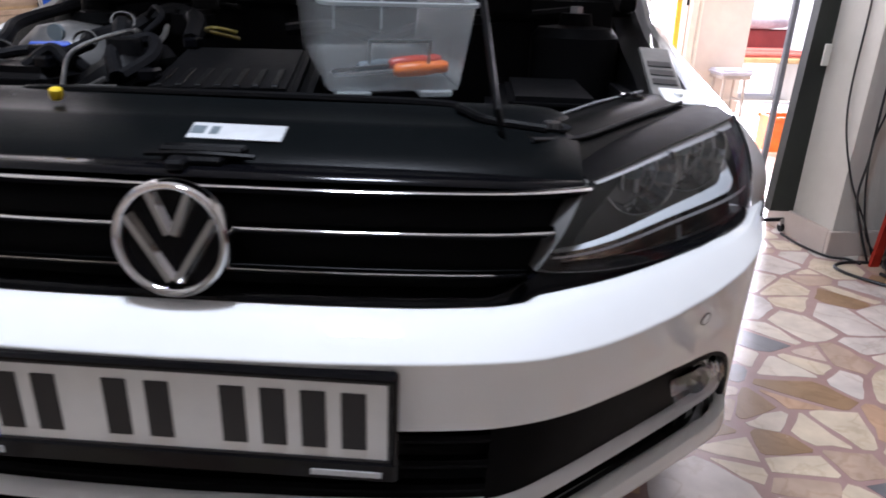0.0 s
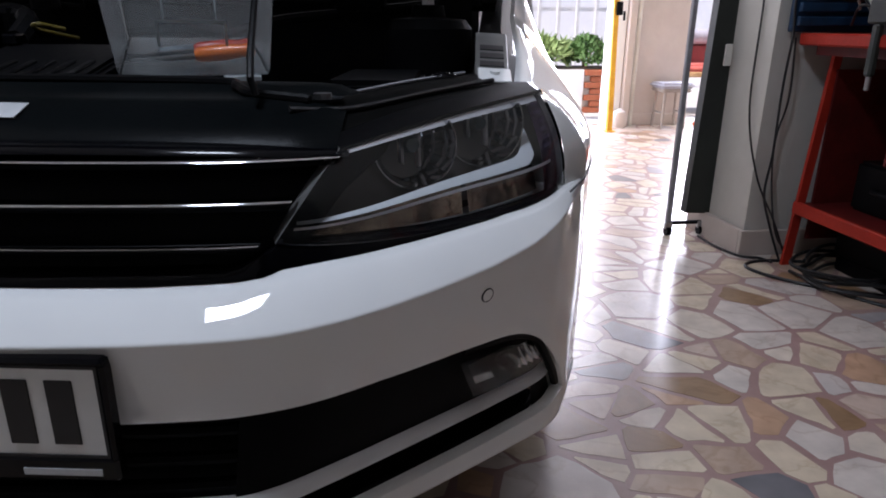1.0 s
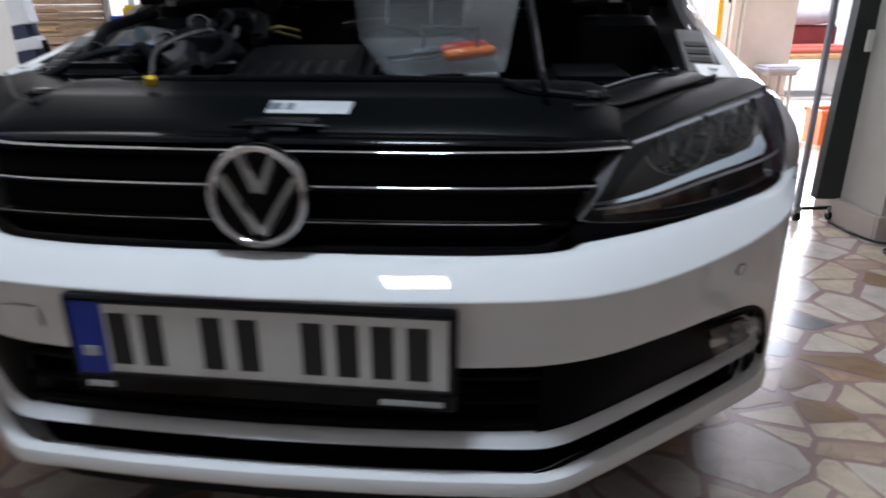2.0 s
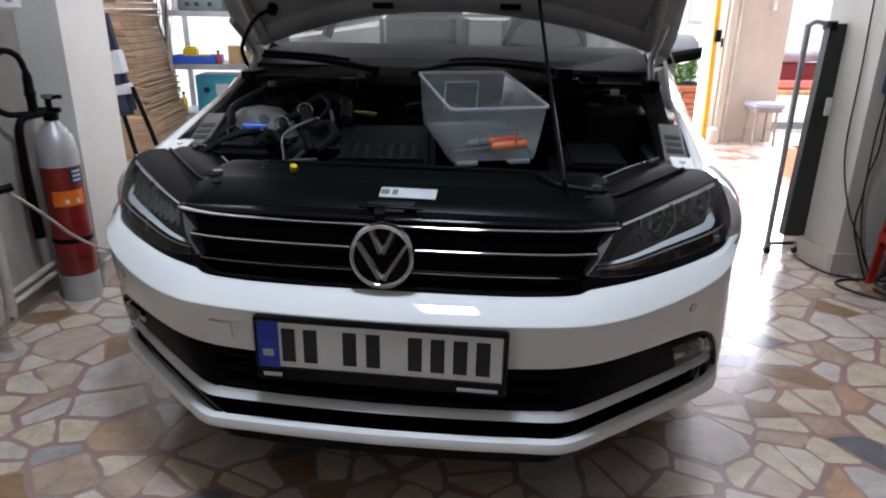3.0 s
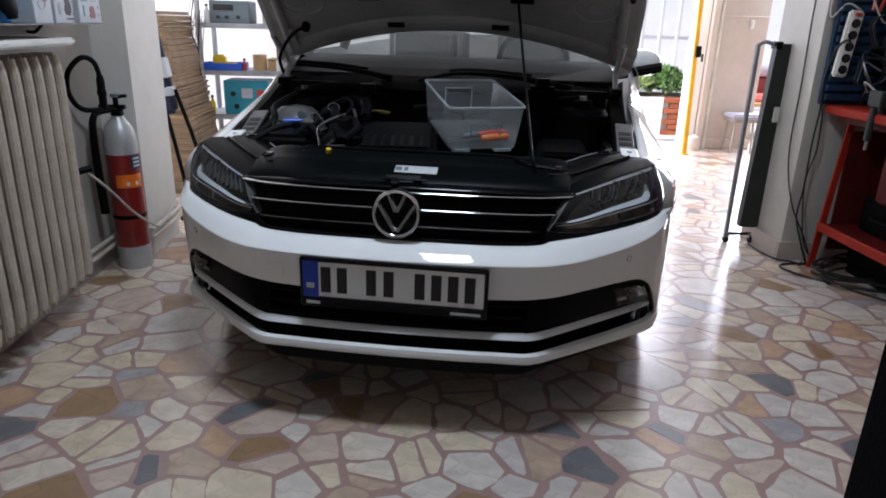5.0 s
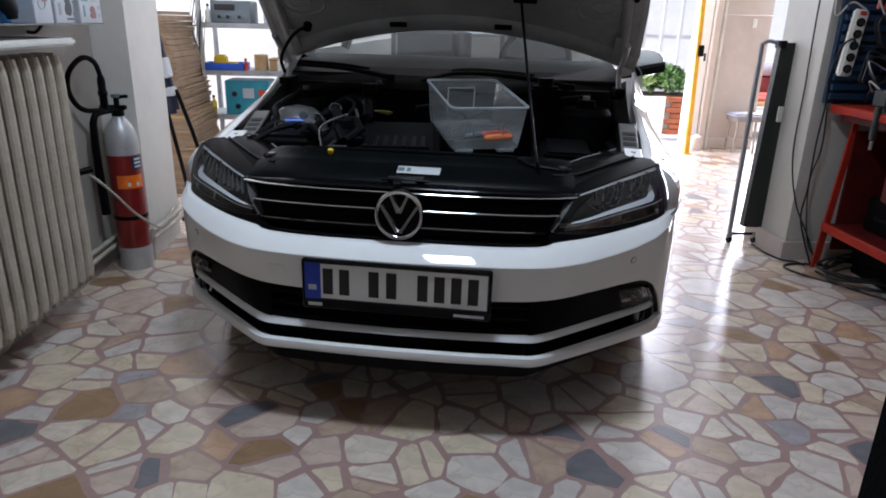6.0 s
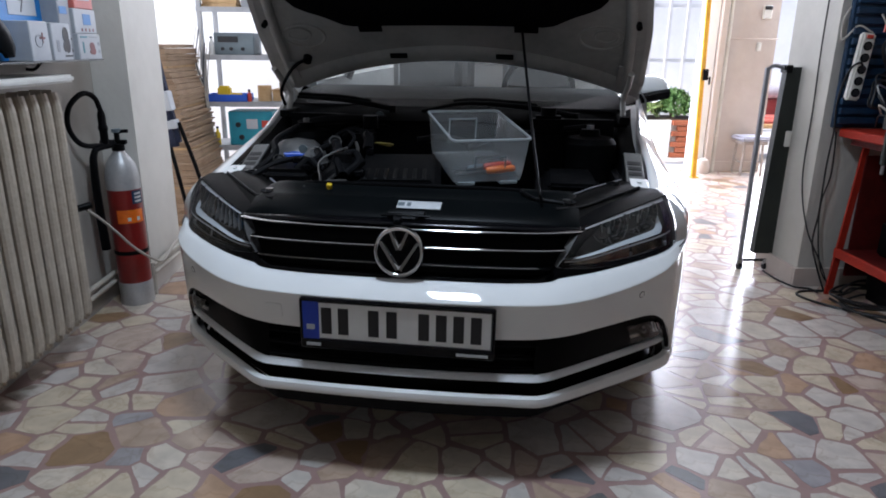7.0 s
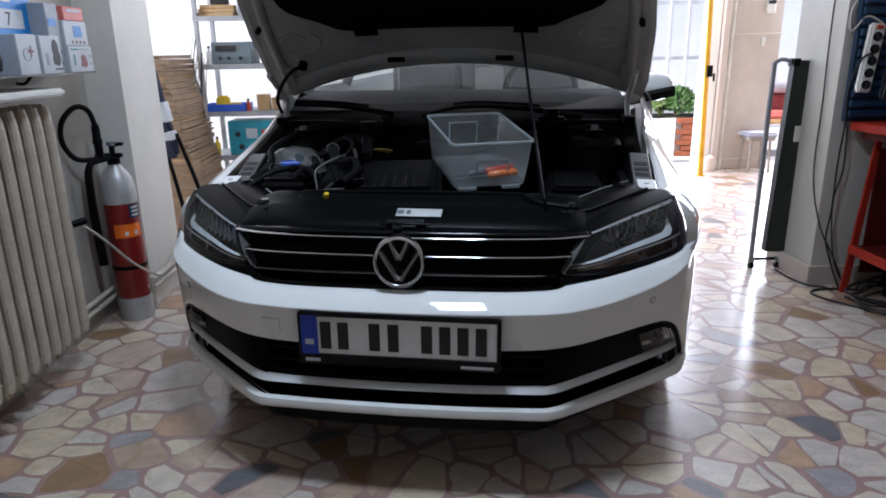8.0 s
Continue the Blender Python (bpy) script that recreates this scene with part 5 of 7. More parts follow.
for sg in (-1, 1):
    # fog lamp set into the mouth's outer end
    def fog_pt(p, q, dy):
        x = lerp(0.642, 0.748, p) + 0.018 * (1 - q)
        return Vector((sg * x, up_y(x) + dy, lerp(lerp(0.352, 0.342, p), lerp(0.408, 0.394, p) - 0.012 * max(0.0, p - 0.66) * 3, q)))
    fog = part("fog_lamp", sheet([[fog_pt(p, q, 0.034) for p in (0, 0.33, 0.66, 1)] for q in (0, 0.5, 1)]), M_DIMREFLECT, car, "fog lamp with a clear lens")
    fq = Matrix.LocRotScale(fog_pt(0.5, 0.5, 0.012), Euler((radians(90), 0, radians(sg * 32))), None)
    part("bowl", lathe([(0.004, -0.018), (0.014, -0.014), (0.022, -0.006), (0.025, 0.0)], 20, fq), M_DIMREFLECT, fog)
    part("bulb", lathe([(0.0, 0.0), (0.006, -0.002), (0.007, -0.014)], 12, fq), M_CAVITY, fog)
    for k in range(4):
        part("facet", sheet([[fog_pt(0.62 + 0.1 * k, 0.15, 0.022), fog_pt(0.68 + 0.1 * k, 0.15, 0.016)], [fog_pt(0.60 + 0.1 * k, 0.9, 0.022), fog_pt(0.66 + 0.1 * k, 0.9, 0.016)]], 0.001), M_REFLECTOR, fog)
    part("lens", sheet([[fog_pt(p, q, 0.004) for p in (-0.04, 0.33, 0.66, 1.04)] for q in (-0.04, 0.5, 1.04)]), M_LENS, fog).visible_shadow = False
    part("rim", tube([Vector((sg * x, up_y(x) + 0.016, z)) for x, z in ((0.64, 0.424), (0.69, 0.420), (0.725, 0.411), (0.752, 0.388), (0.768, 0.355), (0.783, 0.318), (0.793, 0.290), (0.800, 0.264))], 0.0075, 8, 4), M_CAVITY, fog)

# grille: leaning black surround with three bright slats
G_OFF = tab((0.54, 0.56, 0.605, 0.65, 0.69, 0.698, 0.702, 0.73), (-0.034, -0.038, -0.046, -0.066, -0.094, -0.104, -0.118, -0.16))
G_END = tab((0.54, 0.605, 0.648, 0.685, 0.72), (0.385, 0.412, 0.444, 0.489, 0.51))


def grille_pt(x, z, off=0.0):
    return Vector((x, up_y(x) - G_OFF(z) * 1.0 - off + max(0, abs(x) - 0.30) * 0.0, z))


def grille_row(z, off, ext=0.0, n=40):
    e = G_END(z) + ext
    return [grille_pt(lerp(-e, e, k / n), z, off) for k in range(n + 1)]


grille = part("grille", sheet([grille_row(z, -0.030, 0.05) for z in (0.535, 0.56, 0.605, 0.648, 0.685, 0.70)]), M_CAVITY, car, "black grille with three bright slats")
XS = [lerp(-0.785, 0.785, k / 80) for k in range(81)]
W_TOP = tab((0, 0.38, 0.41, 0.43, 0.5, 0.58, 0.62, 0.70, 0.785), (0.571, 0.574, 0.590, 0.600, 0.597, 0.593, 0.592, 0.594, 0.601))
part("grille_frame", sheet([[Vector((x, up_y(x) + dy + (0.008 if abs(x) > 0.42 else 0.0), zf(x))) for x in XS] for zf, dy in ((lambda x: B_TOP(x) - 0.006, 0.060), (lambda x: B_TOP(x) - 0.001, 0.040), (lambda x: lerp(B_TOP(x), W_TOP(x), 0.5), 0.040), (W_TOP, 0.046), (lambda x: W_TOP(x) + 0.002, 0.07))]), M_GLOSSBLACK, grille, smooth=0.9)
part("grille_frame", sheet([[Vector((x, up_y(x) + dy, z - 0.010 * (abs(x) / 0.5) ** 4)) for x in np.linspace(-0.5, 0.5, 41)] for z, dy in ((0.693, 0.118), (0.697, 0.098), (0.703, 0.102), (0.7055, 0.115), (0.706, 0.14), (0.704, 0.17))]), M_GLOSSBLACK, grille, smooth=0.9)
for z in (0.605, 0.648, 0.690):
    part("slat", sheet([grille_row(z + 0.002, -0.012), grille_row(z + 0.0018, 0.005), grille_row(z + 0.0008, 0.008), grille_row(z - 0.0008, 0.008), grille_row(z - 0.0018, 0.005), grille_row(z - 0.002, -0.012)]), M_CHROME, grille, "thin bright chrome slat", smooth=0.9)
    part("fin", sheet([grille_row(z - 0.0045, 0.0), grille_row(z - 0.010, -0.008), grille_row(z - 0.012, -0.028)]), M_CAVITY, grille)

# round badge of plain shapes
EM = Matrix.LocRotScale((0, 0.066, 0.638), Euler((radians(84), 0, 0)), None)
emblem = part("badge", lathe([(0.0, 0.0), (0.063, 0.0), (0.063, 0.006), (0.0, 0.007)], 40), M_GLOSSBLACK, car, "round chrome-ringed badge", at=EM)
part("ring", lathe([(0.0585, 0.002), (0.0585, 0.013), (0.061, 0.017), (0.066, 0.018), (0.0695, 0.014), (0.0705, 0.0), (0.0585, 0.0)], 48), M_CHROME, emblem, "chrome ring", smooth=0.9)


def badge_bar(x0, y0, x1, y1, w=0.0085):
    d = Vector((x1 - x0, y1 - y0, 0))
    s = Vector((-d.y, d.x, 0)).normalized() * w
    a, b = Vector((x0, y0, 0)), Vector((x1, y1, 0))
    bm = bmesh.new()
    lo = [bm.verts.new(p + Vector((0, 0, 0.006))) for p in (a - s, b - s, b + s, a + s)]
    hi = [bm.verts.new(p + Vector((0, 0, 0.0145))) for p in (a - s * 0.42, b - s * 0.42, b + s * 0.42, a + s * 0.42)]
    bm.faces.new(hi)
    for k in range(4):
        bm.faces.new((lo[k], lo[(k + 1) % 4], hi[(k + 1) % 4], hi[k]))
    return bm


for x0, y0, x1, y1 in ((-0.024, 0.055, -0.003, 0.006), (0.024, 0.055, 0.003, 0.006), (-0.052, 0.026, -0.004, -0.050), (0.052, 0.026, 0.004, -0.050)):
    part("chevron", badge_bar(x0, y0, x1, y1), M_CHROME, emblem)

# number plate in its black holder: plain bars stand for the characters
holder = part("plate_holder", joined(block(-0.268, 0.268, 0.0, 0.018, 0.375, 0.405, 0.004), block(-0.268, 0.268, 0.0, 0.018, 0.513, 0.523, 0.004), block(-0.268, -0.2605, 0.0, 0.018, 0.40, 0.518, 0.003), block(0.2605, 0.268, 0.0, 0.018, 0.40, 0.518, 0.003), block(-0.266, 0.266, 0.008, 0.02, 0.38, 0.52)), M_GLOSSBLACK, car, "black number plate holder")
nplate = part("plate", block(-0.26, 0.26, 0.004, 0.009, 0.404, 0.514, 0.002), M_PLATE, holder, "white number plate with black bars")
part("plate_rim", joined(block(-0.26, 0.26, 0.0025, 0.0045, 0.511, 0.514), block(-0.26, 0.26, 0.0025, 0.0045, 0.404, 0.407), block(0.2565, 0.26, 0.0025, 0.0045, 0.407, 0.511)), M_INK, holder)
part("blue_band", block(-0.2595, -0.214, 0.0022, 0.0042, 0.4045, 0.5135), M_BLUE, holder)
part("country_bar", block(-0.249, -0.226, 0.0012, 0.0024, 0.432, 0.447), M_PALE, holder)
for x in (-0.193, -0.146, -0.062, -0.012, 0.076, 0.123, 0.170, 0.217):
    part("character_bar", block(x - 0.0145, x + 0.0145, 0.0022, 0.0042, 0.4205, 0.4975, 0.0006), M_INK, holder)
part("small_print_bar", block(-0.25, -0.21, -0.001, 0.001, 0.385, 0.394), M_PALE, holder)
part("small_print_bar", block(0.165, 0.25, -0.001, 0.001, 0.384, 0.392), M_PALE, holder)
holder.matrix_basis = pose(0, -0.012, -0.008, 0, 0.43, 0)      # hangs a little askew


# headlamps
def lamp_pt(sg, a, b, off=0.0):
    """a: 0 inner end to 1 outer end; b: 0 lower edge to 1 upper edge; off: inwards."""
    x = lerp(lerp(0.426, 0.795, a), lerp(0.490, 0.752, a), b)
    x += 0.012 * math.sin(math.pi * b) * a ** 4
    zl = lerp(0.602, 0.600, a) - 0.012 * math.sin(math.pi * a) ** 0.8
    zu = lerp(0.697, 0.742, a) + 0.006 * math.sin(math.pi * a)
    dy = lerp(lerp(0.052, 0.046, a), lerp(0.104, 0.155, a), b) - 0.02 * math.sin(math.pi * b)
    y = up_y(x) + dy
    s = 0.35 + 0.5 * a
    return Vector((sg * (x - off * s), y + off * math.sqrt(1 - s * s), lerp(zl, zu, b)))


def lamp_patch(sg, a0, a1, b0, b1, off, na=16, nb=8, lift=0.0):
    return sheet([[lamp_pt(sg, lerp(a0, a1, i / na), lerp(b0(lerp(a0, a1, i / na)) if callable(b0) else b0, b1(lerp(a0, a1, i / na)) if callable(b1) else b1, j / nb), off + lift * j / nb) for i in range(na + 1)] for j in range(nb + 1)])


def under_brow(sg, a, bm):
    """Cuts away what would stand above the lamp's upper edge."""
    p, q, r = lamp_pt(sg, a, 0.95, 0.0), lamp_pt(sg, a + 0.08, 0.95, 0.0), lamp_pt(sg, a, 0.95, 0.06)
    n = (q - p).cross(r - p).normalized()
    if n.z < 0:
        n = -n
    bmesh.ops.bisect_plane(bm, geom=[*bm.verts, *bm.edges, *bm.faces], plane_co=p, plane_no=n, clear_outer=True)
    return bm


for sg in (-1, 1):
    hl = part("headlamp", lamp_patch(sg, 0.0, 1.0, 0.0, 1.0, 0.075), M_DARKHOUSING, car, "clear headlamp with twin dark bowls and a white light guide")
    # rim walls joining housing to lens
    part("rim", joined(sheet([[lamp_pt(sg, k / 20, 0.0, o) for k in range(21)] for o in (0.0, 0.08)]), sheet([[lamp_pt(sg, k / 20, 1.0, o) for k in range(21)] for o in (0.0, 0.08)]),
                       sheet([[lamp_pt(sg, 0, k / 8, o) for k in range(9)] for o in (0.0, 0.08)]), sheet([[lamp_pt(sg, 1, k / 8, o) for k in range(9)] for o in (0.0, 0.08)])), M_HOUSING, hl)
    for a, b, r in ((0.41, 0.74, 0.055), (0.74, 0.78, 0.060)):
        c = lamp_pt(sg, a, b, 0.032)
        q = Matrix.LocRotScale(c, Euler((radians(84), 0, radians(sg * 18))), None)
        bowl = part("bowl", under_brow(sg, a, lathe([(0.006, -0.052), (r * 0.45, -0.046), (r * 0.72, -0.032), (r * 0.9, -0.014), (r, 0.0)], 17, q)), M_REFLECTOR, hl, "faceted reflector bowl", smooth=0.0)
        part("bowl_ring", under_brow(sg, a, lathe([(r - 0.001, -0.004), (r, 0.0005), (r + 0.0018, 0.0006), (r + 0.0024, -0.006)], 36, q)), M_REFLECTOR, hl)
        part("bulb_shield", lathe([(0.0, -0.012), (0.009, -0.014), (0.011, -0.024), (0.011, -0.045)], 18, q), M_GREYBOX, hl)
        for k in range(9):
            an = math.pi * (k - 4) / 9.5
            part("facet", block(-0.0022, 0.0022, -r * (0.62 - 0.05 * abs(k - 4)), r * (0.5 - 0.08 * (k % 3)), -0.034, -0.031), (M_REFLECTOR, M_BROW, M_DARKHOUSING)[k % 3], hl, at=q @ pose(r * 0.16 * (k - 4), -r * 0.08, 0, 0, 9 * (k - 4), 0)) if k % 3 != 2 and abs(k - 4) > 1 else None
    for k in range(10 if sg < 0 else 0):
        a = 0.14 + 0.075 * k
        part("rib", sheet([[lamp_pt(sg, a, b, 0.012) for b in (0.48, 0.62, 0.76, 0.88)], [lamp_pt(sg, a, b, 0.012) + Vector((0, 0.026, 0)) for b in (0.48, 0.62, 0.76, 0.88)]], 0.0009), M_HOUSING, hl)
    part("brow", lamp_patch(sg, 0.01, 0.98, 0.90, 0.985, 0.006, 20, 2), M_BROW, hl, "bright satin upper brow")
    g0 = lambda a: lerp(0.18, 0.36, a) + 0.06 * math.sin(math.pi * a) ** 2
    g1 = lambda a: g0(a) + lerp(0.006, 0.085, min(1, a * 1.15)) + 0.30 * max(0.0, (a - 0.80) / 0.105) ** 4
    gin = lambda a: g0(a) + 0.08 * max(0.0, (a - 0.87) / 0.035) ** 2
    part("light_guide", lamp_patch(sg, 0.04, 0.905, gin, g1, 0.014, 60, 3, 0.010), M_DRL, hl, "white light guide strip")
    part("divider", lamp_patch(sg, 0.03, 0.95, lambda a: g0(a) - 0.035, lambda a: g0(a) - 0.005, 0.004, 24, 2), M_BROW, hl)
    part("indicator", lamp_patch(sg, 0.06, 0.62, 0.04, lambda a: g0(a) - 0.05, 0.026, 18, 3, 0.006), M_AMBER, hl, "amber indicator reflector")
    part("side_reflector", lamp_patch(sg, 0.64, 0.93, 0.05, lambda a: g0(a) - 0.05, 0.024, 12, 3, 0.006), M_AMBER, hl)
    part("outer_reflector", lamp_patch(sg, 0.925, 1.0, 0.03, 0.95, 0.010, 4, 10), shader("smoked_violet_lens", (0.09, 0.035, 0.10), 0.10, metal=0.4, second=(0.03, 0.012, 0.04), coat=0.8, scale=30, bump=0.5, bump_scale=60), hl)
    # small violet patches put in as glints of the bright doorway
    for k in range(6):
        part("prism", lamp_patch(sg, 0.935, 0.975, 0.46 + 0.08 * k, 0.51 + 0.08 * k, 0.008, 2, 2, -0.004), M_VIOLETGLINT, hl)
    part("lens", lamp_patch(sg, 0.0, 1.0, 0.0, 1.0, 0.0, 28, 14), M_LENS, hl, "clear outer lens", smooth=1.2).visible_shadow = False
    part("lamp_top_seal", sheet([[lamp_pt(sg, k / 20, 1.0, 0.0) for k in range(21)], [lamp_pt(sg, k / 20, 1.0, 0.0) + Vector((-sg * 0.015, 0.035, 0.010)) for k in range(21)], [lamp_pt(sg, k / 20, 1.0, 0.0) + Vector((-sg * 0.05, 0.10, 0.004)) for k in range(21)]], 0.006), M_CAVITY, car)


# fenders
def fender(sg):
    ys = np.linspace(0.465, 1.50, 45)
    rows = []
    for t in np.linspace(0, 1, 18):
        edge = lamp_pt(sg, 1.0, 1.0 - t, 0.0)
        row = [(edge.x + sg * 0.004, edge.y + 0.003, edge.z + 0.002)]
        for y in ys:
            xt, zt = table(y, (0.42, 0.46, 0.55, 0.75, 1.1, 1.35, 1.5), (0.768, 0.752, 0.733, 0.752, 0.762, 0.785, 0.80)), table(y, (0.42, 0.46, 0.55, 0.75, 1.1, 1.35, 1.5), (0.690, 0.742, 0.746, 0.780, 0.856, 0.935, 0.975))
            d = abs(y - 0.93)
            zb = 0.315 + math.sqrt(0.358 ** 2 - d * d) if d < 0.345 else (0.60 if y < 0.7 else 0.22)
            if y < 0.715:
                zb = table(y, (0.42, 0.715), (0.600, 0.609))
            z = lerp(zt, zb, t)
            xs = table(y, (0.42, 0.46, 0.52, 0.585, 0.65, 0.71, 0.80, 1.1, 1.5), (0.818, 0.835, 0.853, 0.870, 0.882, 0.889, 0.892, 0.888, 0.872))
            s = min(1.0, (zt - z) / max(0.12, (zt - 0.60)))
            x = lerp(xt, xs, math.sin(min(1, s * 1.15) * math.pi / 2) ** 0.75) - 0.02 * max(0, 0.5 - z) / 0.3
            row.append((sg * x, float(y), z))
        rows.append(row)
    lip_row = [(sg * (abs(x) - 0.010), y, z - 0.006) for x, y, z in rows[0]]
    return sheet([lip_row, *rows, [(sg * (abs(x) - 0.04), y, z) for x, y, z in rows[-1]]])


for sg in (-1, 1):
    fd = part("fender", fender(sg), M_PAINT, car, "white front fender", smooth=1.0)
    # inner flange and slotted bracket
    ys = [0.50, 0.62, 0.8, 1.0, 1.2, 1.34]
    part("inner_flange", sheet([[(sg * (table(y, (0.42, 0.55, 0.75, 1.1, 1.35), (0.768, 0.733, 0.752, 0.762, 0.785)) - 0.034), y, table(y, (0.42, 0.46, 0.55, 0.75, 1.1, 1.35), (0.69, 0.742, 0.746, 0.780, 0.856, 0.935)) - 0.006) for y in ys],
                                [(sg * (table(y, (0.42, 0.55, 0.75, 1.1, 1.35), (0.768, 0.733, 0.752, 0.762, 0.785)) - 0.085), y, table(y, (0.42, 0.46, 0.55, 0.75, 1.1, 1.35), (0.69, 0.742, 0.746, 0.780, 0.856, 0.935)) - 0.035) for y in ys],
                                [(sg * (table(y, (0.42, 0.55, 0.75, 1.1, 1.35), (0.768, 0.733, 0.752, 0.762, 0.785)) - 0.10), y, table(y, (0.42, 0.46, 0.55, 0.75, 1.1, 1.35), (0.69, 0.742, 0.746, 0.780, 0.856, 0.935)) - 0.16) for y in ys]], 0.003), M_BLACK, fd)
    br = part("slotted_bracket", block(-0.030, 0.030, -0.07, 0.12, -0.004, 0.004, 0.002), M_BRACKET, fd, "grey slotted fender bracket", at=Matrix.LocRotScale((sg * (0.690 if sg > 0 else 0.664), 0.66, 0.772 if sg > 0 else 0.764), Euler((radians(22), radians(sg * 3), 0)), None))
    for k in range(3):
        s = new("slot", mesh_of(block(-0.022, 0.022, -0.010, 0.010, 0.0045, 0.006), M_INK, "slot"))
        s.parent = fd
        s.matrix_basis = br.matrix_basis @ pose(0, -0.02 + 0.034 * k, 0)
    part("front_tab", joined(block(-0.028, 0.028, -0.035, 0.03, -0.002, 0.002, 0.0015), drum(0.008, 0.002, 0.007, n=8)), M_PAINT, fd, "white fender end tab with a bolt", at=Matrix.LocRotScale((sg * (0.690 if sg > 0 else 0.676), 0.545, 0.757), Euler((radians(14), radians(sg * 3), 0)), None))
    # hinge
    part("hinge", joined(tube([(sg * 0.70, 1.16, 0.90), (sg * 0.70, 1.20, 0.97), (sg * 0.705, 1.12, 1.03), (sg * 0.70, 1.02, 1.08)], 0.011, 8, 4)), M_PRIMER, car, "painted bonnet hinge")
    part("hinge_foot", block(sg * 0.70 - 0.02, sg * 0.70 + 0.02, 1.10, 1.24, 0.88, 0.91, 0.004), M_BLACK, car)
    # wheel
    wh = part("wheel", lathe([(0.20, -0.09), (0.295, -0.10), (0.315, -0.075), (0.318, 0.0), (0.315, 0.075), (0.295, 0.10), (0.20, 0.09)], 40), M_RUBBER, car, "front wheel with a black tyre", at=pose(sg * 0.755, 0.93, 0.318, 0, 90, 0))
    part("rim", lathe([(0.0, 0.03), (0.06, 0.035), (0.19, 0.05), (0.205, 0.085), (0.205, -0.08)], 32), M_ALU, wh)
    w2 = part("wheel", lathe([(0.20, -0.09), (0.295, -0.10), (0.315, -0.075), (0.318, 0.0), (0.315, 0.075), (0.295, 0.10), (0.20, 0.09)], 40), M_RUBBER, car, "rear wheel with a black tyre", at=pose(sg * 0.76, 3.58, 0.318, 0, 90, 0))
    part("rim", lathe([(0.0, 0.03), (0.06, 0.035), (0.19, 0.05), (0.205, 0.085), (0.205, -0.08)], 32), M_ALU, w2)
    part("wheel_arch_liner", sheet([[(sg * x, 0.93 + 0.36 * math.cos(a), 0.31 + 0.36 * math.sin(a)) for a in np.linspace(0, math.pi, 16)] for x in (0.62, 0.84)]), M_RUBBER, car)
    # body side: doors and rear quarter
    ys = np.linspace(1.49, 4.45, 50)

    def body_side(sg=sg, ys=ys):
        rows = []
        for z in (0.22, 0.40, 0.62, 0.72, 0.85, 0.95, 0.99):
            row = []
            for y in ys:
                t = table(y, (1.49, 2.2, 3.4, 4.0, 4.3, 4.45), (0.872, 0.876, 0.872, 0.84, 0.78, 0.70))
                inn = table(z, (0.22, 0.40, 0.62, 0.72, 0.85, 0.95, 0.99), (0.03, 0.008, 0.0, 0.012, 0.02, 0.035, 0.06))
                d = abs(y - 3.58)
                zz = max(z, 0.318 + math.sqrt(max(0, 0.35 ** 2 - d * d))) if d < 0.34 and z < 0.7 else z
                row.append((sg * (t - inn), float(y), zz + 0.02 * max(0, (y - 2.0) / 2)))
            rows.append(row)
        return sheet(rows)
    part("body_side", body_side(), M_PAINT, car, "white doors and rear quarter")
    # pillars and window frames
    part("roof_pillar", tube([(sg * 0.735, 1.30, 0.97), (sg * 0.70, 1.62, 1.18), (sg * 0.63, 1.98, 1.375), (sg * 0.58, 2.3, 1.425)], 0.032, 8, 5), M_PAINT, car)
    part("roof_rail", tube([(sg * 0.58, 2.3, 1.425), (sg * 0.565, 2.9, 1.435), (sg * 0.575, 3.4, 1.37), (sg * 0.66, 4.0, 1.04)], 0.032, 8, 5), M_PAINT, car)
    part("middle_pillar", tube([(sg * 0.80, 2.45, 0.98), (sg * 0.70, 2.48, 1.22), (sg * 0.585, 2.5, 1.42)], 0.028, 8, 3), M_BLACK, car)
    sw_ = sheet([[(sg * 0.80, 1.36, 1.0), (sg * 0.82, 2.4, 1.01), (sg * 0.80, 3.2, 1.03), (sg * 0.76, 3.7, 1.05)], [(sg * 0.705, 1.66, 1.20), (sg * 0.69, 2.4, 1.27), (sg * 0.68, 3.1, 1.27), (sg * 0.67, 3.5, 1.22)], [(sg * 0.625, 2.0, 1.38), (sg * 0.59, 2.5, 1.42), (sg * 0.585, 3.0, 1.41), (sg * 0.60, 3.35, 1.36)]])
    part("side_window", sw_, M_TINTED, car).visible_shadow = False
    # door mirror
    def mirror_ring(t, k, n=16):
        x = lerp(0.775, 0.955 if sg > 0 else 0.87, t)
        zc, rz, ry = lerp(0.985, 0.992, t), lerp(0.058, 0.060, t) * math.sqrt(max(0.0, 1 - max(0, (t - 0.45) / 0.55) ** 2.6)) + 0.002, lerp(0.05, 0.06, t) * math.sqrt(max(0.0, 1 - max(0, (t - 0.6) / 0.4) ** 2.4)) + 0.002
        an = 2 * math.pi * k / n
        return (sg * x, (1.61 if sg > 0 else 1.73) + 0.02 * t - ry * math.cos(an), zc + 0.004 * math.sin(math.pi * t) + rz * math.sin(an))
    mi = part("door_mirror", sheet([[mirror_ring(t, k) for k in range(17)] for t in np.linspace(0, 1, 14)]), M_PAINT, car, "white door mirror with a black base", smooth=1.2)
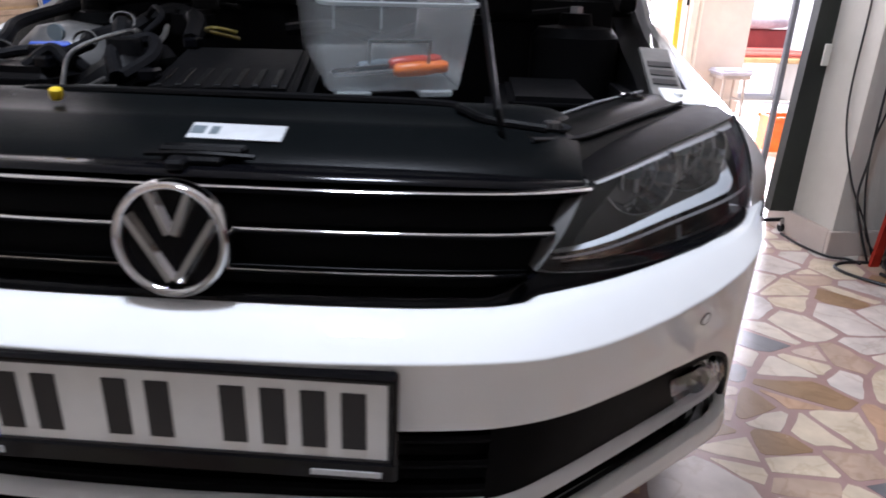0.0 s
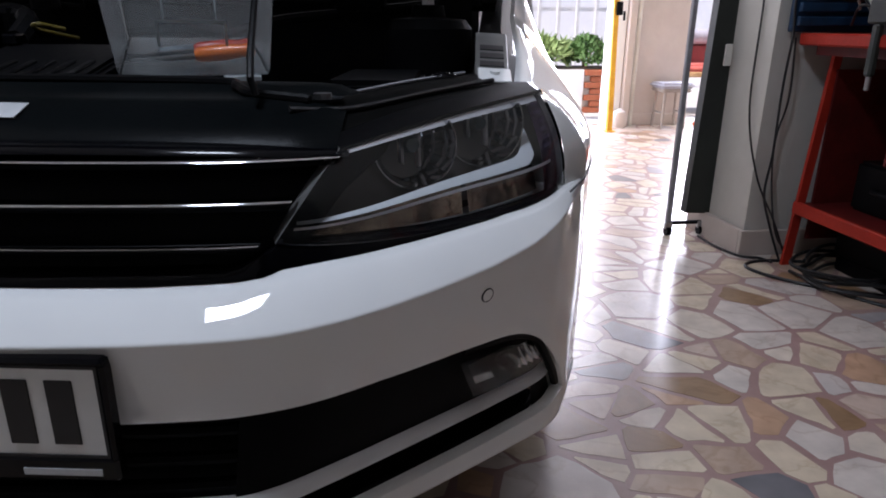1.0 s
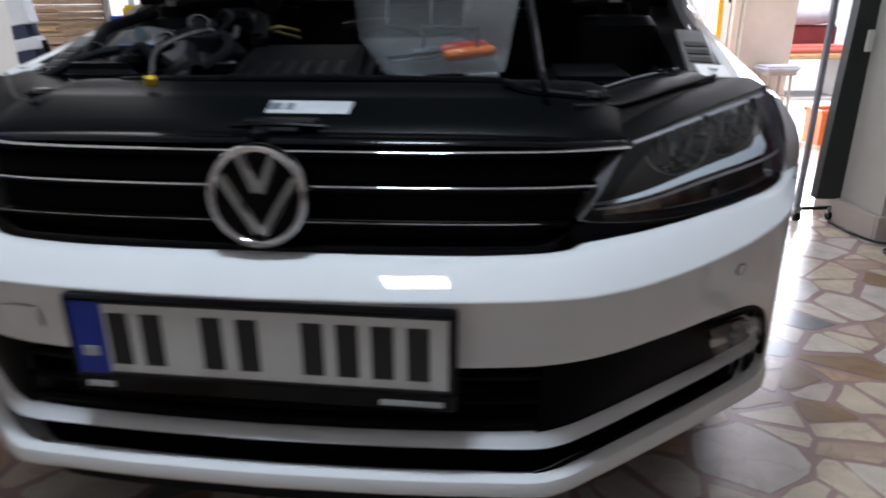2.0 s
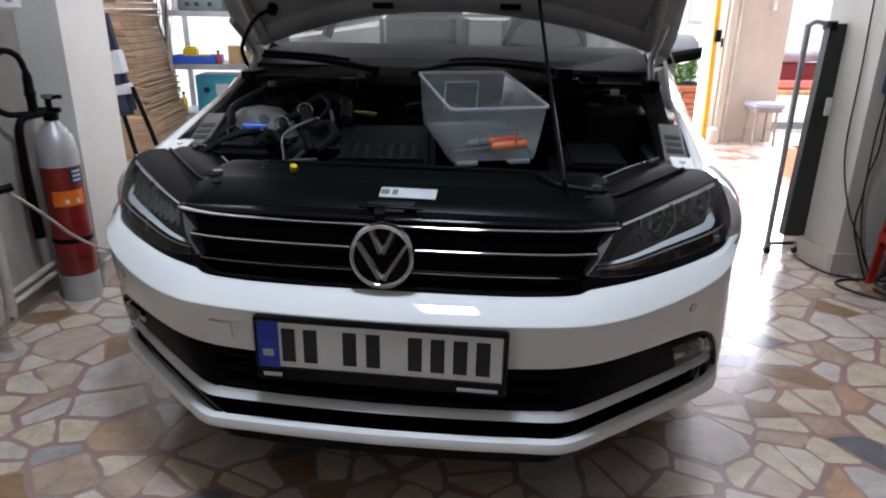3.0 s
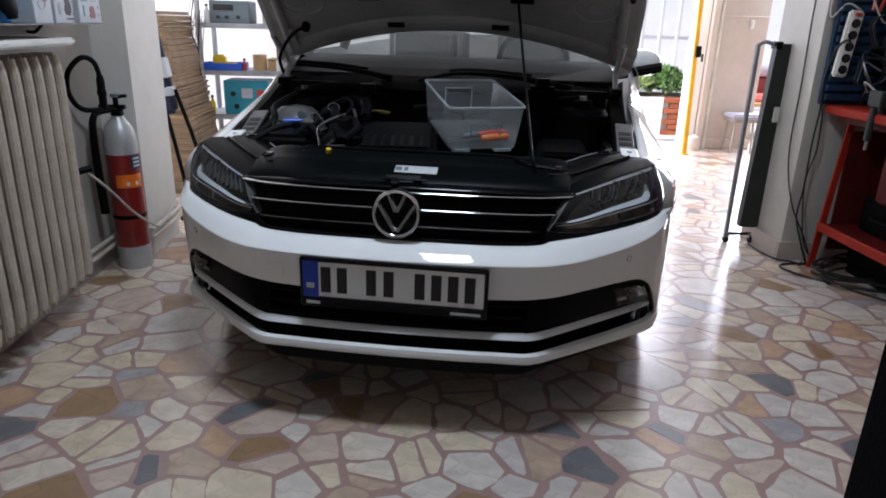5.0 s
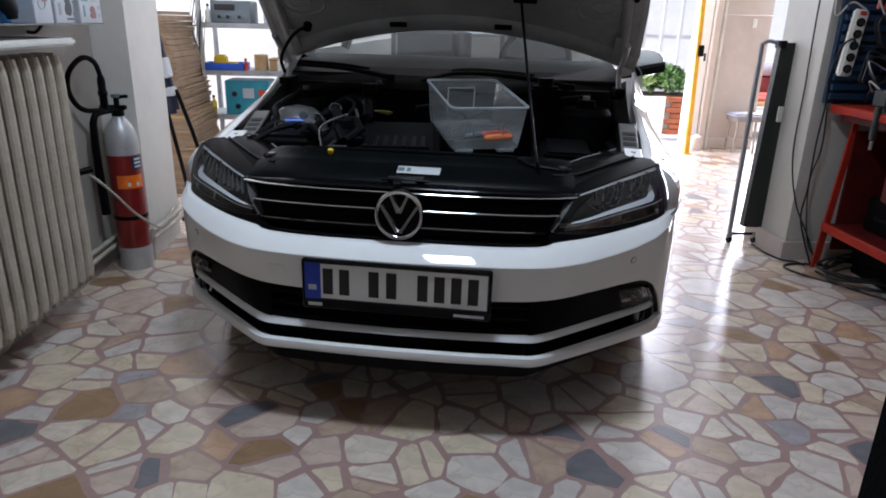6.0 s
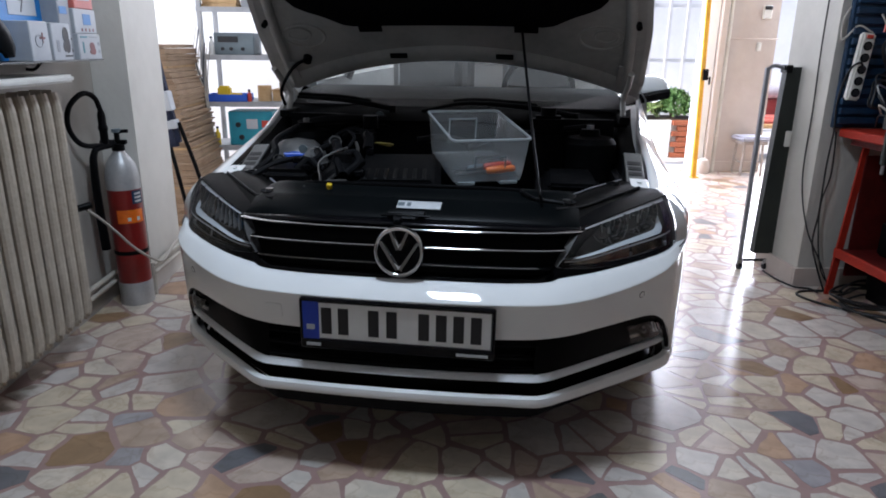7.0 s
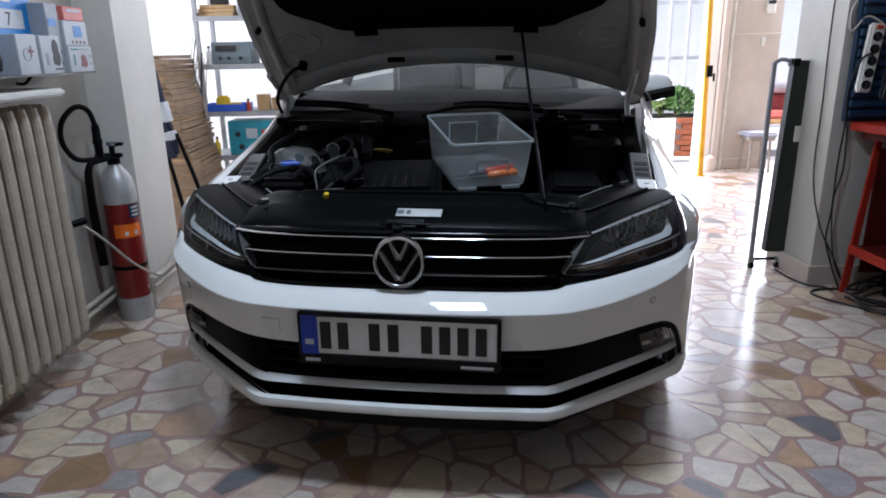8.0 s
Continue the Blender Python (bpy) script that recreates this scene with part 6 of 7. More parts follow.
    part("mirror_base", sheet([[(sg * lerp(0.765, 0.945 if sg > 0 else 0.86, t), 1.555 + dy + (0.0 if sg > 0 else 0.12), lerp(0.925, 0.962, t) + dz) for t in (0, 0.25, 0.5, 0.75, 1)] for dy, dz in ((0.0, 0.035), (-0.012, 0.024), (-0.004, 0.0), (0.06, -0.004), (0.11, 0.01))], 0.006), M_GLOSSBLACK, mi, smooth=1.0)
    part("mirror_arm", tube([(sg * 0.74, 1.63, 0.955), (sg * 0.78, 1.63, 0.94), (sg * 0.82, 1.62, 0.945)], 0.02, 8, 4), M_GLOSSBLACK, mi)
    part("mirror_glass", block(sg * 0.865 - 0.075, sg * 0.865 + 0.075, 1.684, 1.688, 0.945, 1.035, 0.002), M_CHROME, mi)

# windscreen, roof, rear
ws = []
for t in np.linspace(0, 1, 8):
    ws.append([(x * lerp(0.70, 0.60, t), lerp(1.16, 1.98, t) + 0.14 * x * x * (1 - 0.5 * t), lerp(0.925, 1.40, t) + 0.03 * math.sin(math.pi * t) - 0.012 * x * x) for x in np.linspace(-1, 1, 17)])
part("windscreen", sheet(ws), M_SCREEN, car, "clear windscreen", smooth=1.2).visible_shadow = False
part("roof", sheet([[(x * 0.60, y, table(y, (1.97, 2.3, 2.9, 3.4), (1.405, 1.445, 1.45, 1.39)) - 0.03 * x * x) for x in np.linspace(-1, 1, 13)] for y in (1.97, 2.1, 2.3, 2.6, 2.9, 3.2, 3.4)], 0.012), M_PAINT, car, "white roof")
part("headliner", sheet([[(x * 0.56, y, 1.375) for x in (-1, 0, 1)] for y in (2.05, 2.6, 3.3)], 0.01), M_SEATCLOTH, car)
part("rear_screen", sheet([[(x * lerp(0.58, 0.62, t), lerp(3.42, 4.02, t), lerp(1.37, 1.06, t)) for x in np.linspace(-1, 1, 9)] for t in (0, 0.5, 1)]), M_TINTED, car).visible_shadow = False
part("boot_lid", sheet([[(x * 0.68, y, z) for x in np.linspace(-1, 1, 9)] for y, z in ((4.0, 1.06), (4.3, 1.06), (4.5, 1.03), (4.54, 0.95), (4.56, 0.6), (4.52, 0.3))], 0.01), M_PAINT, car)
part("cabin_floor", block(-0.72, 0.72, 1.3, 3.6, 0.25, 0.30), M_DASH, car)
part("dashboard", sheet([[(x * 0.70, y, z) for x in np.linspace(-1, 1, 11)] for y, z in ((1.22, 0.93), (1.35, 0.975), (1.6, 0.99), (1.82, 0.955), (1.88, 0.85), (1.9, 0.6))], 0.01), M_DASH, car, "dark grey dashboard", smooth=1.0)
part("steering_wheel", joined(tube([(0.36 + 0.18 * math.cos(a), 2.02 + 0.07 * math.sin(a), 0.96 + 0.165 * math.sin(a)) for a in np.linspace(0, 2 * math.pi, 25)], 0.016, 8, 2), tube([(0.20, 2.01, 0.95), (0.36, 2.0, 0.94), (0.52, 2.01, 0.95)], 0.03, 8, 3)), M_BLACK, car)
for sx in (-0.36, 0.36):
    for y0, yb in ((2.45, 0), (3.3, 1)):
        st_ = part("seat", joined(block(sx - 0.24, sx + 0.24, y0 - 0.05, y0 + 0.45, 0.45, 0.6, 0.05, 3), block(sx - 0.23, sx + 0.23, y0 + 0.34, y0 + 0.46, 0.55, 1.12, 0.05, 3)), M_SEATCLOTH, car, "grey cloth seat")
        part("headrest", block(sx - 0.13, sx + 0.13, y0 + 0.36, y0 + 0.45, 1.13, 1.31, 0.04, 3), M_SEATCLOTH, st_)
part("rear_view_mirror", block(-0.11, 0.11, 1.93, 1.96, 1.25, 1.31, 0.015, 2), M_BLACK, car)
part("cowl", sheet([[(x * 0.72, y + 0.14 * x * x, z - 0.012 * x * x) for x in np.linspace(-1, 1, 15)] for y, z in ((1.02, 0.885), (1.06, 0.908), (1.12, 0.918), (1.175, 0.932), (1.225, 0.958))], 0.01), M_COWL, car, "black plastic cowl")
for arm, blade in (([(-0.650, 1.14, 0.962), (-0.46, 1.10, 0.957), (-0.33, 1.10, 0.942), (-0.235, 1.10, 0.926)], (0.0, 0.72)), ([(-0.11, 1.10, 0.918), (0.065, 1.10, 0.953), (0.30, 1.10, 0.943), (0.51, 1.13, 0.908)], (0.25, 0.8))):
    line = smooth_line(arm, 8)
    wpr = part("wiper", tube(line[:: 2], lambda t: 0.007 + 0.006 * t, 8, 2), M_RUBBER, car, "black wiper arm")
    a0, a1 = int(blade[0] * (len(line) - 1)), int(blade[1] * (len(line) - 1))
    part("blade", tube([p + Vector((0, 0.022, 0.010)) for p in line[a0:a1:2]], 0.009, 6, 2), M_RUBBER, wpr)
    part("pivot", drum(0.014, -0.02, 0.012, pose(*line[-1]), n=12), M_RUBBER, wpr)

# bonnet, propped open
HA = radians(35)


def hood_pt(x, s, off=0.0):
    """x across, s metres from the hinge line towards the nose, off below the skin."""
    n = Vector((0, -math.sin(HA), -math.cos(HA)))
    crown = 0.035 * (1 - (x / 0.8) ** 2) + 0.05 * math.sin(min(1, s / 1.1) * math.pi) * 0.6
    return Vector((x, 1.350 - s * math.cos(HA), 0.985 + s * math.sin(HA))) + n * (off - crown)


def hood_half(s):
    return table(s, (0, 0.1, 0.4, 0.8, 1.0, 1.12), (0.775, 0.785, 0.765, 0.70, 0.60, 0.45))


def hood_back(q):
    return 0.20 * (1 - q * q)


def hood_rows(off, q0, s0, s1, ns=14, nq=24):
    rows = []
    for i in range(ns + 1):
        row = []
        for k in range(nq + 1):
            q = lerp(-q0, q0, k / nq)
            s = lerp(hood_back(q) + s0, s1 - 0.10 * q * q, i / ns)
            row.append(hood_pt(q * hood_half(s), s, off))
        rows.append(row)
    return rows


hood = part("bonnet", sheet(hood_rows(0.0, 1.0, 0.0, 1.15)), M_PAINT, car, "raised white bonnet with a black felt liner", smooth=1.0)
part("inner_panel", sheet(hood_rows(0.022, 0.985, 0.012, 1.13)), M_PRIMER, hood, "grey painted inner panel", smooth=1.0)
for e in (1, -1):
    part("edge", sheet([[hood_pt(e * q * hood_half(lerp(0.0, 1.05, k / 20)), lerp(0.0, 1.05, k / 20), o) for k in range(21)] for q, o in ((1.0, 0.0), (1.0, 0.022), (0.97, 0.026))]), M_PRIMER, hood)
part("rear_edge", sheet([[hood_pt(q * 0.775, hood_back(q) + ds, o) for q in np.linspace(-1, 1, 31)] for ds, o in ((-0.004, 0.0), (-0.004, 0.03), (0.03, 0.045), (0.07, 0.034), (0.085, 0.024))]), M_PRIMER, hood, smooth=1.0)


def liner_s(q):
    """Rear outline of the felt liner: a flat middle with raised shoulders."""
    a = abs(q)
    return table(a, (0, 0.60, 0.67, 0.78, 0.88, 0.95, 0.985, 1.0), (0.43, 0.43, 0.44, 0.49, 0.525, 0.56, 0.62, 0.72))


part("liner", sheet([[hood_pt(q * 0.60, lerp(liner_s(q), 1.02, i / 8), o) for q in np.linspace(-1, 1, 61)] for i, o in [(0, 0.024), (0, 0.044), *[(i, 0.046) for i in range(1, 9)], (8, 0.024)]]), M_FELT, hood, "black felt liner")
for q0 in (-0.30, 0.30):
    part("liner_tab", sheet([[hood_pt(q0 + dx, 0.40 + ds, 0.047) for dx in (-0.045, 0.045)] for ds in (0, 0.05)], 0.006), M_FELT, hood)
    part("clip", sheet([[hood_pt(q0 * 0.72 + dx, 0.235 + ds, 0.047) for dx in (-0.035, 0.035)] for ds in (0, 0.02)], 0.01), M_RUBBER, hood)
for sg in (-1, 1):
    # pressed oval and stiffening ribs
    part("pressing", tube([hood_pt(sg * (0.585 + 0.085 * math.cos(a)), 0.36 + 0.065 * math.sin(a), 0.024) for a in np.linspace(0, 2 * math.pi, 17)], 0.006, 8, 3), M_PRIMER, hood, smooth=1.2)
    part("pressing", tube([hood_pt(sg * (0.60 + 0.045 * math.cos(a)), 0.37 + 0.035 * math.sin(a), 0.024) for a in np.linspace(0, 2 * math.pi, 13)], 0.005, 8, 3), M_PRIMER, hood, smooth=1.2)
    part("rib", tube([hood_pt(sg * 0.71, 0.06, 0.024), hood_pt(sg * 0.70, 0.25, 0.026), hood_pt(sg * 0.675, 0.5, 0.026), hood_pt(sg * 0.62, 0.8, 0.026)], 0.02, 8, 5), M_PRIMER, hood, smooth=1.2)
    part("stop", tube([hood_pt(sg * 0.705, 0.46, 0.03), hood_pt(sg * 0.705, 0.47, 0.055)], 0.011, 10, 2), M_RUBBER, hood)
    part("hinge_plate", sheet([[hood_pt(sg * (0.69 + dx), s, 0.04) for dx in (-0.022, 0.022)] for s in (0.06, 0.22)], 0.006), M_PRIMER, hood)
part("prop_rod", tube([(0.378, 0.235, 0.752), (0.366, 0.265, 0.80), (0.325, 0.55, 1.02), (0.288, 0.83, 1.235)], 0.0048, 8, 3), M_BLACK, car, "thin black prop rod")
part("gas_hose", tube([(-0.70, 1.12, 0.93), (-0.69, 1.06, 0.99), (-0.64, 1.02, 1.06), (-0.60, 1.02, 1.10), (-0.57, 1.05, 1.115)], 0.007, 8, 5), M_RUBBER, car, "black washer hose to the bonnet")
part("grommet", drum(0.018, -0.01, 0.015, pose(-0.57, 1.05, 1.115, -40, 0, 0), n=14), M_RUBBER, car)

# lock carrier cover
cover = part("carrier_cover", sheet([[(x, y + 0.10 * max(0, abs(x) - 0.2) ** 1.6, z - 0.02 * max(0, abs(x) - 0.36) - 0.35 * max(0, abs(x) - 0.45)) for x in np.linspace(-0.485, 0.485, 35)] for y, z in ((0.160, 0.700), (0.168, 0.709), (0.19, 0.720), (0.245, 0.742), (0.26, 0.745), (0.33, 0.747), (0.345, 0.754), (0.385, 0.756), (0.395, 0.748), (0.40, 0.70))], 0.004), M_COVER, car, "black plastic carrier cover", smooth=0.7)
part("edge_roll", tube([(-0.36, 0.40, 0.745), (-0.33, 0.375, 0.755), (0.0, 0.362, 0.759), (0.28, 0.362, 0.757), (0.325, 0.33, 0.754), (0.36, 0.28, 0.750), (0.44, 0.26, 0.744)], 0.007, 8, 6), M_BLACK, cover)
sticker = part("sticker", block(-0.064, 0.064, -0.018, 0.018, 0, 0.0012), M_PALE, cover, "pale blue-white information sticker", at=pose(0.029, 0.216, 0.7325, 22, 0, -2))
for x0, x1 in ((-0.062, -0.043), (-0.036, -0.024)):
    part("print_bar", block(x0, x1, -0.008, 0.010, 0.0013, 0.0018), M_GREYBOX, cover, at=sticker.matrix_basis)
part("latch", joined(block(-0.055, 0.055, 0.160, 0.185, 0.712, 0.724, 0.004), block(-0.035, 0.035, 0.138, 0.165, 0.704, 0.716, 0.004), tube([(-0.07, 0.158, 0.714), (0.0, 0.15, 0.718), (0.07, 0.158, 0.714)], 0.004, 6, 3)), M_BLACK, cover, "black bonnet latch")
part("latch_hook", block(-0.03, -0.005, 0.118, 0.15, 0.702, 0.716, 0.004), M_RUBBER, cover)
part("dipstick", lathe([(0, 0), (0.010, 0.002), (0.013, 0.012), (0.011, 0.022), (0, 0.026)], 14, pose(-0.264, 0.300, 0.752, 15, 10, 0) @ Matrix.Scale(0.75, 4)), M_YELPLASTIC, car, "yellow dipstick grip")
for sg in (-1, 1):
    edges = [[(sg * 0.43, 0.20, 0.716), (sg * 0.50, 0.24, 0.710), (sg * 0.60, 0.345, 0.724), (sg * 0.70, 0.47, 0.735)], [(sg * 0.41, 0.26, 0.743), (sg * 0.48, 0.32, 0.741), (sg * 0.57, 0.42, 0.750), (sg * 0.67, 0.54, 0.756)], [(sg * 0.39, 0.33, 0.738), (sg * 0.45, 0.38, 0.734), (sg * 0.54, 0.49, 0.744), (sg * 0.64, 0.60, 0.752)]]
    fine = [smooth_line(e, 6) for e in edges]
    cornerp = part("corner_panel", sheet([*zip(*[smooth_line(c, 5) for c in zip(*fine)])], 0.005), M_CORNER, car, "dark corner panel over the lamp", smooth=1.2)
    # thin grey tube drawn for the glints along the panel's rear edge
    part("edge_glint", tube([p + Vector((0, 0, 0.004)) for p in fine[2][::3]], 0.0028, 6, 3), M_GREYPOST, cornerp)
    part("seam", tube([a.lerp(b, 0.5) + Vector((0, 0, 0.006)) for a, b in zip(fine[0][::3], fine[1][::3])], 0.0040, 6, 3), M_INK, cornerp)
    part("bolt", lathe([(0.0, 0.006), (0.010, 0.006), (0.012, 0.002), (0.020, 0.003), (0.022, 0.0)], 16, pose(sg * 0.605, 0.52, 0.757)), M_GLOSSBLACK, cornerp)
    part("bolt", drum(0.012, 0, 0.012, pose(sg * 0.45, 0.29, 0.738), n=10), M_STEEL, cornerp)
    part("bolt_well", lathe([(0.013, 0.0), (0.026, 0.002), (0.028, 0.006)], 16, pose(sg * 0.45, 0.29, 0.738)), M_INK, cornerp)

# engine bay
part("bay_tray", block(-0.66, 0.66, 0.35, 1.15, 0.40, 0.44), M_RUBBER, car)
part("bay_side", block(-0.68, -0.64, 0.5, 1.15, 0.44, 0.73), M_RUBBER, car)
part("bay_side", block(0.64, 0.68, 0.5, 1.15, 0.44, 0.73), M_RUBBER, car)
part("bulkhead", block(-0.66, 0.66, 1.08, 1.12, 0.44, 0.90), M_RUBBER, car)
part("radiator_fan", block(-0.40, 0.40, 0.33, 0.40, 0.35, 0.70, 0.02), M_BLACK, car)
ecov = part("engine_cover", joined(block(-0.15, 0.15, -0.18, 0.20, -0.09, 0.0, 0.022, 3), block(-0.12, 0.12, -0.15, 0.15, -0.004, 0.010, 0.006, 2)), M_ENGINE, car, "black ribbed engine cover", at=pose(-0.115, 0.62, 0.762, 8, 0, 8))
for k in range(7):
    part("rib", block(-0.105 + 0.032 * k, -0.092 + 0.032 * k, -0.14, -0.03, 0.010, 0.014, 0.002), M_BLACK, ecov)
for k in range(4):
    part("groove_bar", block(-0.12, 0.12, -0.188, -0.178, -0.072 + 0.014 * k, -0.066 + 0.014 * k), M_BLACK, ecov)
tank = part("coolant_tank", joined(lathe([(0.0, -0.095), (0.055, -0.085), (0.095, -0.05), (0.108, -0.004), (0.108, 0.004), (0.098, 0.045), (0.062, 0.082), (0.0, 0.095)], 28, pose(-0.548, 0.83, 0.742) @ Matrix.Diagonal((1.05, 1.0, 0.95, 1))),
                                   lathe([(0.112, -0.004), (0.114, 0.0), (0.112, 0.004)], 28, pose(-0.548, 0.83, 0.742) @ Matrix.Diagonal((1.05, 1.0, 0.95, 1))), drum(0.032, -0.06, 0.0, pose(-0.525, 0.715, 0.762, 18, 0, 0), n=18)), shader("milky_tank_plastic", (0.13, 0.127, 0.123), 0.35, second=(0.075, 0.073, 0.071)), car, "milky grey coolant tank with a blue cap")
part("cap", joined(drum(0.034, 0.0, 0.018, n=20), block(-0.038, 0.038, -0.009, 0.009, 0.016, 0.025, 0.004)), M_BLUEPLASTIC, tank, "blue screw cap", at=pose(-0.517, 0.70, 0.772, 10, 0, 20))
part("fuse_box", block(-0.55, -0.38, 0.46, 0.62, 0.62, 0.775, 0.02, 3), M_BLACK, car)
part("air_box", joined(block(0.36, 0.60, 0.50, 0.95, 0.50, 0.72, 0.03, 3), block(0.40, 0.56, 0.55, 0.85, 0.72, 0.745, 0.01, 2)), M_ENGINE, car, "black battery housing")
for sg in (-1, 1):
    tw = part("strut_tower", lathe([(0.10, -0.15), (0.10, -0.02), (0.085, 0.0), (0.04, 0.005), (0.035, 0.03), (0.0, 0.032)], 20, pose(sg * 0.56, 0.98, 0.845)), M_ENGINE, car)
    part("strut_nut", drum(0.015, 0.03, 0.045, pose(sg * 0.56, 0.98, 0.845), n=6), M_STEEL, tw)
M_DULLALU = shader("dull_aluminium", (0.09, 0.085, 0.08), 0.5, metal=0.5, second=(0.035, 0.033, 0.03), bump=0.3)
M_DIPYELLOW = shader("dull_yellow_plastic", (0.16, 0.12, 0.015), 0.5)
HOSES = (("wiring", [(-0.42, 0.50, 0.775), (-0.39, 0.60, 0.80), (-0.42, 0.68, 0.81), (-0.37, 0.74, 0.83)], 0.012, M_RUBBER), ("wiring", [(-0.33, 0.42, 0.75), (-0.36, 0.52, 0.80), (-0.30, 0.62, 0.83), (-0.33, 0.70, 0.80)], 0.004, M_STEEL), ("bracket", [(-0.44, 0.50, 0.77), (-0.40, 0.52, 0.80), (-0.36, 0.50, 0.78)], 0.012, M_RUBBER),
         ("brake_line", [(-0.55, 1.03, 0.87), (-0.40, 1.05, 0.88), (-0.20, 1.06, 0.885), (0.0, 1.06, 0.87), (0.2, 1.06, 0.88)], 0.005, M_RUBBER), ("insulation_roll", [(-0.60, 1.0, 0.86), (-0.48, 0.98, 0.885), (-0.38, 1.0, 0.89), (-0.25, 1.04, 0.885)], 0.02, M_RUBBER), ("hose", [(-0.28, 0.50, 0.76), (-0.31, 0.56, 0.80), (-0.27, 0.62, 0.815), (-0.24, 0.56, 0.79), (-0.27, 0.50, 0.76)], 0.013, M_RUBBER), ("hose", [(-0.40, 0.88, 0.84), (-0.34, 0.80, 0.865), (-0.30, 0.74, 0.85), (-0.31, 0.68, 0.82)], 0.006, M_RUBBER), ("hose", [(-0.39, 0.78, 0.70), (-0.36, 0.70, 0.83), (-0.33, 0.62, 0.80), (-0.34, 0.55, 0.74)], 0.018, M_RUBBER), ("hose", [(-0.44, 0.84, 0.80), (-0.36, 0.90, 0.85), (-0.28, 0.86, 0.84), (-0.26, 0.78, 0.80)], 0.02, M_RUBBER),
         ("metal_pipe", [(-0.32, 0.46, 0.74), (-0.30, 0.58, 0.77), (-0.27, 0.66, 0.81), (-0.30, 0.76, 0.83)], 0.006, M_DULLALU), ("bright_pipe", [(-0.36, 0.96, 0.86), (-0.30, 0.99, 0.87), (-0.22, 0.97, 0.865)], 0.007, M_RUBBER),
         ("wiring", [(-0.62, 0.55, 0.74), (-0.56, 0.62, 0.80), (-0.60, 0.74, 0.83), (-0.58, 0.92, 0.86)], 0.013, M_RUBBER), ("wiring", [(-0.36, 0.34, 0.745), (-0.31, 0.40, 0.752), (-0.25, 0.44, 0.75)], 0.006, M_DULLALU),
         ("wiring", [(-0.60, 0.48, 0.74), (-0.52, 0.55, 0.785), (-0.44, 0.60, 0.79), (-0.36, 0.56, 0.76)], 0.010, M_RUBBER), ("fuel_line", [(-0.20, 0.90, 0.80), (-0.24, 0.82, 0.82), (-0.20, 0.76, 0.83), (-0.17, 0.80, 0.82)], 0.004, M_DIPYELLOW),
         ("intake_pipe", [(-0.38, 0.52, 0.70), (-0.30, 0.56, 0.76), (-0.27, 0.66, 0.77)], 0.036, M_BLACK), ("heater_pipe", [(-0.10, 0.93, 0.82), (0.0, 0.95, 0.83), (0.12, 0.93, 0.81)], 0.016, M_RUBBER),
         ("wiring", [(0.10, 0.90, 0.80), (0.22, 0.98, 0.84), (0.40, 1.02, 0.86), (0.58, 1.05, 0.88)], 0.012, M_RUBBER), ("cable_sheath", [(0.36, 0.36, 0.70), (0.30, 0.42, 0.72), (0.28, 0.55, 0.68)], 0.012, M_RUBBER))
for nm, pts, r, mm in HOSES:
    part(nm, tube(pts, r, 8, 6), mm, car)
for x, y, z, rx, ry in ((-0.36, 0.70, 0.84, 40, 30), (-0.34, 0.56, 0.745, 80, 0), (-0.28, 0.86, 0.84, 20, 60), (-0.42, 0.66, 0.805, 50, 20), (-0.30, 0.60, 0.81, 70, 40), (-0.52, 0.56, 0.79, 30, 50)):
    part("hose_clamp", lathe([(0.020, -0.004), (0.0222, -0.004), (0.0222, 0.004), (0.020, 0.004)], 16, pose(x, y, z, rx, ry, 0)), M_DULLALU, car)
for x, y, z in ((-0.46, 0.58, 0.79), (-0.40, 0.50, 0.78), (-0.22, 0.50, 0.765), (-0.24, 0.74, 0.80), (-0.56, 0.58, 0.76)):
    part("connector", block(x - 0.014, x + 0.014, y - 0.02, y + 0.02, z - 0.01, z + 0.012, 0.004), M_GLOSSBLACK, car)
part("valve_block", joined(block(-0.34, -0.26, 0.86, 0.94, 0.80, 0.86, 0.01, 2), drum(0.03, 0, 0.05, pose(-0.29, 0.95, 0.86), n=16)), M_BLACK, car)
part("oil_cap", lathe([(0, 0.03), (0.03, 0.028), (0.034, 0.0)], 18, pose(-0.30, 0.58, 0.79)), M_BLACK, car)
part("brake_reservoir", joined(block(0.34, 0.46, 0.98, 1.06, 0.86, 0.92, 0.012, 2), drum(0.03, 0, 0.03, pose(0.40, 1.02, 0.92), n=16)), M_ENGINE, car)
for x, y, z in ((-0.28, 1.07, 0.90), (0.02, 1.07, 0.88), (-0.46, 0.64, 0.82)):
    part("clip", drum(0.016, 0, 0.008, pose(x, y, z, 90, 0, 0), n=12), M_GREYBOX, car)

# clear plastic box on the carrier, with screwdrivers in it
BX = pose(0.148, 0.645, 0.779, 9, 0, 21.4)


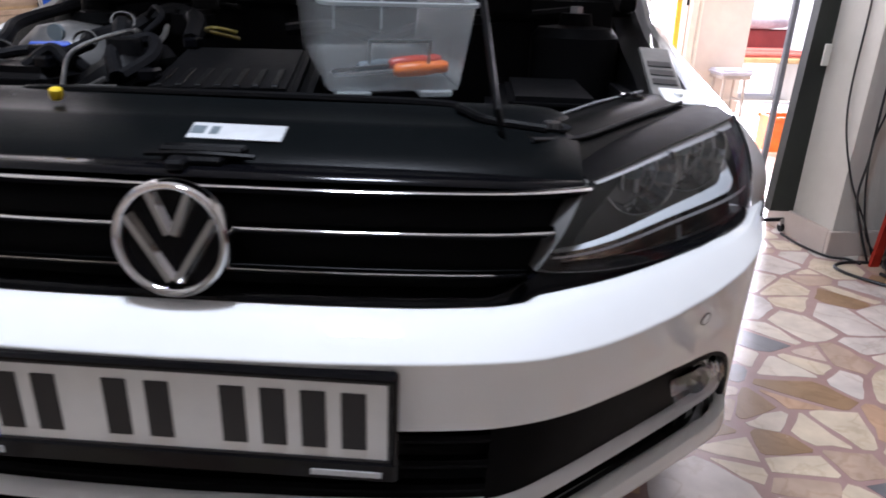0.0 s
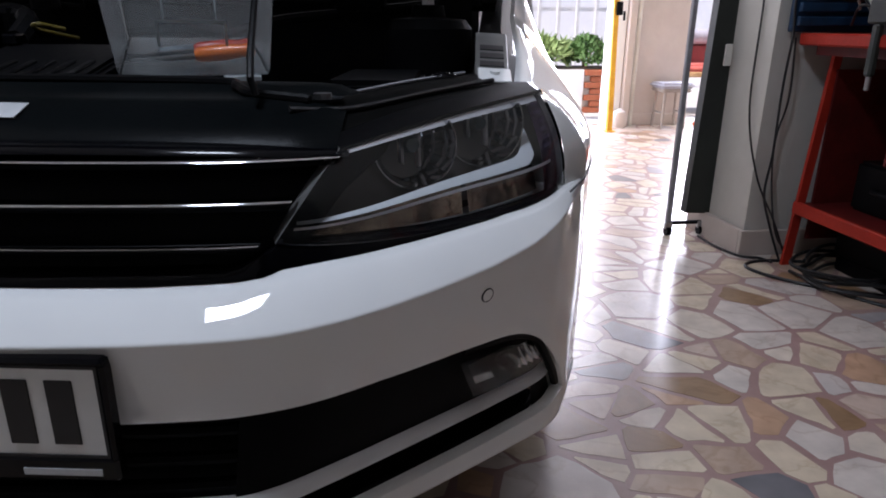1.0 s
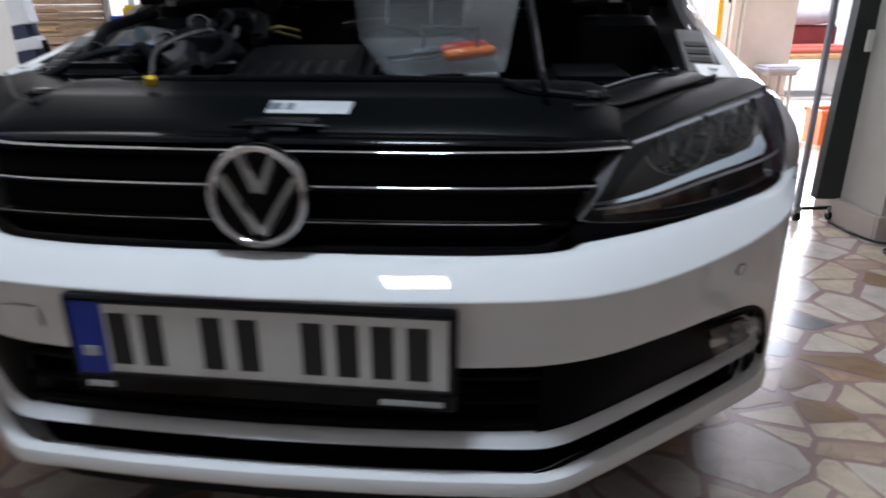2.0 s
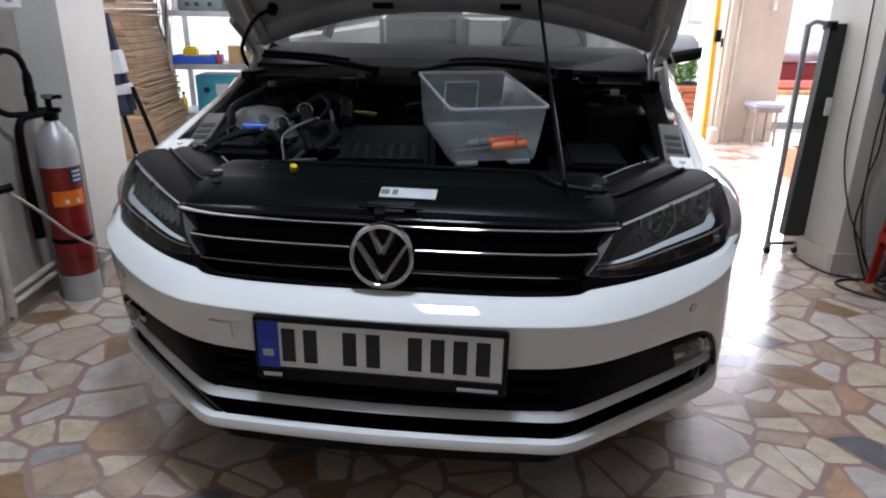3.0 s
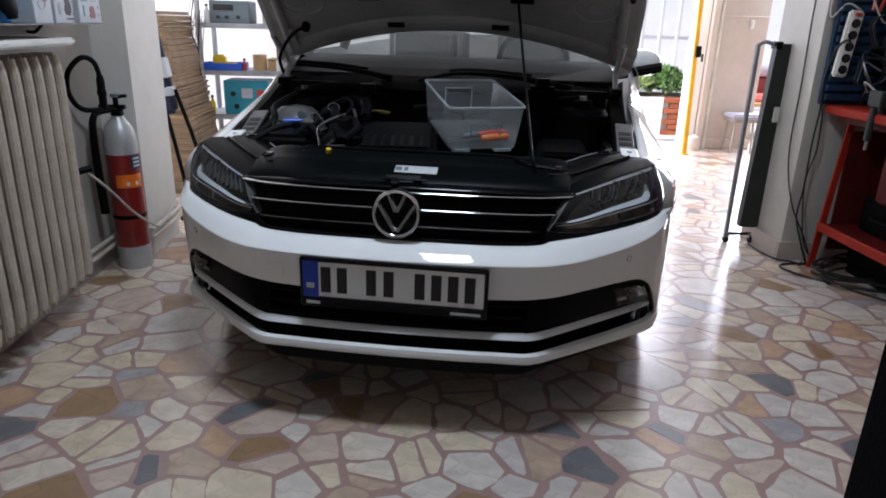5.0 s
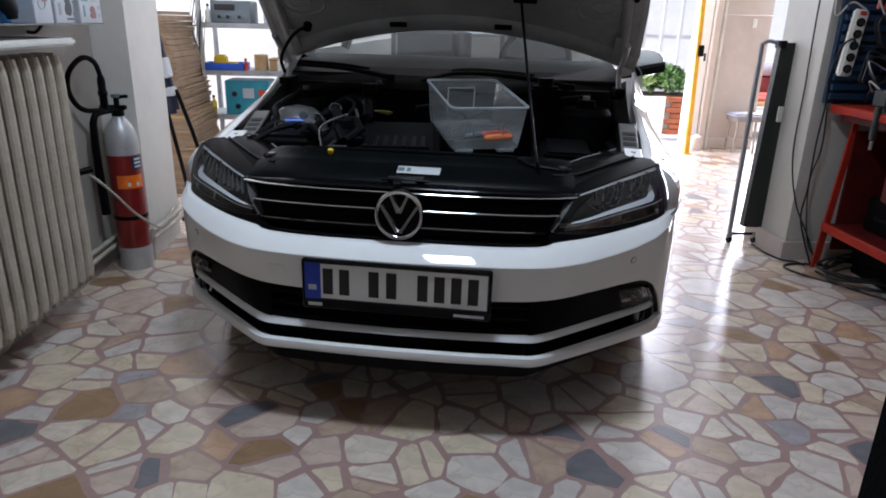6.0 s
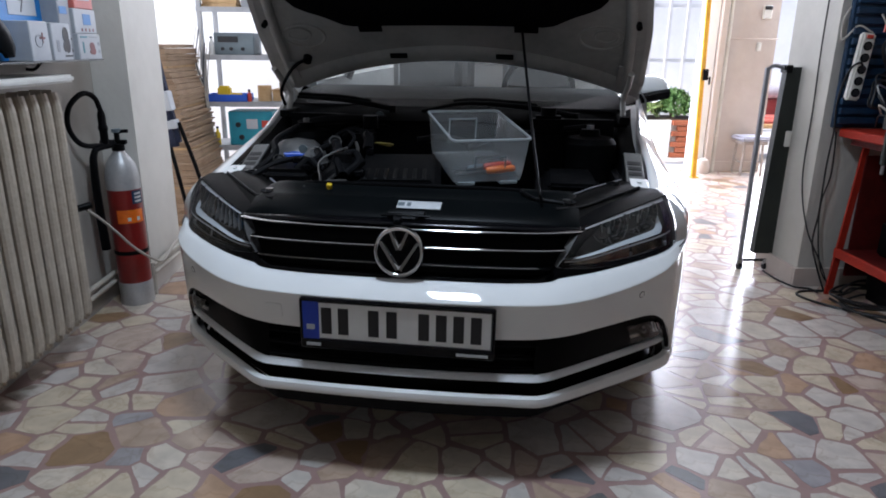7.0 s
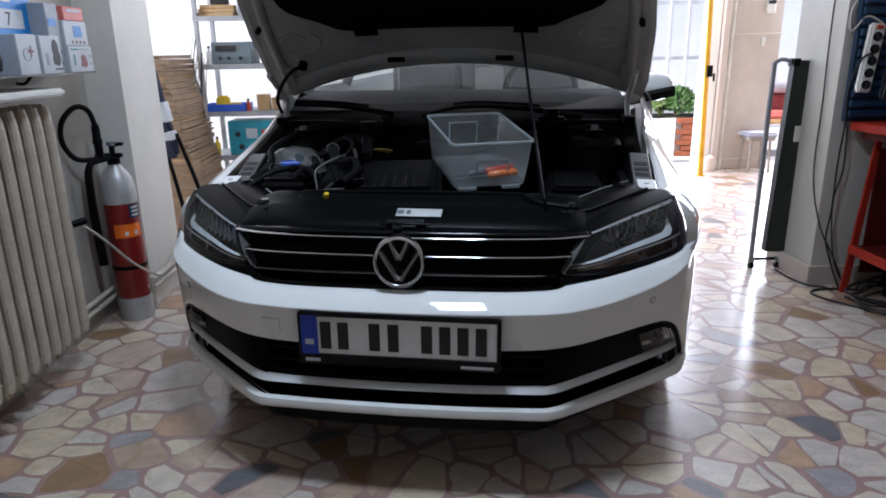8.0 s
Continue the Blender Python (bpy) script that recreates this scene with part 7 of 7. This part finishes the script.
def tub(w0, d0, w1, d1, h, wall_t=0.003):
    def ring(w, d, z, r=0.02, n=5):
        pts = []
        for cx, cy, a0 in ((w / 2 - r, d / 2 - r, 0), (-w / 2 + r, d / 2 - r, 90), (-w / 2 + r, -d / 2 + r, 180), (w / 2 - r, -d / 2 + r, 270)):
            pts += [(cx + r * math.cos(radians(a0 + 90 * k / n)), cy + r * math.sin(radians(a0 + 90 * k / n)), z) for k in range(n + 1)]
        return [*pts, pts[0]]
    rows = [ring(w0, d0, 0.0), ring(w0 + 0.004, d0 + 0.004, 0.006), ring(lerp(w0, w1, 0.95), lerp(d0, d1, 0.95), h * 0.95), ring(w1, d1, h * 0.97)]
    bm = sheet(rows)
    bmesh.ops.remove_doubles(bm, verts=bm.verts, dist=1e-5)
    return bm


def tub_rim(w, d, h):
    pts = []
    for cx, cy, a0 in ((w / 2 - 0.02, d / 2 - 0.02, 0), (-w / 2 + 0.02, d / 2 - 0.02, 90), (-w / 2 + 0.02, -d / 2 + 0.02, 180), (w / 2 - 0.02, -d / 2 + 0.02, 270)):
        pts += [(cx + 0.02 * math.cos(radians(a0 + 18 * k)), cy + 0.02 * math.sin(radians(a0 + 18 * k))) for k in range(6)]
    pts.append(pts[0])
    return sheet([[(x * s, y * s, z) for x, y in pts] for s, z in ((0.985, h * 0.955), (1.0, h * 0.96), (1.03, h * 0.965), (1.03, h), (0.99, h + 0.001), (0.985, h * 0.955))])


tubthing = thing("storage_tub", BX, "milky clear plastic tub standing on the open engine bay", "tub")
part("tub", tub(0.232, 0.325, 0.258, 0.364, 0.147), M_FROST, tubthing)
part("tub_base", block(-0.112, 0.112, -0.158, 0.158, 0.0005, 0.003, 0.001), M_FROSTBASE, tubthing)
part("tub_rim", tub_rim(0.258, 0.364, 0.147), M_FROSTRIM, tubthing, "thick rolled rim")
part("front_panel", joined(block(-0.052, 0.052, -0.178, -0.175, 0.085, 0.089), block(-0.052, -0.048, -0.176, -0.172, 0.05, 0.088), block(0.048, 0.052, -0.176, -0.172, 0.05, 0.088)), M_FROSTRIM, tubthing)
part("rear_panel", joined(block(-0.052, 0.052, 0.174, 0.178, 0.115, 0.119), block(-0.052, -0.048, 0.170, 0.175, 0.03, 0.118), block(0.048, 0.052, 0.170, 0.175, 0.03, 0.118)), M_FROSTRIM, tubthing)
for sx in (-0.072, 0.072):
    part("foot", block(sx - 0.03, sx + 0.03, -0.161, -0.12, -0.012, 0.0, 0.003), M_FROSTRIM, tubthing)
    part("foot", block(sx - 0.03, sx + 0.03, 0.12, 0.161, -0.012, 0.0, 0.003), M_FROSTRIM, tubthing)


def screwdriver(m, label, mat, ln=0.10):
    p = thing("screwdriver", m, label, "screwdriver", "screwdrivers in the tub")
    part("handle", lathe([(0, 0), (0.008, 0.001), (0.012, 0.008), (0.013, 0.05), (0.010, 0.075), (0.012, 0.085), (0.008, 0.095), (0, 0.096)], 12, pose(0, 0, 0, 0, 90, 0)), mat, p)
    part("shaft", tube([(0, 0, 0), (-ln, 0, 0)], 0.003, 8, 2), M_STEEL, p)
    return p


screwdriver(BX @ pose(0.0, -0.135, 0.028, 0, -6, -6), "screwdriver with an orange plastic handle", M_ORANGE)
screwdriver(BX @ pose(0.0, -0.105, 0.030, 0, -4, 4), "screwdriver with a red plastic handle", M_REDPLASTIC, 0.06)
screwdriver(BX @ pose(-0.055, -0.10, 0.022, 0, 0, 20), "short screwdriver with a dark grey handle", M_GREYBOX, 0.05)


# ---- marble chips of the floor ----
def area_of(p):
    return abs(sum(p[i - 1][0] * p[i][1] - p[i][0] * p[i - 1][1] for i in range(len(p)))) / 2


def cut(poly, nx, ny, lim):
    """The part of a slab that lies on the near side of a line."""
    out = []
    for i in range(len(poly)):
        p, q = poly[i], poly[(i + 1) % len(poly)]
        dp, dq = p[0] * nx + p[1] * ny - lim, q[0] * nx + q[1] * ny - lim
        if dp <= 0:
            out.append(p)
        if dp * dq < 0:
            t = dp / (dp - dq)
            out.append((p[0] + t * (q[0] - p[0]), p[1] + t * (q[1] - p[1])))
    return out


def rough_edge(poly, rng):
    """Chips the corners off a slab and lets its edges wander, as broken stone does."""
    poly = [p for i, p in enumerate(poly) if math.dist(p, poly[i - 1]) > 0.012]
    n, out = len(poly), []
    if n < 3:
        return []
    for i in range(n):
        p, a, b = Vector(poly[i]), Vector(poly[i - 1]), Vector(poly[(i + 1) % n])
        sharp = (a - p).angle(b - p, 3.0)
        c = (0.014 if sharp < 1.0 else 0.009 if sharp < 1.7 else 0.004) * rng.uniform(0.4, 1.5)
        la, lb = (a - p).length, (b - p).length
        q0, q1 = p + (a - p) / la * min(c, la * 0.33), p + (b - p) / lb * min(c * rng.uniform(0.6, 1.4), lb * 0.33)
        out += [q0, q1] if c > 0.007 else [(q0 + q1) / 2]
        if lb > 0.06:
            d = (b - p) / lb
            for t in ((0.5,) if lb < 0.12 else (0.36, 0.66)):
                out.append(p.lerp(b, t + rng.uniform(-0.08, 0.08)) + Vector((-d.y, d.x)) * rng.gauss(0, 0.0032))
    return [tuple(p) for p in out]


def chips():
    """Broken marble slabs bedded with uneven joints: big and small ones mixed, a few snapped across."""
    rng = random.Random(11)
    u0, u1, v0, v1 = -3.3, 4.8, -4.5, 4.95
    pts, grid, cell = [], {}, 0.30
    for tries in range(42000):
        x, y = rng.uniform(u0, u1), rng.uniform(v0, v1)
        r = rng.choice((0.08, 0.10, 0.12, 0.135, 0.155, 0.18)) * (0.92 + 0.3 * noise.noise(Vector((x * 1.7, y * 1.7, 3.1))))
        gx, gy = int(x // cell), int(y // cell)
        near = [q for a in (-1, 0, 1) for b in (-1, 0, 1) for q in grid.get((gx + a, gy + b), ())]
        if all((x - q[0]) ** 2 + (y - q[1]) ** 2 > (0.5 * (r + q[2])) ** 2 for q in near):
            pts.append((x, y, r))
            grid.setdefault((gx, gy), []).append((x, y, r))
    out = []
    for x, y, r in pts:
        poly = [(x - 0.3, y - 0.3), (x + 0.3, y - 0.3), (x + 0.3, y + 0.3), (x - 0.3, y + 0.3)]
        gx, gy = int(x // cell), int(y // cell)
        near = [q for a in (-1, 0, 1) for b in (-1, 0, 1) for q in grid.get((gx + a, gy + b), ()) if q[:2] != (x, y)]
        for qx, qy, qr in sorted(near, key=lambda q: (q[0] - x) ** 2 + (q[1] - y) ** 2)[:16]:
            # the joint leans a little off the middle line, and the larger slab takes more room
            dx, dy = qx - x, qy - y
            ln = math.hypot(dx, dy)
            a = math.atan2(dy, dx) + 0.2 * math.sin(4000 * (x + qx) + 7000 * (y + qy))
            nx, ny = math.cos(a), math.sin(a)
            share = 0.5 + 0.5 * (r * r - qr * qr) / (ln * ln) * 0.5
            lim = (x + dx * share) * nx + (y + dy * share) * ny - rng.choice((0.0025, 0.0035, 0.005, 0.007, 0.009, 0.013))
            poly = cut(poly, nx, ny, lim)
            if len(poly) < 3:
                break
        if len(poly) < 3 or area_of(poly) < 0.0012:
            continue
        halves = [poly]
        if area_of(poly) > 0.013 and rng.random() < 0.6:
            a = rng.uniform(0, math.pi)
            nx, ny = math.cos(a), math.sin(a)
            lim = x * nx + y * ny + rng.uniform(-0.02, 0.02)
            gap = rng.uniform(0.003, 0.008)
            halves = [cut(poly, nx, ny, lim - gap), cut(poly, -nx, -ny, -lim - gap)]
        for h in halves:
            if len(h) > 2 and area_of(h) > 0.0008:
                h = rough_edge(h, rng)
                if len(h) > 2:
                    cx, cy = sum(p[0] for p in h) / len(h), sum(p[1] for p in h) / len(h)
                    if u0 < cx < u1 and v0 < cy < v1:
                        out.append(((cx, cy), h))
    return out


M_CHIP, M_CHIPS = stone_chip("marble_chip", False), stone_chip("marble_chips", True)
cells = [c for c in chips() if (-1.42 < c[0][0] < 2.80) or c[0][1] > 1.45]
cells.sort(key=lambda c: (c[0][0] - 0.35) ** 2 * 0.7 + (c[0][1] + 0.55) ** 2)


def chip_faces(poly, z0, z1, n0):
    n = len(poly)
    mx, my = sum(p[0] for p in poly) / n, sum(p[1] for p in poly) / n
    verts = [(x, y, z0) for x, y in poly] + [(mx + (x - mx) * 0.997, my + (y - my) * 0.997, z1) for x, y in poly]
    faces = [tuple(n0 + n + k for k in range(n))] + [(n0 + k, n0 + (k + 1) % n, n0 + n + (k + 1) % n, n0 + n + k) for k in range(n)]
    return verts, faces


for k, (c, poly) in enumerate(cells[:300]):
    v, f = chip_faces([(a - c[0], b - c[1]) for a, b in poly], -0.001, 0.0006, 0)
    me = bpy.data.meshes.new("stone")
    me.from_pydata(v, [], f)
    me.materials.append(M_CHIP)
    ob = new("stone", me)
    ob.parent = floor
    ob.location = (c[0], c[1], 0.0)
V, F = [], []
for c, poly in cells[300:]:
    v, f = chip_faces(poly, -0.001, 0.0006, len(V))
    V += v
    F += f
me = bpy.data.meshes.new("stones")
me.from_pydata(V, [], F)
me.materials.append(M_CHIPS)
rest = new("stones", me)
rest.parent = floor
tagged(rest, "crazy-paved marble pieces farther off", kind="stuff")
